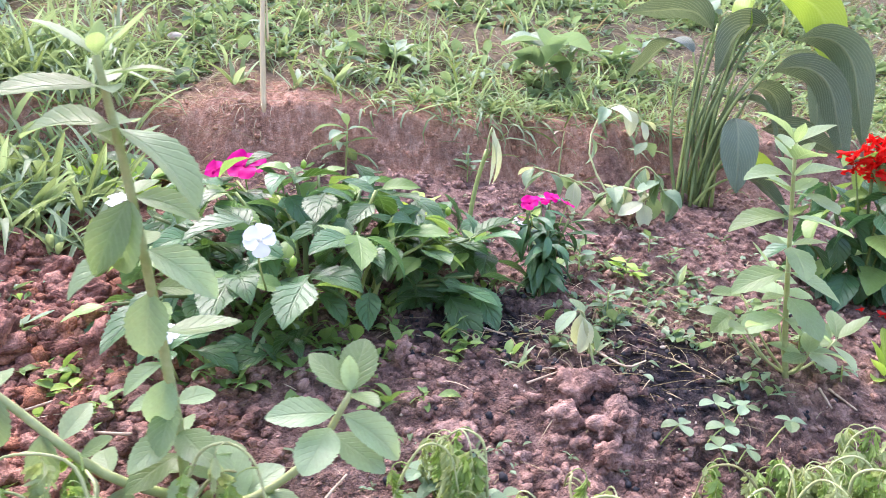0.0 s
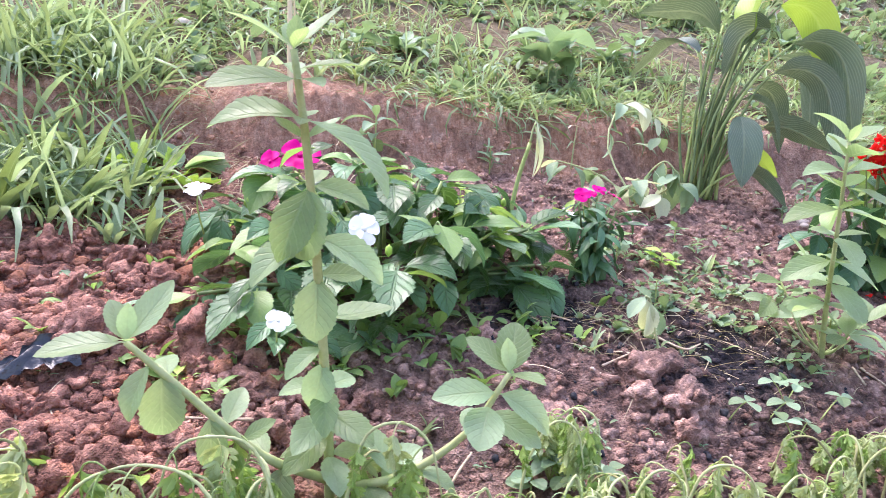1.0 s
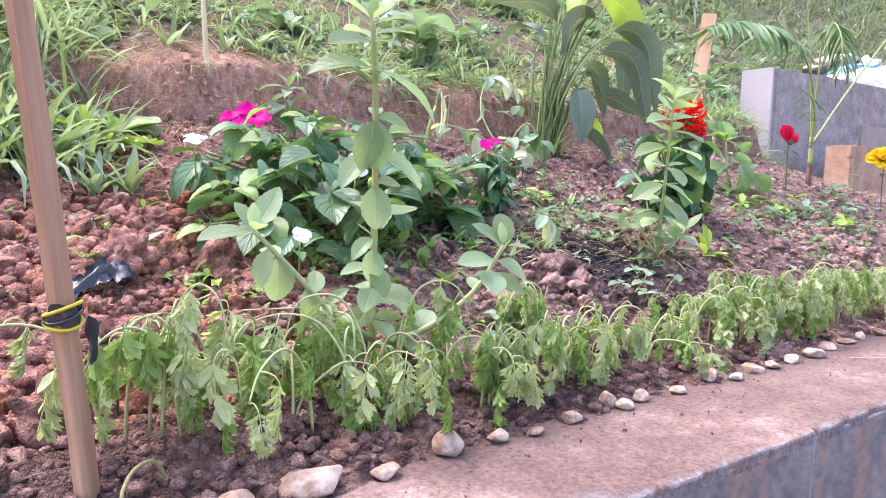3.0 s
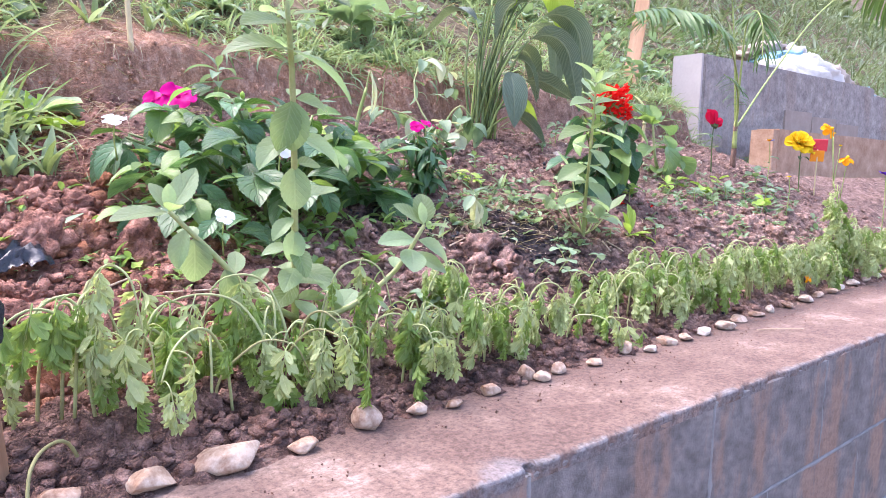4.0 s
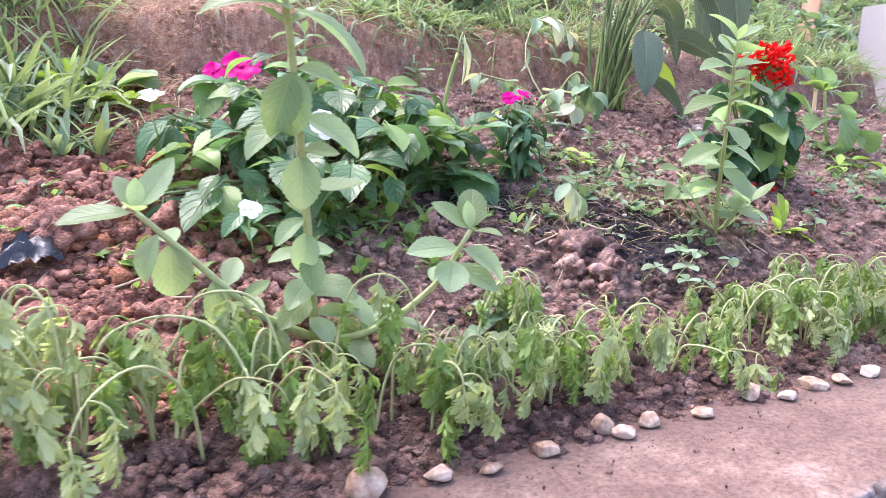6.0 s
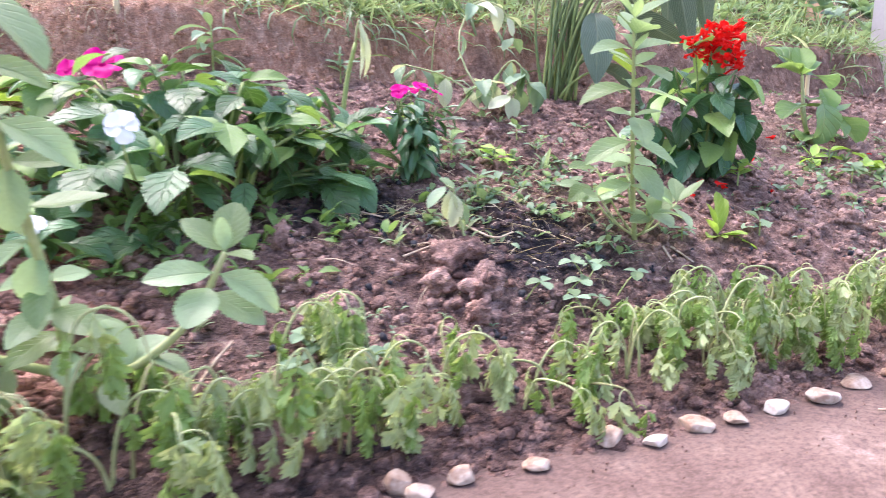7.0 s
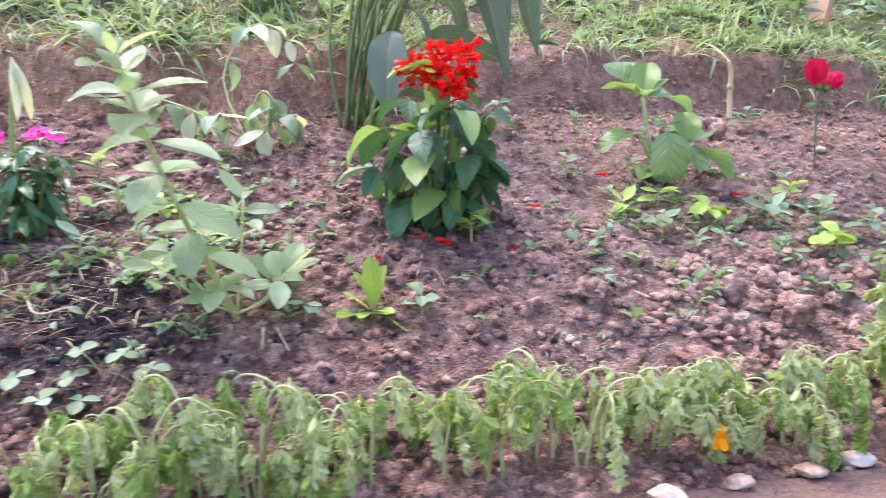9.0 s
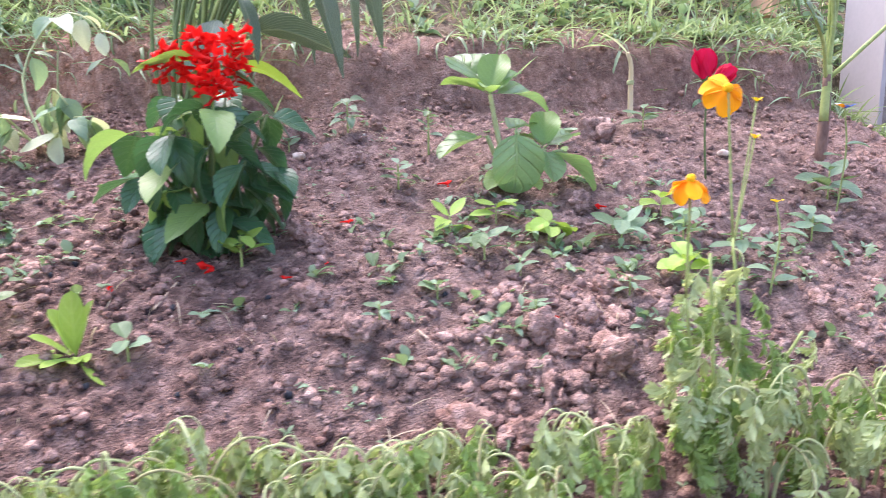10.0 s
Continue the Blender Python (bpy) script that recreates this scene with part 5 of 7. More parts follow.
def peace_lily():
    bx, by = 1.05, 1.255
    bz = ground_z(bx, by) - 0.01
    pl = thing("lily_plant", bx, by, bz, "clump of large drooping pleated green leaves on long pale stalks", "plant")
    rng = random.Random(17)
    # how far the stalk leans along the slope and back, its height, the blade's compass angle, rise, length, width, arch, turn, young
    for i, (out, depth, high, az, el, length, w, bend, face, young) in enumerate((
            (0.2, -0.02, 0.42, -14, 22, 0.4, 0.22, 1.75, 0.75, 0), (0.11, -0.06, 0.33, -22, 30, 0.38, 0.2, 1.85, 1.0, 0), (0.24, 0.06, 0.4, -2, 12, 0.34, 0.2, 1.7, 0.35, 0),
            (0.13, -0.03, 0.2, -16, 10, 0.22, 0.34, 0.6, 0.7, 0), (0.14, -0.02, 0.46, 165, 8, 0.2, 0.5, 1.35, -0.9, 0), (0.055, -0.05, 0.225, -112, -50, 0.2, 0.46, 0.6, 0.0, 0),
            (0.07, -0.03, 0.075, -25, 14, 0.18, 0.34, 1.1, 0.4, 0), (0.1, 0.0, 0.44, 30, 78, 0.24, 0.5, 0.35, 0.7, 1), (0.2, 0.02, 0.53, -12, 16, 0.28, 0.36, 1.5, 0.9, 1),
            (0.06, 0.04, 0.45, 150, 60, 0.24, 0.4, 1.1, -0.5, 0), (0.15, 0.04, 0.3, 0, 30, 0.26, 0.26, 1.9, 0.3, 0), (0.08, -0.02, 0.27, -50, 10, 0.2, 0.26, 1.5, 0.3, 0),
            (0.02, 0.05, 0.4, 110, 45, 0.26, 0.36, 1.4, 0.2, 0), (0.1, 0.0, 0.12, -5, 30, 0.16, 0.3, 1.2, 0.5, 1))):
        root = Vector((rng.uniform(-0.04, 0.04), rng.uniform(-0.025, 0.025), 0))
        end = Vector((out * 0.94 - depth * 0.33, depth * 0.94 - out * 0.33, high))
        stem_part(pl, [root, root.lerp(end, 0.45) + Vector((-0.22 * out, 0, 0.03 * high)), root.lerp(end, 0.8) + Vector((-0.12 * out, 0, 0.05 * high)), end], 0.0048, 0.003, (STEM, STEM_DARK, STEM_DARK)[i % 3], 14, 6, "stalk")
        add("leaf", lily_blade(w, bend, face, i + 70), LEAF_LILY_LIGHT if young else LEAF_LILY, pl, leaf_at(end, az, el, length))
    for i in range(15):
        root = Vector((rng.uniform(-0.05, 0.045), rng.uniform(-0.035, 0.035), 0))
        end = Vector((root.x * 1.2 + rng.uniform(0.0, 0.11), rng.uniform(-0.04, 0.03), rng.uniform(0.3, 0.48)))
        stem_part(pl, [root, root.lerp(end, 0.5) - Vector((0.02, 0, 0)), end], 0.0052, 0.0028, (STEM_DARK, STEM, STEM_DARK)[i % 3], 8, 6, "stalk")
    return pl


peace_lily()

# ---- the row of wilted bedding plants behind the stones ----


def hanging_leaf(parent, rng, material, pos, az, length):
    """A limp leaf whose blade hangs straight down from its arched stalk."""
    k = rng.randrange(5)
    add("leaf", LIMP[k], material, parent, leaf_at(pos, az, math.degrees(LIMP_BEND[k]) - 86 + rng.uniform(-14, 10), length, rng.uniform(-16, 16)))


def wilted(x, y, tall, spread, seed, label, leaves=22, stems=4, bare=0.36, size=1.0):
    z0 = ground_z(x, y) - 0.004
    pl = thing("wilted_plant", x, y, z0, label, "plant", "wilted plants along the wall")
    rng = random.Random(seed)
    first = rng.choice((-20, -50, 15, 200, 160))
    for i in range(stems):
        az = first + 360 * i / stems + rng.uniform(-35, 35)
        a = radians(az)
        d = Vector((math.cos(a), math.sin(a) * 0.7, 0))
        h = tall * (rng.uniform(0.9, 1.05) if i == 0 else rng.uniform(0.55, 0.95))
        out = spread * rng.uniform(0.6, 1.1)
        drop = rng.uniform(0.45, 0.8)
        root = Vector((rng.uniform(-0.018, 0.018), rng.uniform(-0.012, 0.012), 0))
        run = [root, root + Vector((0, 0, h * 0.55)) + d * out * 0.15, root + d * out * 0.45 + Vector((0, 0, h * 0.9)) + Vector((rng.gauss(0, 0.004), rng.gauss(0, 0.004), 0)), root + d * out * 0.85 + Vector((0, 0, h)),
               root + d * out * 1.25 + Vector((0, 0, h * 0.9)), root + d * out * 1.45 + Vector((0, 0, h * drop))]
        stem_part(pl, run, 0.0021, 0.001, STEM_WILT if i % 2 else STEM_PALE, 20, 6)
        pts = curve_points(run, 30)
        per = max(4, leaves // stems)
        for j in range(per):
            t = bare + (1 - bare) * (j / (per - 1)) ** 0.75
            p = pts[min(len(pts) - 1, int(t * (len(pts) - 1)))]
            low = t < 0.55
            # low leaves mostly take the darker copy, as painted shade
            material = LEAF_WILT_SHADED if rng.random() < (0.8 if low else 0.35) else LEAF_WILT
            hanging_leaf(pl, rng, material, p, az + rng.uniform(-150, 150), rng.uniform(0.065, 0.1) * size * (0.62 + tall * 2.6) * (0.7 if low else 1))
    return pl


WILT_A = "wilted pale green bedding plant with hanging lobed leaves"
WILT_B = "drooping feathery green bedding plant beside the edging stones"
for k, (x, y, tall, spread) in enumerate((
        (-0.392, 0.3, 0.175, 0.08), (-0.335, 0.31, 0.15, 0.06), (-0.44, 0.33, 0.17, 0.08), (-0.24, 0.285, 0.14, 0.1), (-0.28, 0.32, 0.13, 0.07), (-0.175, 0.29, 0.155, 0.09), (-0.14, 0.31, 0.165, 0.07),
        (-0.09, 0.33, 0.175, 0.07), (-0.035, 0.29, 0.13, 0.06), (0.03, 0.275, 0.125, 0.055), (0.075, 0.3, 0.12, 0.05), (0.115, 0.28, 0.125, 0.05), (0.175, 0.29, 0.14, 0.06), (0.22, 0.3, 0.12, 0.06),
        (0.32, 0.315, 0.13, 0.05), (0.42, 0.305, 0.1, 0.06), (0.47, 0.29, 0.085, 0.055), (0.6, 0.345, 0.11, 0.07), (0.66, 0.33, 0.12, 0.07), (0.72, 0.315, 0.13, 0.07), (0.77, 0.335, 0.14, 0.06),
        (0.83, 0.325, 0.145, 0.06), (0.89, 0.33, 0.14, 0.07), (0.95, 0.32, 0.145, 0.07), (1.04, 0.33, 0.13, 0.06), (1.11, 0.315, 0.15, 0.08), (1.185, 0.35, 0.145, 0.09), (1.24, 0.33, 0.12, 0.07),
        (1.34, 0.34, 0.125, 0.06), (1.4, 0.33, 0.12, 0.06), (1.46, 0.33, 0.125, 0.06), (1.53, 0.325, 0.13, 0.06), (1.6, 0.33, 0.15, 0.06), (1.77, 0.33, 0.16, 0.07), (1.84, 0.345, 0.17, 0.08),
        (1.92, 0.35, 0.14, 0.07), (2.02, 0.36, 0.13, 0.07), (2.12, 0.37, 0.13, 0.07), (2.25, 0.38, 0.13, 0.07))):
    wilted(x, y, tall * (0.92 if k < 17 else 1.0), spread * (1.2 if k < 17 else 1.0), 100 + k, WILT_A if k < 17 else WILT_B, (14 if k < 17 else 22 + 4 * (k % 3)), 3 if k < 17 else 4 + k % 2, 0.36 if k < 17 else 0.46, 1.0 if k < 17 else 0.78)
# single stems drooping inside the bed
for k, (x, y, tall, spread) in enumerate(((0.115, 0.375, 0.13, 0.05), (0.245, 0.4, 0.12, 0.045))):
    wilted(x, y, tall, spread, 160 + k, "single drooping seedling with limp lobed leaves", 7, 1)


def tall_orange():
    bx, by = 1.72, 0.345
    bz = ground_z(bx, by) - 0.004
    pl = thing("cosmos_plant", bx, by, bz, "tall feathery green plant with orange flowers", "plant")
    rng = random.Random(23)
    n = 0
    for run in ([(0, 0, 0), (0.0, 0.005, 0.14), (-0.01, 0.01, 0.29)], [(0.0, 0, 0.05), (0.03, 0.01, 0.18), (0.035, 0.04, 0.3)], [(0, 0, 0.06), (-0.03, -0.005, 0.16), (-0.05, -0.015, 0.25)],
                [(0.01, 0, 0.04), (0.06, 0.01, 0.12), (0.1, 0.0, 0.2)]):
        stem_part(pl, run, 0.003, 0.0016, STEM, 12, 7)
        for j, p in enumerate(curve_points(run, 20)[3::2]):
            for s in range(1 + (j % 3 == 0)):
                leaf_part(pl, LIMP, (3, 1, 3, 0)[n % 4], LEAF_WILT if rng.random() < 0.6 else LEAF_WILT_SHADED, p, 137 * n, rng.uniform(-10, 50), rng.uniform(0.05, 0.085), rng.uniform(-40, 40))
                n += 1
    for base, c, az, el, size, dr in (((0.035, 0.04, 0.3), Vector((1.748 - bx, 0.4 - by, 0.475 - bz)), -100, 25, 0.064, -25), ((-0.05, -0.015, 0.25), Vector((1.66 - bx, 0.315 - by, 0.385 - bz)), -100, 75, 0.055, -38)):
        stem_part(pl, [base, Vector(base).lerp(c, 0.6), c], 0.0015, 0.0012, STEM, 6, 5, "flower_stalk")
        flower(pl, c, az, el, size, ORANGE, 7, RAY, YELLOW, rng, dr)
    for x, y, z in ((1.79, 0.41, 0.46), (1.77, 0.38, 0.42)):
        c = Vector((x - bx, y - by, z - bz))
        stem_part(pl, [(0.035, 0.04, 0.28), c], 0.0012, 0.001, STEM, 5, 5, "flower_stalk")
        flower(pl, c, -90, 80, 0.016, YELLOW, 5, RAY, LEAF_LIME, rng, 50)
    return pl


tall_orange()


def cloth_rose(x, y, z, label, material, size, buds, full=12, spread=42, shapes=SPOON, wrap=0.02):
    g0 = ground_z(x, y)
    pl = thing("rose", x, y, g0, label, "flower")
    rng = random.Random(int(x * 100))
    h = z - g0
    stem_part(pl, [(0.004, 0, -0.01), (-0.004, 0, h * 0.5), (0, 0, h - size * 0.3)], 0.0026, 0.002, STEM_DARK, 8, 6)
    for (dx, dy, dz), az, el, sc in buds:
        turn = Vector((math.cos(radians(az)) * math.cos(radians(el)), math.sin(radians(az)) * math.cos(radians(el)), math.sin(radians(el)))).to_track_quat("Z", "Y").to_matrix().to_4x4()
        me = tube("flower", [(0, 0, -0.2 * size), (0, 0, 0.1 * size)], size * 0.08, size * 0.12, 4, 6)
        head = add("flower", me, STEM_DARK, pl, Matrix.Translation((dx, dy, h + dz)) @ turn)
        for k in range(full):
            ring = k / full
            add("petal", shapes[k % 3], material, head, leaf_at((wrap * size * math.cos(k * 1.66), wrap * size * math.sin(k * 1.66), -0.1 * size), k * 95 + rng.uniform(-14, 14), 84 - spread * ring + rng.uniform(-6, 6), size * sc * (0.6 + 0.25 * ring)))
    for az in (200, -30):
        leaf_part(pl, SERRATE, 1, LEAF_BUSH, (0, 0, h * 0.7), az, 10, 0.045)
    return pl


cloth_rose(2.077, 0.979, 0.545, "crimson artificial rose with a side bud on a green stem", CRIMSON, 0.095, (((-0.008, 0, -0.012), 110, 80, 0.85), ((0.024, 0, -0.02), 5, 40, 0.6)), 8, 6, BUD, 0.11)
cloth_rose(2.48, 0.8, 0.468, "ruffled yellow artificial rose on a thin stem", YELLOW, 0.085, (((-0.022, 0, 0.0), -130, 40, 0.9), ((0.024, 0, -0.006), -110, 50, 0.85)), 24, 80)

# ---- grass and weeds of the hillside ----
BLADES = [leaf_arrays(w, 0.55, 0.6, b, 0.5, 0.0, rows=4, cols=2, twist=tw, seed=k) for k, (w, b, tw) in enumerate(((0.085, 0.7, 0.3), (0.07, 1.3, -0.4), (0.095, 1.9, 0.2), (0.06, 0.3, 0.5), (0.085, 2.3, 0.0)))]
STRAWS = [leaf_arrays(w, 0.55, 0.6, b, 0.5, 0.0, rows=4, cols=2, twist=tw, seed=k) for k, (w, b, tw) in enumerate(((0.04, 0.7, 0.3), (0.03, 1.3, -0.4), (0.035, 0.2, 0.5)))]
SMALL_LEAVES = [leaf_arrays(w, 0.85, 0.7, b, 0.25, 0.12, rows=5, cols=2, seed=k) for k, (w, b) in enumerate(((0.5, 0.5), (0.36, 0.8), (0.6, 0.3), (0.42, 1.1)))]

FAR_BLADES = [leaf_arrays(w, 0.55, 0.6, b, 0.0, 0.0, rows=3, cols=1, twist=tw, seed=k) for k, (w, b, tw) in enumerate(((0.06, 0.7, 0.3), (0.055, 1.3, -0.4), (0.07, 1.9, 0.2), (0.05, 0.3, 0.5)))]
FAR_LEAVES = [leaf_arrays(w, 0.85, 0.7, b, 0.0, 0.12, rows=3, cols=1, seed=k) for k, (w, b) in enumerate(((0.5, 0.5), (0.36, 0.8), (0.6, 0.3), (0.42, 1.1)))]


def patchy(x, y, s=2.0, off=0.0):
    return noise.noise(Vector((x * s + off, y * s, off)))


def grass_sheet(name, label, category, material, templates, count, where, size, lift, seed, per=1, keep=None, sink=0.004):
    """Many blades or leaves as one sheet; where gives a place, size a length range, lift a range of rise."""
    rng = random.Random(seed)
    poses = []
    for _ in range(count):
        x, y = where(rng)
        if keep and not keep(x, y, rng):
            continue
        z = ground_z(x, y) - sink
        az0 = rng.uniform(0, 360)
        grow = rng.uniform(0.8, 1.2)
        for k in range(per):
            off = Vector((rng.gauss(0, 0.006), rng.gauss(0, 0.006), 0)) if per > 1 else Vector()
            poses.append((rng.randrange(64), leaf_at(Vector((x, y, z)) + off, az0 + 360 * k / per + rng.uniform(-30, 30), rng.uniform(*lift), rng.uniform(*size) * grow, rng.uniform(-30, 30))))
    ob = add(name, joined(name, templates, poses), material)
    tagged(ob, label, category, kind="stuff")


def not_bare(x, y, rng):
    """Grass leaves the red scar and some patches of the slope bare."""
    bare = math.exp(-((x + 0.02) / 0.28) ** 2 - ((y - 1.5) / 0.13) ** 2)
    return rng.random() > 0.85 * bare + 0.75 * smooth01((patchy(x, y, 1.6, 3) - 0.12) / 0.15)


grass_sheet("hill_grass", "bright green grass on the bank above the bed", "grass", LEAF_GRASS, BLADES, 5200, lambda r: (r.uniform(-2.0, 3.6), 1.47 + 1.3 * r.random() ** 1.3), (0.05, 0.12), (25, 85), 31, 3, not_bare)
grass_sheet("hill_grass", "coarse green grass farther up the hillside", "grass", LEAF_GRASS, FAR_BLADES, 2600, lambda r: (r.uniform(-4, 2.4), 2.5 + 4 * r.random() ** 1.4), (0.12, 0.24), (25, 85), 32, 3)
grass_sheet("hill_grass", "dull green scrub grass above the back wall", "grass", LEAF_SCRUB, FAR_BLADES, 2800, lambda r: (r.uniform(2.4, 9), 2.3 + 4.2 * r.random() ** 1.3), (0.1, 0.2), (15, 75), 52, 3, lambda x, y, r: patchy(x, y, 0.9, 5) < 0.3)
grass_sheet("dry_straw", "dry brown stalks matted above the back wall", "straw", LEAF_DRY, FAR_BLADES, 1100, lambda r: (r.uniform(2.4, 9), 2.2 + 4 * r.random() ** 1.3), (0.08, 0.18), (-15, 40), 53, 2)
grass_sheet("far_grass", "tall rough grass high on the hillside", "grass", LEAF_SCRUB, FAR_BLADES, 3800, lambda r: (r.uniform(-6, 22), 6 + 12 * r.random()), (0.35, 0.7), (30, 85), 33, 3)
grass_sheet("dry_straw", "dry pale grass mixed into the hillside", "straw", LEAF_DRY, FAR_BLADES, 2600, lambda r: (r.uniform(-3, 8), 2.0 + 4 * r.random() ** 1.3), (0.1, 0.2), (-10, 60), 48, 2)
grass_sheet("far_grass", "rough green grass along the slope past the wall", "grass", LEAF_SCRUB, FAR_BLADES, 4200, lambda r: (r.uniform(6, 26), 2.3 + 6 * r.random()), (0.25, 0.5), (30, 85), 46, 3)
grass_sheet("far_scrub", "leafy green scrub along the slope past the wall", "weeds", LEAF_SCRUB, FAR_LEAVES, 2200, lambda r: (r.uniform(5, 24), 2.6 + 6 * r.random()), (0.05, 0.13), (0, 70), 47, 7)
grass_sheet("lush_grass", "long arching green grass beside the soil heap", "grass", LEAF_GRASS, BLADES, 1500, lambda r: (-0.32 - 1.4 * r.random() ** 1.2, r.uniform(0.98, 1.75)), (0.1, 0.21), (35, 85), 34, 3,
            lambda x, y, r: y > 1.0 - 0.15 * (x + 0.3) and (x < -0.42 or r.random() < 0.4))
grass_sheet("dry_straw", "dry pale straw littering the cut bank", "straw", LEAF_DRY, STRAWS, 5200, lambda r: (r.uniform(-0.9, 3.0), 1.5 + 0.9 * abs(r.gauss(0, 0.5))), (0.04, 0.11), (-25, 25), 35, 2)
grass_sheet("dry_straw", "dry bleached stalks scattered on the soil", "straw", LEAF_DRY, STRAWS, 900, lambda r: (r.uniform(-0.6, 2.2), r.uniform(0.4, 1.4)), (0.02, 0.06), (-6, 22), 36, 1, sink=-0.004)
grass_sheet("dry_straw", "tangle of thin dry roots and straw between the plants", "straw", LEAF_DRY, STRAWS, 520, lambda r: (r.gauss(0.52, 0.13), r.gauss(0.7, 0.08)), (0.025, 0.07), (-4, 30), 54, 1, sink=-0.004)
grass_sheet("dry_straw", "mat of dry brown straw round the bare scar", "straw", LEAF_DRY, STRAWS, 900, lambda r: (r.gauss(-0.2, 0.16), r.gauss(1.3, 0.16)), (0.03, 0.09), (-10, 25), 37, 2, lambda x, y, r: y > 0.95)
grass_sheet("broadleaf_weeds", "low broad-leaved green weeds on the bank", "weeds", LEAF_WEED, SMALL_LEAVES, 1900, lambda r: (r.uniform(-1.2, 3.6), 1.5 + 1.6 * r.random() ** 1.2), (0.028, 0.06), (-5, 65), 38, 7,
            lambda x, y, r: not_bare(x, y, r) and patchy(x, y, 2.2, 8) > -0.25)
grass_sheet("broadleaf_weeds", "large-leaved weeds farther up the hillside", "weeds", LEAF_WEED, FAR_LEAVES, 900, lambda r: (r.uniform(-3, 3), 2.8 + 5 * r.random() ** 1.3), (0.07, 0.15), (0, 65), 39, 7)
grass_sheet("broadleaf_weeds", "leafy green weeds on the slope above the back wall", "weeds", LEAF_WEED, FAR_LEAVES, 1500, lambda r: (r.uniform(2.3, 8.0), 2.05 + 4 * r.random() ** 1.4), (0.05, 0.13), (0, 70), 55, 7, lambda x, y, r: patchy(x, y, 1.3, 2) > -0.12)
grass_sheet("far_scrub", "dark green scrub high on the hillside", "weeds", LEAF_SCRUB, FAR_LEAVES, 1600, lambda r: (r.uniform(-5, 22), 7 + 12 * r.random()), (0.25, 0.5), (0, 70), 40, 7)
grass_sheet("fine_weeds", "fine green seedlings sprinkled over the soil", "weeds", LEAF_WEED, SMALL_LEAVES, 620, lambda r: (r.uniform(-0.7, 2.2), r.uniform(0.36, 1.3)), (0.006, 0.016), (10, 60), 41, 4,
            lambda x, y, r: patchy(x, y, 4, 1) > -0.05, sink=-0.004)
grass_sheet("fine_weeds", "mat of small green weeds between the plants", "weeds", LEAF_WEED, SMALL_LEAVES, 180, lambda r: (r.gauss(0.68, 0.15), r.gauss(0.8, 0.12)), (0.01, 0.03), (10, 70), 42, 5, sink=-0.003)
grass_sheet("fine_weeds", "mat of small green weeds near the orange flowers", "weeds", LEAF_WEED, SMALL_LEAVES, 140, lambda r: (r.gauss(1.72, 0.24), r.gauss(0.72, 0.13)), (0.012, 0.032), (10, 70), 43, 5, sink=-0.003)
grass_sheet("fine_weeds", "green weeds under the leafy bush", "weeds", LEAF_BUSH_LIGHT, SMALL_LEAVES, 170, lambda r: (r.gauss(-0.02, 0.18), r.gauss(0.74, 0.1)), (0.015, 0.04), (10, 75), 44, 5, sink=-0.003)
grass_sheet("bank_grass", "thin grass hanging over the cut bank", "grass", LEAF_GRASS, BLADES, 420, lambda r: (r.uniform(-0.3, 3.0), r.gauss(1.45, 0.03)), (0.05, 0.12), (5, 60), 45, 4, not_bare)


# ---- single weeds and tufts ----


def tuft(x, y, n, size, label, material=LEAF_GRASS, shapes=STRAP, lift=(35, 85), name="grass_tuft", category="grass"):
    pl = thing(name, x, y, ground_z(x, y) - 0.004, label, category)
    rng = random.Random(int(x * 977 + y * 331))
    for k in range(n):
        leaf_part(pl, shapes, k, material, (rng.gauss(0, 0.006), rng.gauss(0, 0.006), 0), 360 * k / n * 2.4, rng.uniform(*lift), size * rng.uniform(0.7, 1.15), rng.uniform(-15, 15))
    return pl


TUFT = "bright green tuft of strap-like grass on the soil"
for x, y, n, s in ((-0.363, 0.985, 12, 0.09), (-0.305, 0.97, 12, 0.095), (-0.45, 1.1, 14, 0.13), (-0.36, 1.2, 14, 0.12), (-0.55, 1.05, 14, 0.14), (0.05, 0.5, 5, 0.04), (-0.02, 0.62, 6, 0.06), (0.04, 0.68, 6, 0.05),
                   (0.5, 0.66, 7, 0.05), (0.62, 0.72, 7, 0.05), (0.25, 0.48, 4, 0.035), (0.36, 0.62, 6, 0.045), (-0.1, 1.52, 9, 0.09), (0.05, 1.52, 8, 0.08), (0.15, 1.56, 9, 0.1), (0.78, 0.87, 7, 0.05), (-0.12, 0.9, 8, 0.07)):
    tuft(x, y, n, s, TUFT)
rosette = tuft(1.0, 0.593, 9, 0.068, "lime green rosette of long blunt leaves on the soil", LEAF_LIME, BLUNT, (0, 25), "rosette_weed", "weed")
for k, (az, el, size) in enumerate(((100, 82, 0.085), (30, 72, 0.075), (170, 70, 0.07), (200, 45, 0.06), (-60, 30, 0.05), (-10, 20, 0.055), (-120, 15, 0.05))):
    leaf_part(rosette, BLUNT, 0 if k < 3 else k, LEAF_LIME, (0, 0, 0), az, el, size)
tuft(0.352, 1.80, 12, 0.13, "broad grey-green rosette weed on the bank", LEAF_WEED, LANCE, (15, 70), "rosette_weed", "weed")
tuft(1.168, 1.97, 10, 0.12, "broad green rosette weed on the bank", LEAF_WEED, LANCE, (15, 70), "rosette_weed", "weed")
tuft(-0.306, 1.225, 9, 0.11, "lime green fern-like weed among long grass", LEAF_LIME, LOBED, (15, 65), "fern_weed", "weed")
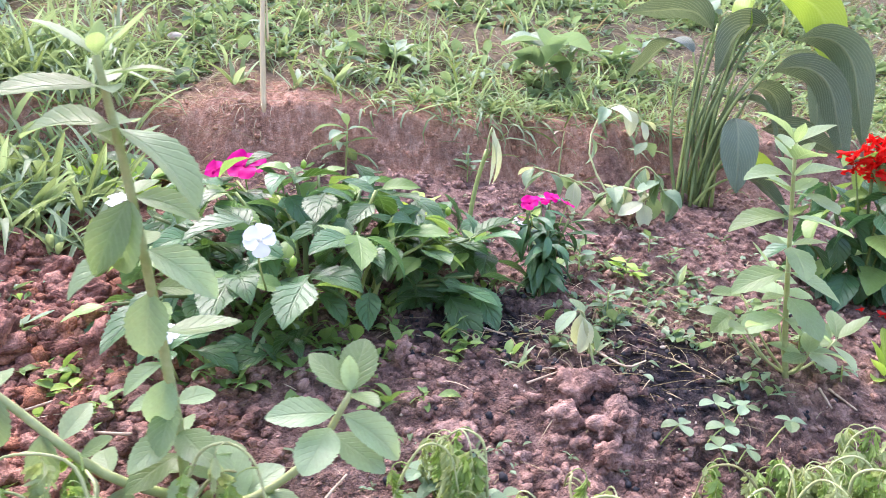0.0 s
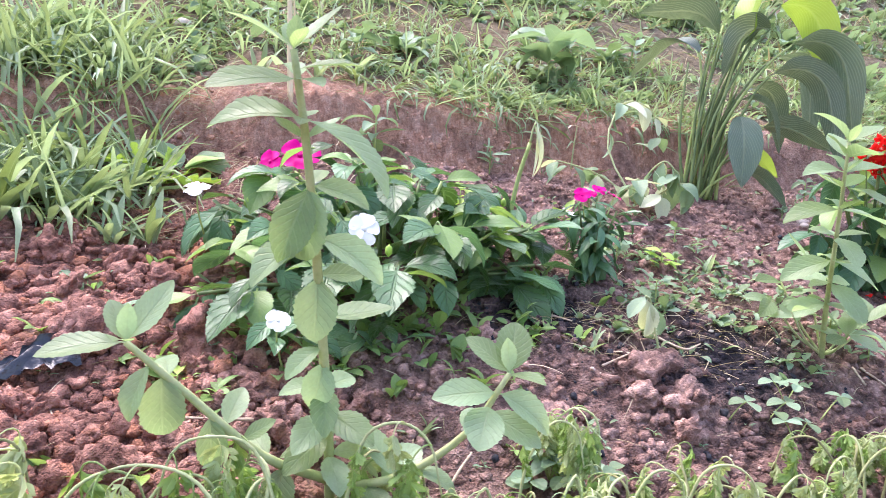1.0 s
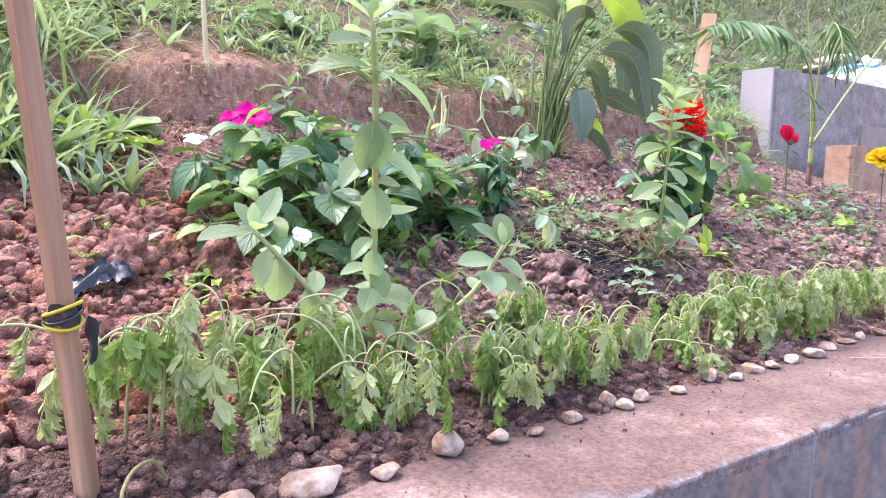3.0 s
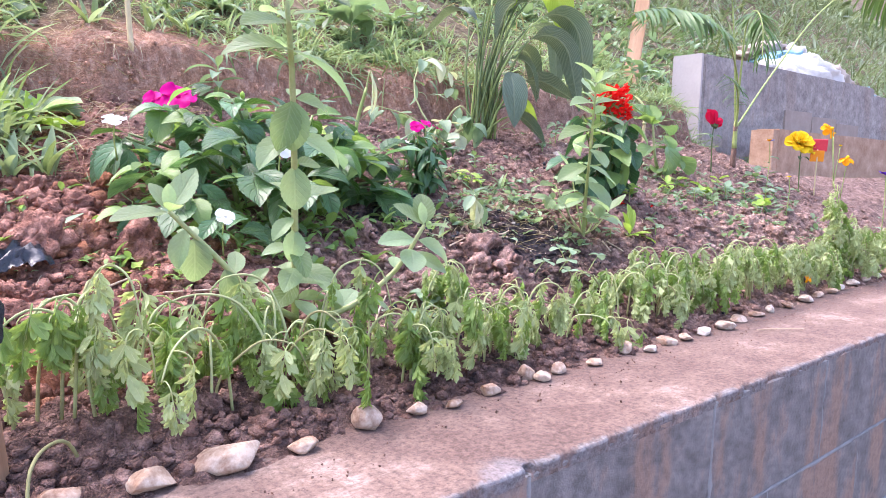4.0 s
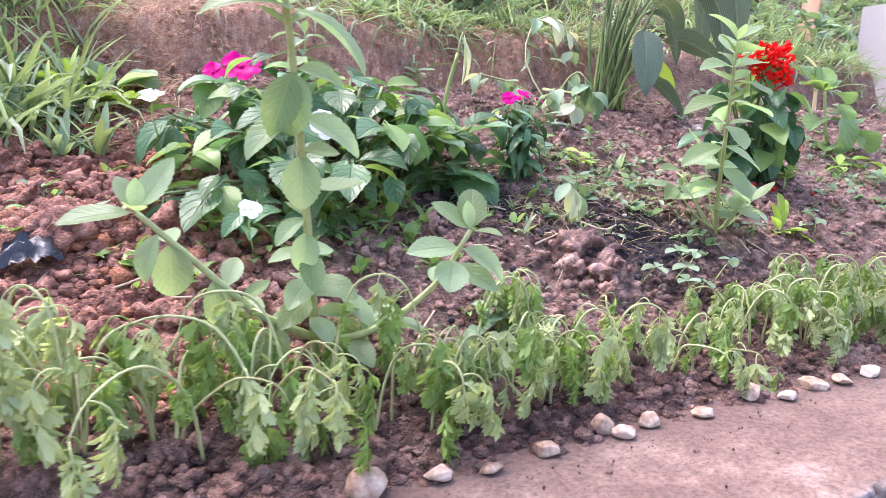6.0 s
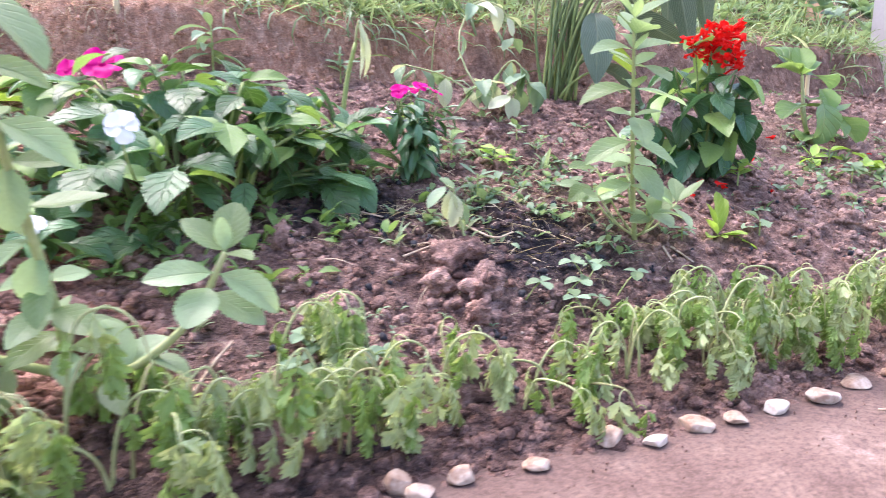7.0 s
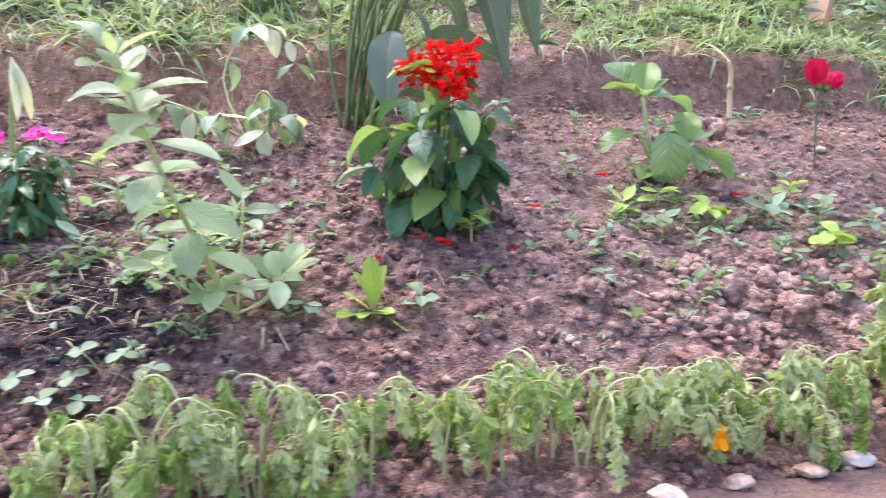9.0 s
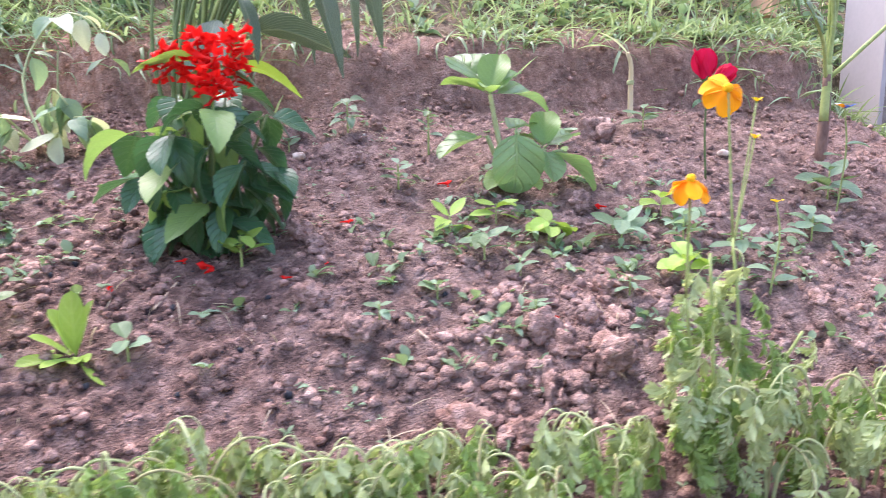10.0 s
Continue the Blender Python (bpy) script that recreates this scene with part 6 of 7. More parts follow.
tuft(-0.27, 1.3, 5, 0.11, "broad pale blue-green leaves among long grass", LEAF_UPRIGHT, SPOON, (20, 70), "broadleaf_weed", "weed")
tuft(-0.66, 1.7, 8, 0.2, "broad grey-green weed in the long grass", LEAF_WEED, LANCE, (25, 75), "broadleaf_weed", "weed")


def leafy(x, y, tall, pairs, size, label, material, shapes, lean=(0, 0), stem=STEM, seed=1, name="weed", droop=0):
    """A small upright weed: one stem with leaves in pairs."""
    pl = thing(name, x, y, ground_z(x, y) - 0.003, label, "weed")
    rng = random.Random(seed)
    run = [(0, 0, 0), (lean[0] * 0.4, lean[1] * 0.4, tall * 0.55), (lean[0], lean[1], tall)]
    stem_part(pl, run, 0.0012 + tall * 0.012, 0.001 + tall * 0.004, stem, 8, 6)
    pts = curve_points(run, 12)
    for j in range(pairs):
        p = pts[min(len(pts) - 1, int((0.3 + 0.7 * (j + 1) / pairs) * (len(pts) - 1)))]
        for s in (0, 180):
            leaf_part(pl, shapes, j + s, material, p, 90 * j + s + rng.uniform(-35, 35), rng.uniform(-10, 40) - droop, size * rng.uniform(0.75, 1.15), rng.uniform(-20, 20))
    return pl


WEED = "small green weed with oval leaves on the soil"
for k, (x, y, tall, pairs, size, label, mat, shapes) in enumerate((
        (0.165, 1.33, 0.13, 6, 0.095, "upright green weed at the foot of the cut bank", LEAF_WEED, LANCE), (0.467, 1.33, 0.07, 4, 0.05, WEED, LEAF_WEED, OVAL), (0.79, 1.676, 0.16, 5, 0.13, "large-leaved green weed on the bank", LEAF_WEED, SPOON),
        (1.38, 0.6, 0.035, 3, 0.025, WEED, LEAF_WEED, OVAL), (1.605, 0.84, 0.04, 3, 0.045, "bright green young weed on the soil", LEAF_LIME, OVAL), (1.373, 1.2, 0.07, 5, 0.04, WEED, LEAF_WEED, HEART),
        (1.531, 1.1, 0.1, 6, 0.03, "feathery green weed with small leaves", LEAF_WEED, OVAL), (1.19, 0.735, 0.05, 4, 0.045, "lime green young plant with smooth leaves", LEAF_LIME, OVAL), (1.858, 0.645, 0.05, 3, 0.045, WEED, LEAF_LIME, SPOON),
        (1.75, 0.62, 0.035, 3, 0.03, WEED, LEAF_WEED, OVAL), (1.605, 0.695, 0.03, 3, 0.03, WEED, LEAF_WEED, OVAL), (1.921, 0.858, 0.035, 2, 0.04, "lime green weed with rounded leaves", LEAF_LIME, SPOON),
        (0.323, 0.74, 0.05, 2, 0.025, WEED, LEAF_WEED, TREFOIL), (0.558, 0.733, 0.05, 3, 0.04, WEED, LEAF_WEED, OVAL), (0.764, 0.96, 0.04, 3, 0.03, WEED, LEAF_WEED, OVAL), (-0.335, 0.74, 0.03, 3, 0.045, WEED, LEAF_WEED, OVAL),
        (-0.39, 0.86, 0.025, 3, 0.035, WEED, LEAF_WEED, OVAL), (-0.24, 0.62, 0.02, 2, 0.035, WEED, LEAF_LIME, OVAL), (-0.27, 0.48, 0.02, 2, 0.04, WEED, LEAF_LIME, OVAL), (-0.2, 0.8, 0.03, 3, 0.03, WEED, LEAF_WEED, OVAL),
        (0.17, 0.42, 0.03, 3, 0.032, WEED, LEAF_WEED, TREFOIL), (0.3, 1.05, 0.06, 4, 0.04, "lime green young leaves behind the bush", LEAF_LIME, OVAL), (0.27, 1.0, 0.08, 4, 0.045, "lime green young leaves behind the bush", LEAF_LIME, OVAL),
        (0.52, 1.02, 0.05, 3, 0.04, WEED, LEAF_LIME, OVAL), (0.85, 0.62, 0.045, 3, 0.03, WEED, LEAF_WEED, OVAL), (0.9, 0.58, 0.035, 3, 0.025, WEED, LEAF_WEED, OVAL), (1.07, 0.56, 0.03, 2, 0.03, WEED, LEAF_WEED, SPOON),
        (1.6, 0.6, 0.03, 3, 0.025, WEED, LEAF_WEED, OVAL), (1.47, 0.66, 0.025, 2, 0.03, WEED, LEAF_WEED, SPOON), (2.3, 0.9, 0.06, 4, 0.06, WEED, LEAF_WEED, OVAL), (2.15, 0.75, 0.05, 4, 0.05, WEED, LEAF_WEED, OVAL),
        (1.25, 1.15, 0.04, 3, 0.03, WEED, LEAF_WEED, OVAL), (1.98, 0.7, 0.06, 4, 0.045, WEED, LEAF_WEED, OVAL), (2.05, 1.2, 0.05, 4, 0.05, WEED, LEAF_WEED, OVAL), (1.83, 1.15, 0.04, 3, 0.04, WEED, LEAF_WEED, OVAL), (1.56, 0.74, 0.05, 4, 0.045, WEED, LEAF_WEED, OVAL), (1.68, 0.78, 0.045, 3, 0.05, WEED, LEAF_LIME, SPOON), (1.8, 0.76, 0.05, 4, 0.05, WEED, LEAF_WEED, OVAL),
        (1.52, 0.82, 0.04, 3, 0.045, WEED, LEAF_LIME, OVAL), (1.9, 0.74, 0.06, 4, 0.05, WEED, LEAF_WEED, HEART), (1.45, 0.95, 0.05, 4, 0.035, WEED, LEAF_WEED, OVAL), (0.58, 0.9, 0.06, 4, 0.045, WEED, LEAF_WEED, OVAL), (0.66, 0.86, 0.05, 4, 0.04, WEED, LEAF_LIME, OVAL))):
    leafy(x, y, tall, pairs, size, label, mat, shapes, seed=200 + k)


HILL_WEED = "leafy green weed standing on the bank"
hill_rng = random.Random(61)
for k in range(26):
    x, y = hill_rng.uniform(-0.9, 3.4), 1.6 + 1.5 * hill_rng.random() ** 1.3
    leafy(x, y, hill_rng.uniform(0.06, 0.16), hill_rng.randrange(4, 7), hill_rng.uniform(0.05, 0.1), HILL_WEED, LEAF_WEED, (OVAL, LANCE, SPOON)[k % 3], (hill_rng.uniform(-0.03, 0.03), -0.02), STEM, 400 + k)


def trefoil_weed(x, y, n, seed):
    pl = thing("clover_weed", x, y, ground_z(x, y) - 0.002, "low weed with three-part green leaves on dark soil", "weed", "three-leaved weeds in the bed")
    rng = random.Random(seed)
    for k in range(n):
        a = 6.283 * k / n + rng.uniform(-0.4, 0.4)
        end = Vector((math.cos(a) * rng.uniform(0.015, 0.04), math.sin(a) * rng.uniform(0.012, 0.03), rng.uniform(0.022, 0.045)))
        stem_part(pl, [(0, 0, 0), end * 0.6 + Vector((0, 0, 0.004)), end], 0.0011, 0.0009, STEM, 5, 5)
        t = rng.uniform(0, 120)
        for s in range(3):
            leaf_part(pl, TREFOIL, s, LEAF_WEED, end, t + 120 * s, rng.uniform(-8, 18), rng.uniform(0.02, 0.028), rng.uniform(-10, 10))


for k, (x, y, n) in enumerate(((0.641, 0.504, 2), (0.575, 0.475, 1), (0.6, 0.44, 2), (0.67, 0.47, 1), (0.52, 0.49, 1), (0.24, 0.41, 4), (0.2, 0.43, 4), (0.33, 0.76, 2))):
    trefoil_weed(x, y, n, 300 + k)


def wilted_seedling():
    x, y = 0.457, 0.6
    pl = thing("wilted_seedling", x, y, ground_z(x, y) - 0.003, "limp seedling with fading yellow-green leaves", "plant")
    stem_part(pl, [(0.02, -0.01, 0), (0.006, 0, 0.06), (-0.006, 0, 0.105), (-0.02, -0.005, 0.115)], 0.0022, 0.0016, STEM_PALE, 12, 6)
    for p, az, el, s, k in (((-0.02, -0.005, 0.115), 200, -30, 0.05, 0), ((-0.006, 0, 0.105), -80, -72, 0.06, 1), ((0.0, 0, 0.1), 10, -55, 0.055, 3), ((-0.004, 0, 0.107), 110, 30, 0.04, 0), ((-0.012, 0, 0.11), -110, -80, 0.055, 1)):
        leaf_part(pl, OVAL, k, LEAF_SPENT if el < -60 else LEAF_WEED, p, az, el, s)


wilted_seedling()


def spent_spike():
    x, y = 0.395, 1.0
    g0 = ground_z(x, y)
    pl = thing("spent_stalk", x, y, g0 - 0.01, "cut green stalk with a hanging pale speckled bract", "plant")
    stem_part(pl, [(-0.02, 0, 0), (-0.008, -0.015, 0.12), (0.008, -0.03, 0.2)], 0.0055, 0.004, STEM, 8, 8)
    leaf_part(pl, STRAP, 1, LEAF_SPENT, (0.012, -0.035, 0.235), -30, -60, 0.11, 20)
    leaf_part(pl, STRAP, 2, LEAF_SPENT, (0.015, -0.04, 0.24), -60, -80, 0.11, -20)
    stem_part(pl, [(0.008, -0.03, 0.2), (0.01, -0.034, 0.225), (0.014, -0.038, 0.242)], 0.0025, 0.002, STEM_PALE, 6, 6, "bract_stalk")


spent_spike()


def pale_creeper():
    x, y = 0.8, 1.14
    pl = thing("creeping_plant", x, y, ground_z(x, y) - 0.003, "pale limp creeper with yellowish drooping leaves", "plant")
    rng = random.Random(77)
    for run in ([(0, 0, 0), (0.0, 0.0, 0.08), (0.03, -0.03, 0.13), (0.06, -0.05, 0.1)], [(0, 0, 0), (-0.06, 0.08, 0.16), (0.0, 0.12, 0.28), (0.07, 0.1, 0.27), (0.1, 0.09, 0.2)], [(0, 0, 0.02), (-0.12, 0.02, 0.09), (-0.2, 0.08, 0.12)],
                [(0, 0, 0), (0.05, -0.04, 0.07), (0.1, -0.05, 0.08)], [(0, 0, 0), (-0.05, -0.05, 0.08), (-0.08, -0.06, 0.06)]):
        stem_part(pl, run, 0.0028, 0.0016, STEM_PALE, 14, 6)
        for p in curve_points(run, 12)[4::2]:
            for _ in range(2):
                leaf_part(pl, OVAL + HEART, rng.randrange(7), LEAF_SPENT if rng.random() < 0.35 else LEAF_WEED, p, rng.uniform(0, 360), rng.uniform(-75, -5), rng.uniform(0.045, 0.08), rng.uniform(-25, 25))


pale_creeper()


def drying_stalk():
    x, y = 2.06, 1.3
    pl = thing("dry_stalk", x, y, ground_z(x, y) - 0.01, "pale thick cut stalk ending in a drying whitish leaf", "weed")
    stem_part(pl, [(0.006, 0, 0), (0.004, 0, 0.07), (0.002, -0.002, 0.13), (-0.01, -0.006, 0.16)], 0.0075, 0.005, CANE, 12, 8)
    stem_part(pl, [(0.002, -0.002, 0.085), (0.002, -0.002, 0.095)], 0.0088, 0.0088, STEM_PALE, 3, 8, "joint")
    leaf_part(pl, STRAP, 0, LEAF_SPENT, (-0.008, -0.005, 0.155), 165, 50, 0.09, 10)


drying_stalk()
leafy(0.74, 1.4, 0.12, 1, 0.04, "short broken brown stalk at the bank", LEAF_DRY, LANCE, (0.01, 0), STEM_PALE, 92, "dry_stalk", 30)


# ---- pansies and the small flowers at the far end ----


def small_flower(x, y, z, label, mats, size):
    g0 = ground_z(x, y)
    pl = thing("small_flower", x, y, g0, label, "flower")
    rng = random.Random(int(x * 31))
    stem_part(pl, [(0, 0, -0.005), (0.01, 0, (z - g0) * 0.6), (0, 0, z - g0)], 0.0018, 0.0014, STEM, 8, 6)
    for k, m in enumerate(mats):
        add("petal", PETAL[k % 3], m, pl, leaf_at((0, 0, z - g0), k * 360 / len(mats) - 30, 30, size * 0.55))
    for k in range(6):
        leaf_part(pl, OVAL, k, LEAF_WEED, (0.004, 0, (z - g0) * (0.12 + 0.11 * k)), 137 * k, 15, 0.045)


small_flower(2.267, 0.836, 0.462, "small pansy with cream, orange and blue petals", (BLUE, ORANGE, WHITE, ORANGE, BLUE), 0.036)
small_flower(2.0, 0.32, 0.335, "small violet pansy beside the wall", (PURPLE, PURPLE, PURPLE, PURPLE, PURPLE), 0.05)
small_flower(1.98, 0.62, 0.32, "small closed yellow flower on a thin stem", (YELLOW, YELLOW, YELLOW), 0.02)


def card_marker():
    x, y = 2.53, 0.755
    g0 = ground_z(x, y)
    pl = thing("plant_marker", x, y, g0, "small red and orange card marker on a stick", "marker")
    stem_part(pl, [(0, 0, -0.01), (0, 0, 0.2)], 0.003, 0.003, CANE, 4, 6, "stick")
    for k, (z, m, w) in enumerate(((0.41, SPOT_ORANGE, 0.055), (0.455, SPOT_RED, 0.06))):
        bm = bmesh.new()
        bmesh.ops.create_cube(bm, size=1.0, matrix=Matrix.Diagonal((w, 0.006, w * 0.85, 1)))
        bmesh.ops.bevel(bm, geom=bm.edges[:], offset=0.002, segments=1, affect="EDGES")
        me = bpy.data.meshes.new("card")
        bm.to_mesh(me)
        bm.free()
        add("card", me, m, pl, pose(0.004 * k, -0.006 * k, z - g0, 8, 0, -50), "orange card" if k == 0 else "red card")


card_marker()


def fallen(name, label, category, x, y, mesh, material, az, el, size, group="", rest=0.004):
    ob = add(name, mesh, material, None, leaf_at((x, y, ground_z(x, y) + rest), az, el, size))
    return tagged(ob, label, category, group)


for k, (x, y) in enumerate(((1.093, 0.754), (1.14, 0.714), (1.15, 0.725), (1.263, 0.703), (1.62, 0.604), (1.526, 0.97), (1.311, 0.747), (1.825, 0.88), (1.2, 0.83), (1.02, 0.7), (1.34, 0.86))):
    fallen("fallen_petal", "fallen scarlet floret lying on the soil", "petal", x, y, FLORET, SCARLET, 70 * k, 8, 0.015 + 0.004 * (k % 3), "fallen red petals", 0.007)


def fallen_orange():
    x, y = 1.394, 0.292
    pl = thing("fallen_flower", x, y, ground_z(x, y) + 0.035, "small orange flower hanging among wilted leaves", "flower")
    flower(pl, Vector((0, 0, 0.01)), -100, 10, 0.035, ORANGE, 6, RAY, ORANGE, random.Random(3), 20)


fallen_orange()


def twig(points, r, label, material=STRAW):
    pts = [(x, y, ground_z(x, y) + r + lift if y > 0.2 else 0.003 + r + lift) for x, y, lift in points]
    ob = add("twig", tube("twig", pts, r, r * 0.6, 8, 6), material)
    tagged(ob, label, "twig")


twig(((0.863, 0.165, 0), (0.905, 0.137, 0.002), (0.955, 0.11, 0)), 0.0016, "thin straw-coloured stick on the wall top")
for pts in (((0.84, 0.56, 0.004), (0.838, 0.53, 0.006)), ((0.858, 0.56, 0.004), (0.875, 0.52, 0.006)), ((1.43, 0.59, 0.004), (1.44, 0.56, 0.01)), ((0.3, 0.72, 0.006), (0.36, 0.68, 0.006)), ((0.36, 0.58, 0.006), (0.42, 0.6, 0.01)),
            ((0.5, 0.66, 0.006), (0.53, 0.61, 0.012), (0.57, 0.62, 0.006)), ((-0.3, 0.6, 0.01), (-0.2, 0.62, 0.012)), ((0.02, 0.36, 0.01), (0.06, 0.4, 0.03), (0.09, 0.42, 0.05)), ((1.1, 0.72, 0.004), (1.08, 0.66, 0.006)),
            ((1.42, 0.78, 0.006), (1.44, 0.72, 0.012)), ((-0.42, 0.62, 0.008), (-0.41, 0.58, 0.01)), ((-0.15, 0.52, 0.02), (-0.23, 0.54, 0.02))):
    twig(pts, 0.0022, "short dry brown twig lying on the soil")

limp = add("limp_stalk", tube("limp_stalk", [(-0.395, 0.255, 0.0), (-0.415, 0.24, 0.049), (-0.438, 0.217, 0.058), (-0.455, 0.19, 0.049), (-0.461, 0.172, 0.02), (-0.463, 0.166, 0.0)], 0.002, 0.0016, 20, 7), STEM_WILT)
tagged(limp, "pale limp stalk bent over onto the wall edge", "stalk")

# ---- stakes, plastic strip and the stone bits ----


def beam(name, material, foot, top, w, d, parent=None, turn=0.0):
    bm = bmesh.new()
    foot, top = Vector(foot), Vector(top)
    length = (top - foot).length
    bmesh.ops.create_cube(bm, size=1.0)
    bmesh.ops.subdivide_edges(bm, edges=[e for e in bm.edges if abs(e.verts[0].co.z - e.verts[1].co.z) > 0.5], cuts=10)
    for v in bm.verts:
        v.co = Vector((v.co.x * w, v.co.y * d, (v.co.z + 0.5) * length))
        v.co += Vector((noise.noise(v.co * 14), noise.noise(v.co * 14 + Vector((7, 0, 0))), 0)) * 0.0018
    bmesh.ops.bevel(bm, geom=[e for e in bm.edges if e.is_manifold and e.calc_face_angle() > 1], offset=0.0012, segments=1, affect="EDGES")
    me = bpy.data.meshes.new(name)
    bm.to_mesh(me)
    bm.free()
    q = (top - foot).to_track_quat("Z", "Y").to_matrix().to_4x4()
    return add(name, me, material, parent, Matrix.Translation(foot) @ q @ pose(0, 0, 0, 0, 0, turn))


def tied_stake():
    fx, fy = -0.47, 0.258
    pl = thing("wooden_stake", fx, fy, -0.02, "rough sawn wooden stake tied with black plastic and yellow wire", "stake")
    beam("post", TIMBER, (0, 0, 0), (-0.052, 0.004, 0.56), 0.0135, 0.02, pl, 38)
    at = Vector((-0.0205, 0.0015, 0.222))
    for k in range(3):
        ring = [at + Vector((0.0158 * math.cos(a), 0.0158 * math.sin(a), 0.006 * math.sin(a + k) + (k - 1) * 0.006)) for a in (i * 6.283 / 16 for i in range(17))]
        add("wire", tube("wire", ring, 0.0018, 0.0018, 16, 6), BLACK_FILM if k == 1 else YELLOW_WIRE, pl)
    rows, v, f = 14, [], []
    for i in range(rows):
        a = -2.6 + 4.2 * i / (rows - 1)
        for j in range(5):
            r = 0.015 + 0.0014 * math.sin(i * 2.1 + j)
            v.append(at + Vector((r * math.cos(a), r * math.sin(a), (j - 2) * 0.0052 + 0.003 * math.sin(i * 0.9))))
    for i in range(rows - 1):
        for j in range(4):
            q = i * 5 + j
            f.append((q, q + 1, q + 6, q + 5))
    add("plastic_wrap", quick_mesh("plastic_wrap", v, f), BLACK_FILM, pl)
    add("plastic_tail", leaf_mesh("plastic_tail", 0.3, 0.7, 0.4, 0.6, 0.7, 0.02, wave=0.5, rows=10, seed=5), BLACK_FILM, pl, leaf_at(at + Vector((0.022, 0.01, -0.005)), 60, -70, 0.05))


tied_stake()


def plastic_scrap():
    n, v, f = 16, [], []
    for i in range(n):
        for j in range(9):
            x, y = i / (n - 1), j / 8
            z = 0.018 * math.sin(3.1 * x) + 0.02 * noise.noise(Vector((x * 4, y * 3, 1))) + 0.012 * noise.noise(Vector((x * 11, y * 7, 4)))
            w = 0.35 + 0.65 * x
            v.append((0.1 * x, (y - 0.5) * 0.065 * w + 0.03 * x, z + 0.01))
    for i in range(n - 1):
        for j in range(8):
            a = i * 9 + j
            f.append((a, a + 9, a + 10, a + 1))
    x, y = -0.45, 0.63
    ob = add("plastic_scrap", quick_mesh("plastic_scrap", v, f), BLACK_FILM, None, pose(x, y, ground_z(x, y) + 0.012, 30, -8, 12))
    tagged(ob, "crumpled shiny scrap of black plastic film on clods", "plastic scrap")


plastic_scrap()


def bamboo():
    x, y = -0.03, 1.41
    z = ground_z(x, y)
    pl = thing("cane_stick", x, y, z - 0.02, "thin split dry cane stuck upright in the bank", "stick")
    stem_part(pl, [(0, 0, 0), (-0.006, 0.004, 0.14), (-0.01, 0.008, 0.29)], 0.0075, 0.006, CANE, 10, 7)
    stem_part(pl, [(0.006, 0.003, 0.17), (-0.002, 0.01, 0.29)], 0.003, 0.002, CANE, 5, 5, "splinter")


bamboo()
ob = beam("wooden_stake", TIMBER_FRESH, (2.868, 1.972, 0.810), (2.996, 1.998, 1.327), 0.078, 0.05, None, 20)
tagged(ob, "weathered tan wooden stake leaning on the bank", "stake")
for x, y, s in ((1.271, 1.1, 0.016), (1.235, 1.06, 0.012), (2.194, 1.1, 0.014), (0.62, 0.655, 0.005), (-0.3, 1.91, 0.026), (1.66, 0.76, 0.008)):
    v, f = lump_arrays(0.35, int(x * 50) % 17, 2)
    ob = add("pebble", quick_mesh("pebble", v * np.array([s, s * 0.8, s * 0.6], np.float32), f), PEBBLE_WHITE, None, pose(x, y, ground_z(x, y) + s * 0.4, 0, 0, x * 500))
    tagged(ob, "small chalky white stone lying on the soil", "stone")


# ---- the block wall, ledge and sacks up the slope ----


def box_part(name, a, b, z0, z1, thick, material, parent=None, label="", cuts=14):
    """An upright slab from a to b (plan), of that thickness to the left of the line, with rounded, slightly uneven edges."""
    a, b = Vector((*a, 0)), Vector((*b, 0))
    length = (b - a).length
    bm = bmesh.new()
    bmesh.ops.create_cube(bm, size=1.0)
    bmesh.ops.bevel(bm, geom=bm.edges[:], offset=0.012, segments=2, affect="EDGES")
    bmesh.ops.subdivide_edges(bm, edges=[e for e in bm.edges if abs(e.verts[0].co.x - e.verts[1].co.x) > 0.5], cuts=cuts)
    for v in bm.verts:
        v.co = Vector((v.co.x * length, (v.co.y + 0.5) * thick, (v.co.z + 0.5) * (z1 - z0) + z0)) + Vector((length / 2, 0, 0))
        v.co += Vector((0, noise.noise(v.co * 3), noise.noise(v.co * 3 + Vector((4, 0, 0))))) * 0.006
    me = bpy.data.meshes.new(name)
    bm.to_mesh(me)
    bm.free()
    me.polygons.foreach_set("use_smooth", [False] * len(me.polygons))
    ang = math.degrees(math.atan2(b.y - a.y, b.x - a.x))
    ob = add(name, me, material, parent, pose(a.x, a.y, 0, 0, 0, ang), label)
    return ob


back = thing("wall_back", 0, 0, 0, "unfinished low wall with smooth grey plaster and bare block courses", "wall")
tagged(back, kind="structure")
box_part("plaster", (3.089, 1.638), (5.411, 1.547), 0.2, 1.001, 0.182, PLASTER, back, "smooth grey cement render")
box_part("end_face", (3.072, 1.636), (3.0885, 1.6353), 0.2, 1.0, 0.186, PLASTER_LIT, back, "cement end of the wall, coloured paler as its lit face", cuts=2)
box_part("plaster", (5.422, 1.593), (8.141, 1.411), 0.2, 0.958, 0.182, PLASTER, back, "smooth grey cement render")
for k in range(3):
    a = 4.046 + 0.373 * k
    box_part("block", (a, 1.627 - (a - 3.072) * 0.039), (a + 0.364, 1.627 - (a + 0.364 - 3.072) * 0.039), 0.58, (0.749, 0.728, 0.7)[k], 0.03, BARE, back, "bare block showing through the render", cuts=2)
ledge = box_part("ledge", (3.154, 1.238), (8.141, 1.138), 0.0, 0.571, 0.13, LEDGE)
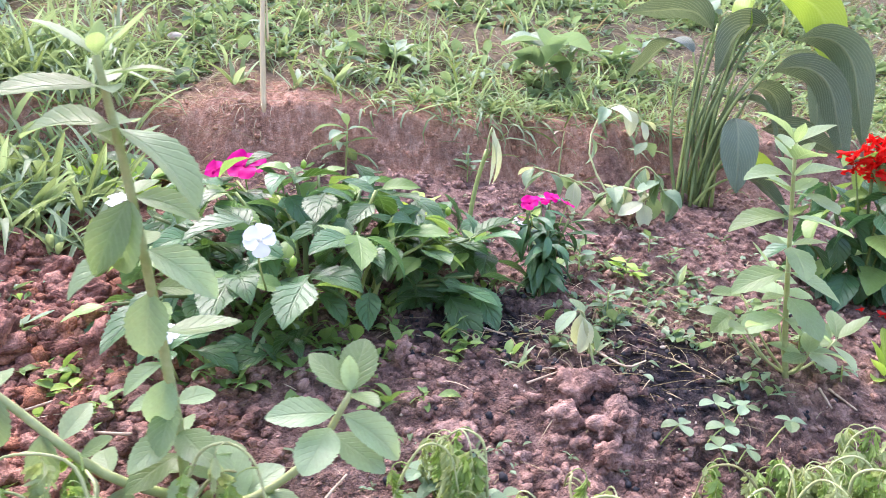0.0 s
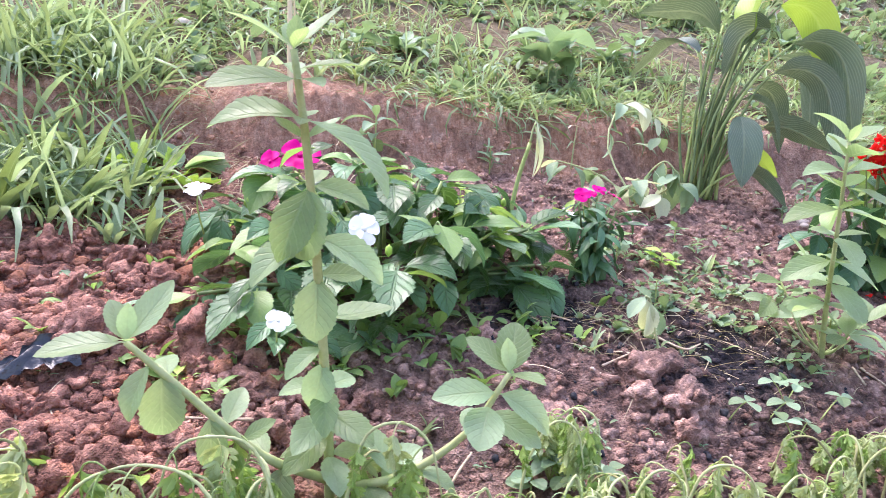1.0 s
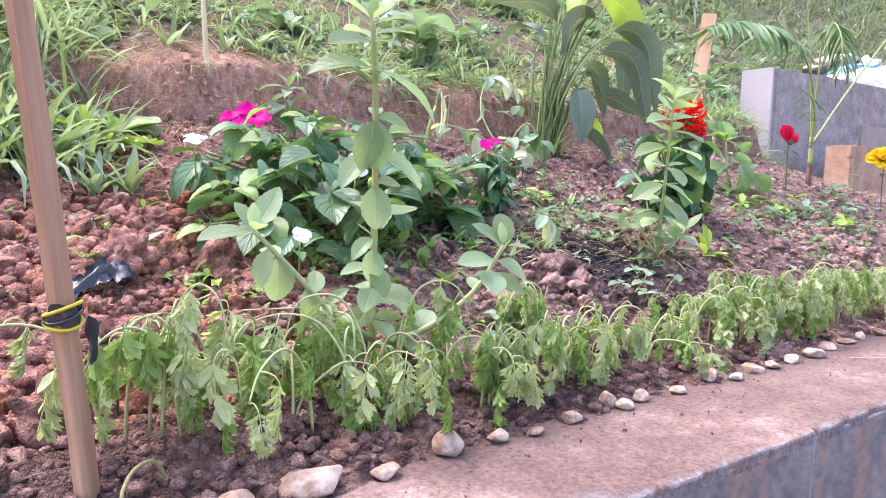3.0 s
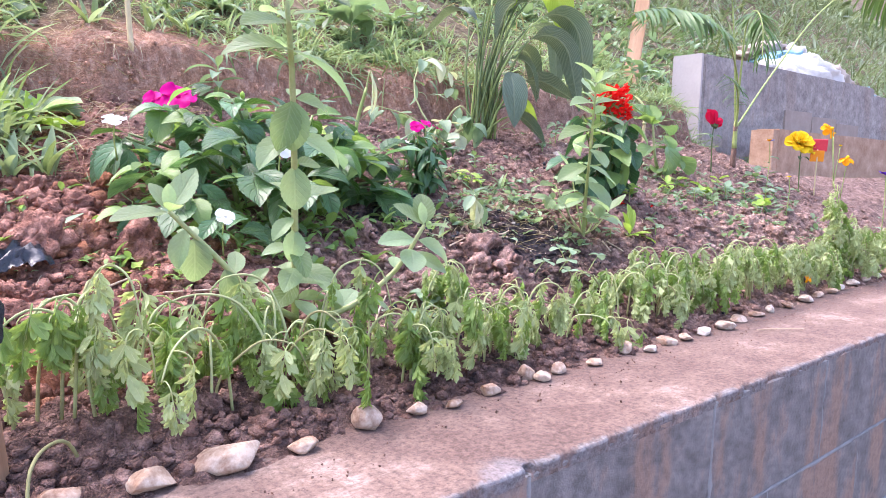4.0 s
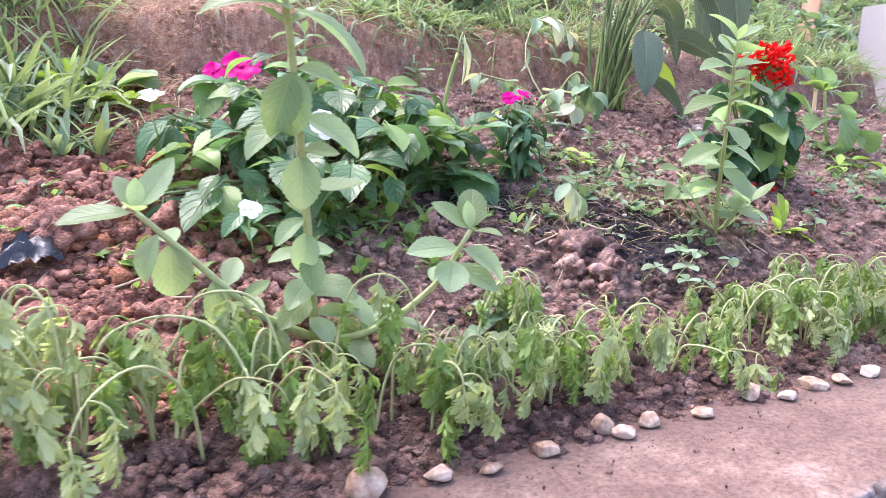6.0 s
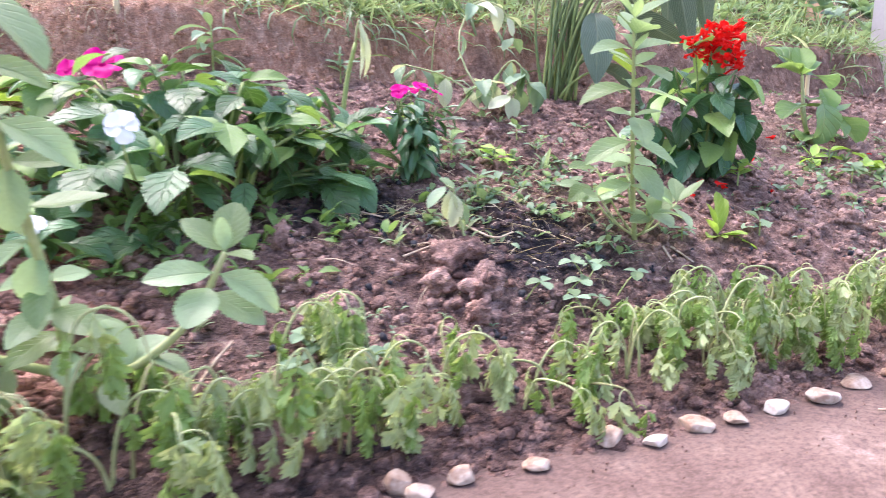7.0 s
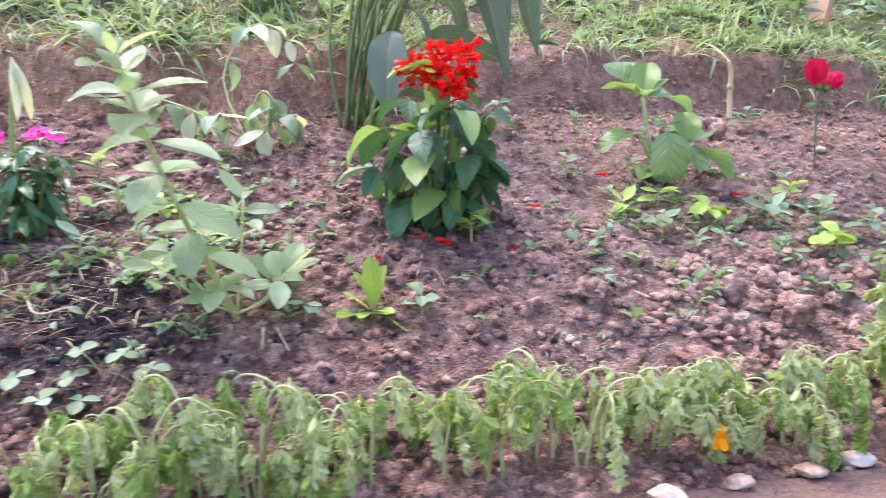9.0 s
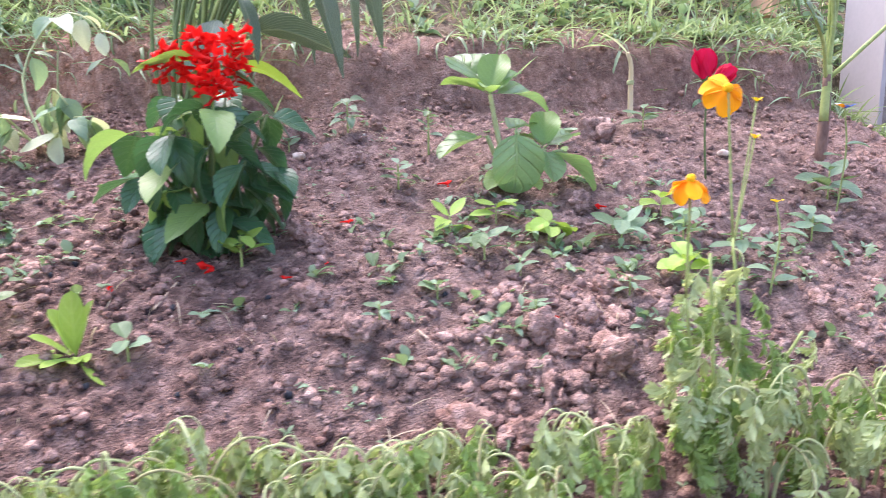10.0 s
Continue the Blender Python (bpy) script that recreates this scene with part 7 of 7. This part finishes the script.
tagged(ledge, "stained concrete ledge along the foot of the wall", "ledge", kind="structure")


def sack(x, y, z, sx, sy, sz, material, label, seed, turn=0):
    bm = bmesh.new()
    bmesh.ops.create_icosphere(bm, subdivisions=4, radius=1.0)
    off = Vector((seed * 5.1, 0, seed))
    for v in bm.verts:
        p = v.co.copy()
        q = Vector((math.copysign(abs(p.x) ** 0.7, p.x), math.copysign(abs(p.y) ** 0.75, p.y), math.copysign(abs(p.z) ** 0.85, p.z)))
        fold = 0.3 * noise.noise(p * 1.3 + off) + 0.55 * (0.22 - abs(noise.noise(p * 1.7 + off))) + 0.3 * (0.2 - abs(noise.noise(Vector((p.x * 3.2, p.y * 5, p.z * 4)) + off))) + 0.06 * noise.noise(p * 5 + off)
        v.co = q * (1 + fold)
        v.co = Vector((v.co.x * sx, v.co.y * sy, v.co.z * sz))
    me = bpy.data.meshes.new("sack")
    bm.to_mesh(me)
    bm.free()
    me.polygons.foreach_set("use_smooth", [True] * len(me.polygons))
    ob = add("sack", me, material, None, pose(x, y, z, 0, 10 * math.sin(seed), turn))
    tagged(ob, label, "sack", "sacks behind the wall")


SACK_LABEL = "crumpled white woven sack heaped behind the wall"
for k, (x, y, z, sx, sy, sz, m, t) in enumerate(((5.45, 2.2, 1.1, 0.3, 0.2, 0.17, SACK, -25), (5.85, 2.25, 1.17, 0.28, 0.22, 0.18, SACK, -12), (6.2, 2.3, 1.14, 0.24, 0.22, 0.2, SACK_TAN, 20),
                                                  (6.0, 2.6, 1.38, 0.26, 0.2, 0.08, SACK_BLUE, -20), (6.15, 2.85, 1.5, 0.36, 0.2, 0.1, SACK_TAN, 15), (6.85, 2.25, 1.08, 0.2, 0.18, 0.12, SACK_BLUE, 10), (6.55, 2.35, 1.12, 0.24, 0.2, 0.13, SACK_TAN, -25),
                                                  (6.75, 2.8, 1.5, 0.15, 0.12, 0.1, SACK, 40), (7.0, 2.3, 1.07, 0.24, 0.2, 0.1, SACK_TAN, 0), (6.3, 2.6, 1.4, 0.12, 0.1, 0.17, SACK, 60))):
    sack(0.91 * x - 0.049, 0.91 * y - 0.045, 0.91 * z + 0.03, 0.91 * sx, 0.91 * sy, 0.91 * sz, m, "crumpled pale blue sack heaped behind the wall" if m is SACK_BLUE else SACK_LABEL, k + 1, t)

# ---- the young palm ----
LEAFLET = [leaf_mesh("leaflet", 0.095, 0.6, 0.55, b, 0.3, 0.0, rows=8, cols=2, seed=k) for k, b in enumerate((0.25, 0.5, 0.8))]


def palm():
    bx, by = 2.405, 1.06
    bz = ground_z(bx, by) - 0.01
    pl = thing("palm", bx, by, bz, "young palm with arching feathery fronds on green stems", "palm")
    rng = random.Random(55)
    stem_part(pl, [(0, 0, 0), (0.004, 0, 0.1), (0.002, 0, 0.54 - bz)], 0.013, 0.009, TIMBER_DARK, 8, 9, "trunk")
    stem_part(pl, [(0.003, 0, 0.44 - bz), (0.003, 0, 0.5 - bz), (0.002, 0, 0.56 - bz)], 0.0115, 0.0085, STEM, 6, 9, "sheath")

    def at(x, z, y=1.06):
        return (x - bx, y - by, z - bz)

    for run, start, size, n, hang in (([at(2.407, 0.53), at(2.4, 0.72), at(2.28, 0.9), at(2.05, 0.96), at(1.8, 0.95), at(1.6, 0.9)], 0.42, 0.19, 44, -35),
                                      ([at(2.407, 0.53), at(2.42, 0.8), at(2.4, 0.97, 1.04), at(2.33, 1.01, 0.97), at(2.26, 0.93, 0.9), at(2.2, 0.78, 0.86)], 0.5, 0.17, 22, -45),
                                      ([at(2.41, 0.53), at(2.75, 0.8, 1.08), at(3.25, 1.16, 1.1), at(3.8, 1.4, 1.12), at(4.3, 1.46, 1.12), at(4.7, 1.36, 1.12)], 0.66, 0.26, 24, -75),
                                      ([at(2.405, 0.54), at(2.42, 0.9, 1.1), at(2.38, 1.25, 1.14), at(2.2, 1.5, 1.18)], 0.55, 0.2, 20, -20),
                                      ([at(2.405, 0.53), at(2.36, 0.62, 1.03), at(2.27, 0.7, 1.0), at(2.13, 0.73, 0.98)], 0.35, 0.09, 16, -40)):
        rib = stem_part(pl, run, 0.005, 0.0018, STEM, 30, 7, "frond")
        pts = curve_points(run, 60)
        m = len(pts)
        for k in range(n):
            t = start + (1 - start) * k / (n - 1)
            i = min(m - 2, int(t * (m - 1)))
            p, d = pts[i], (pts[i + 1] - pts[i]).normalized()
            az = math.degrees(math.atan2(d.y, d.x))
            for s in (-1, 1):
                el = hang * 0.6 + math.degrees(math.asin(max(-1, min(1, d.z)))) * 0.4 + rng.uniform(-10, 10)
                grow = math.sin(math.pi * (0.2 + 0.75 * (k / (n - 1)))) ** 0.5
                add("leaflet", LEAFLET[k % 3], LEAF_PALM, rib, leaf_at(p, az + s * rng.uniform(42, 58), el, size * grow * rng.uniform(0.85, 1.1), rng.uniform(-20, 20)))


palm()

# ---- the larger clods, one by one ----
build_clods(280)
for k, (x, y, r) in enumerate(((0.42, 0.565, 0.03), (0.395, 0.525, 0.022), (0.47, 0.57, 0.02), (-0.3, 0.5, 0.03), (-0.24, 0.46, 0.022), (-0.16, 0.44, 0.02), (-0.38, 0.7, 0.026), (0.24, 0.5, 0.018), (1.68, 0.52, 0.026), (1.62, 0.5, 0.02), (1.6, 0.58, 0.022), (1.35, 0.58, 0.02), (1.29, 0.66, 0.022))):
    v, f = lump_arrays(0.55, k + 140, 4)
    add("clod", quick_mesh("clod", v * r, f), CLOD, ground, pose(x, y, ground_z(x, y) + r * 0.35, 20 * k, 0, 47 * k))
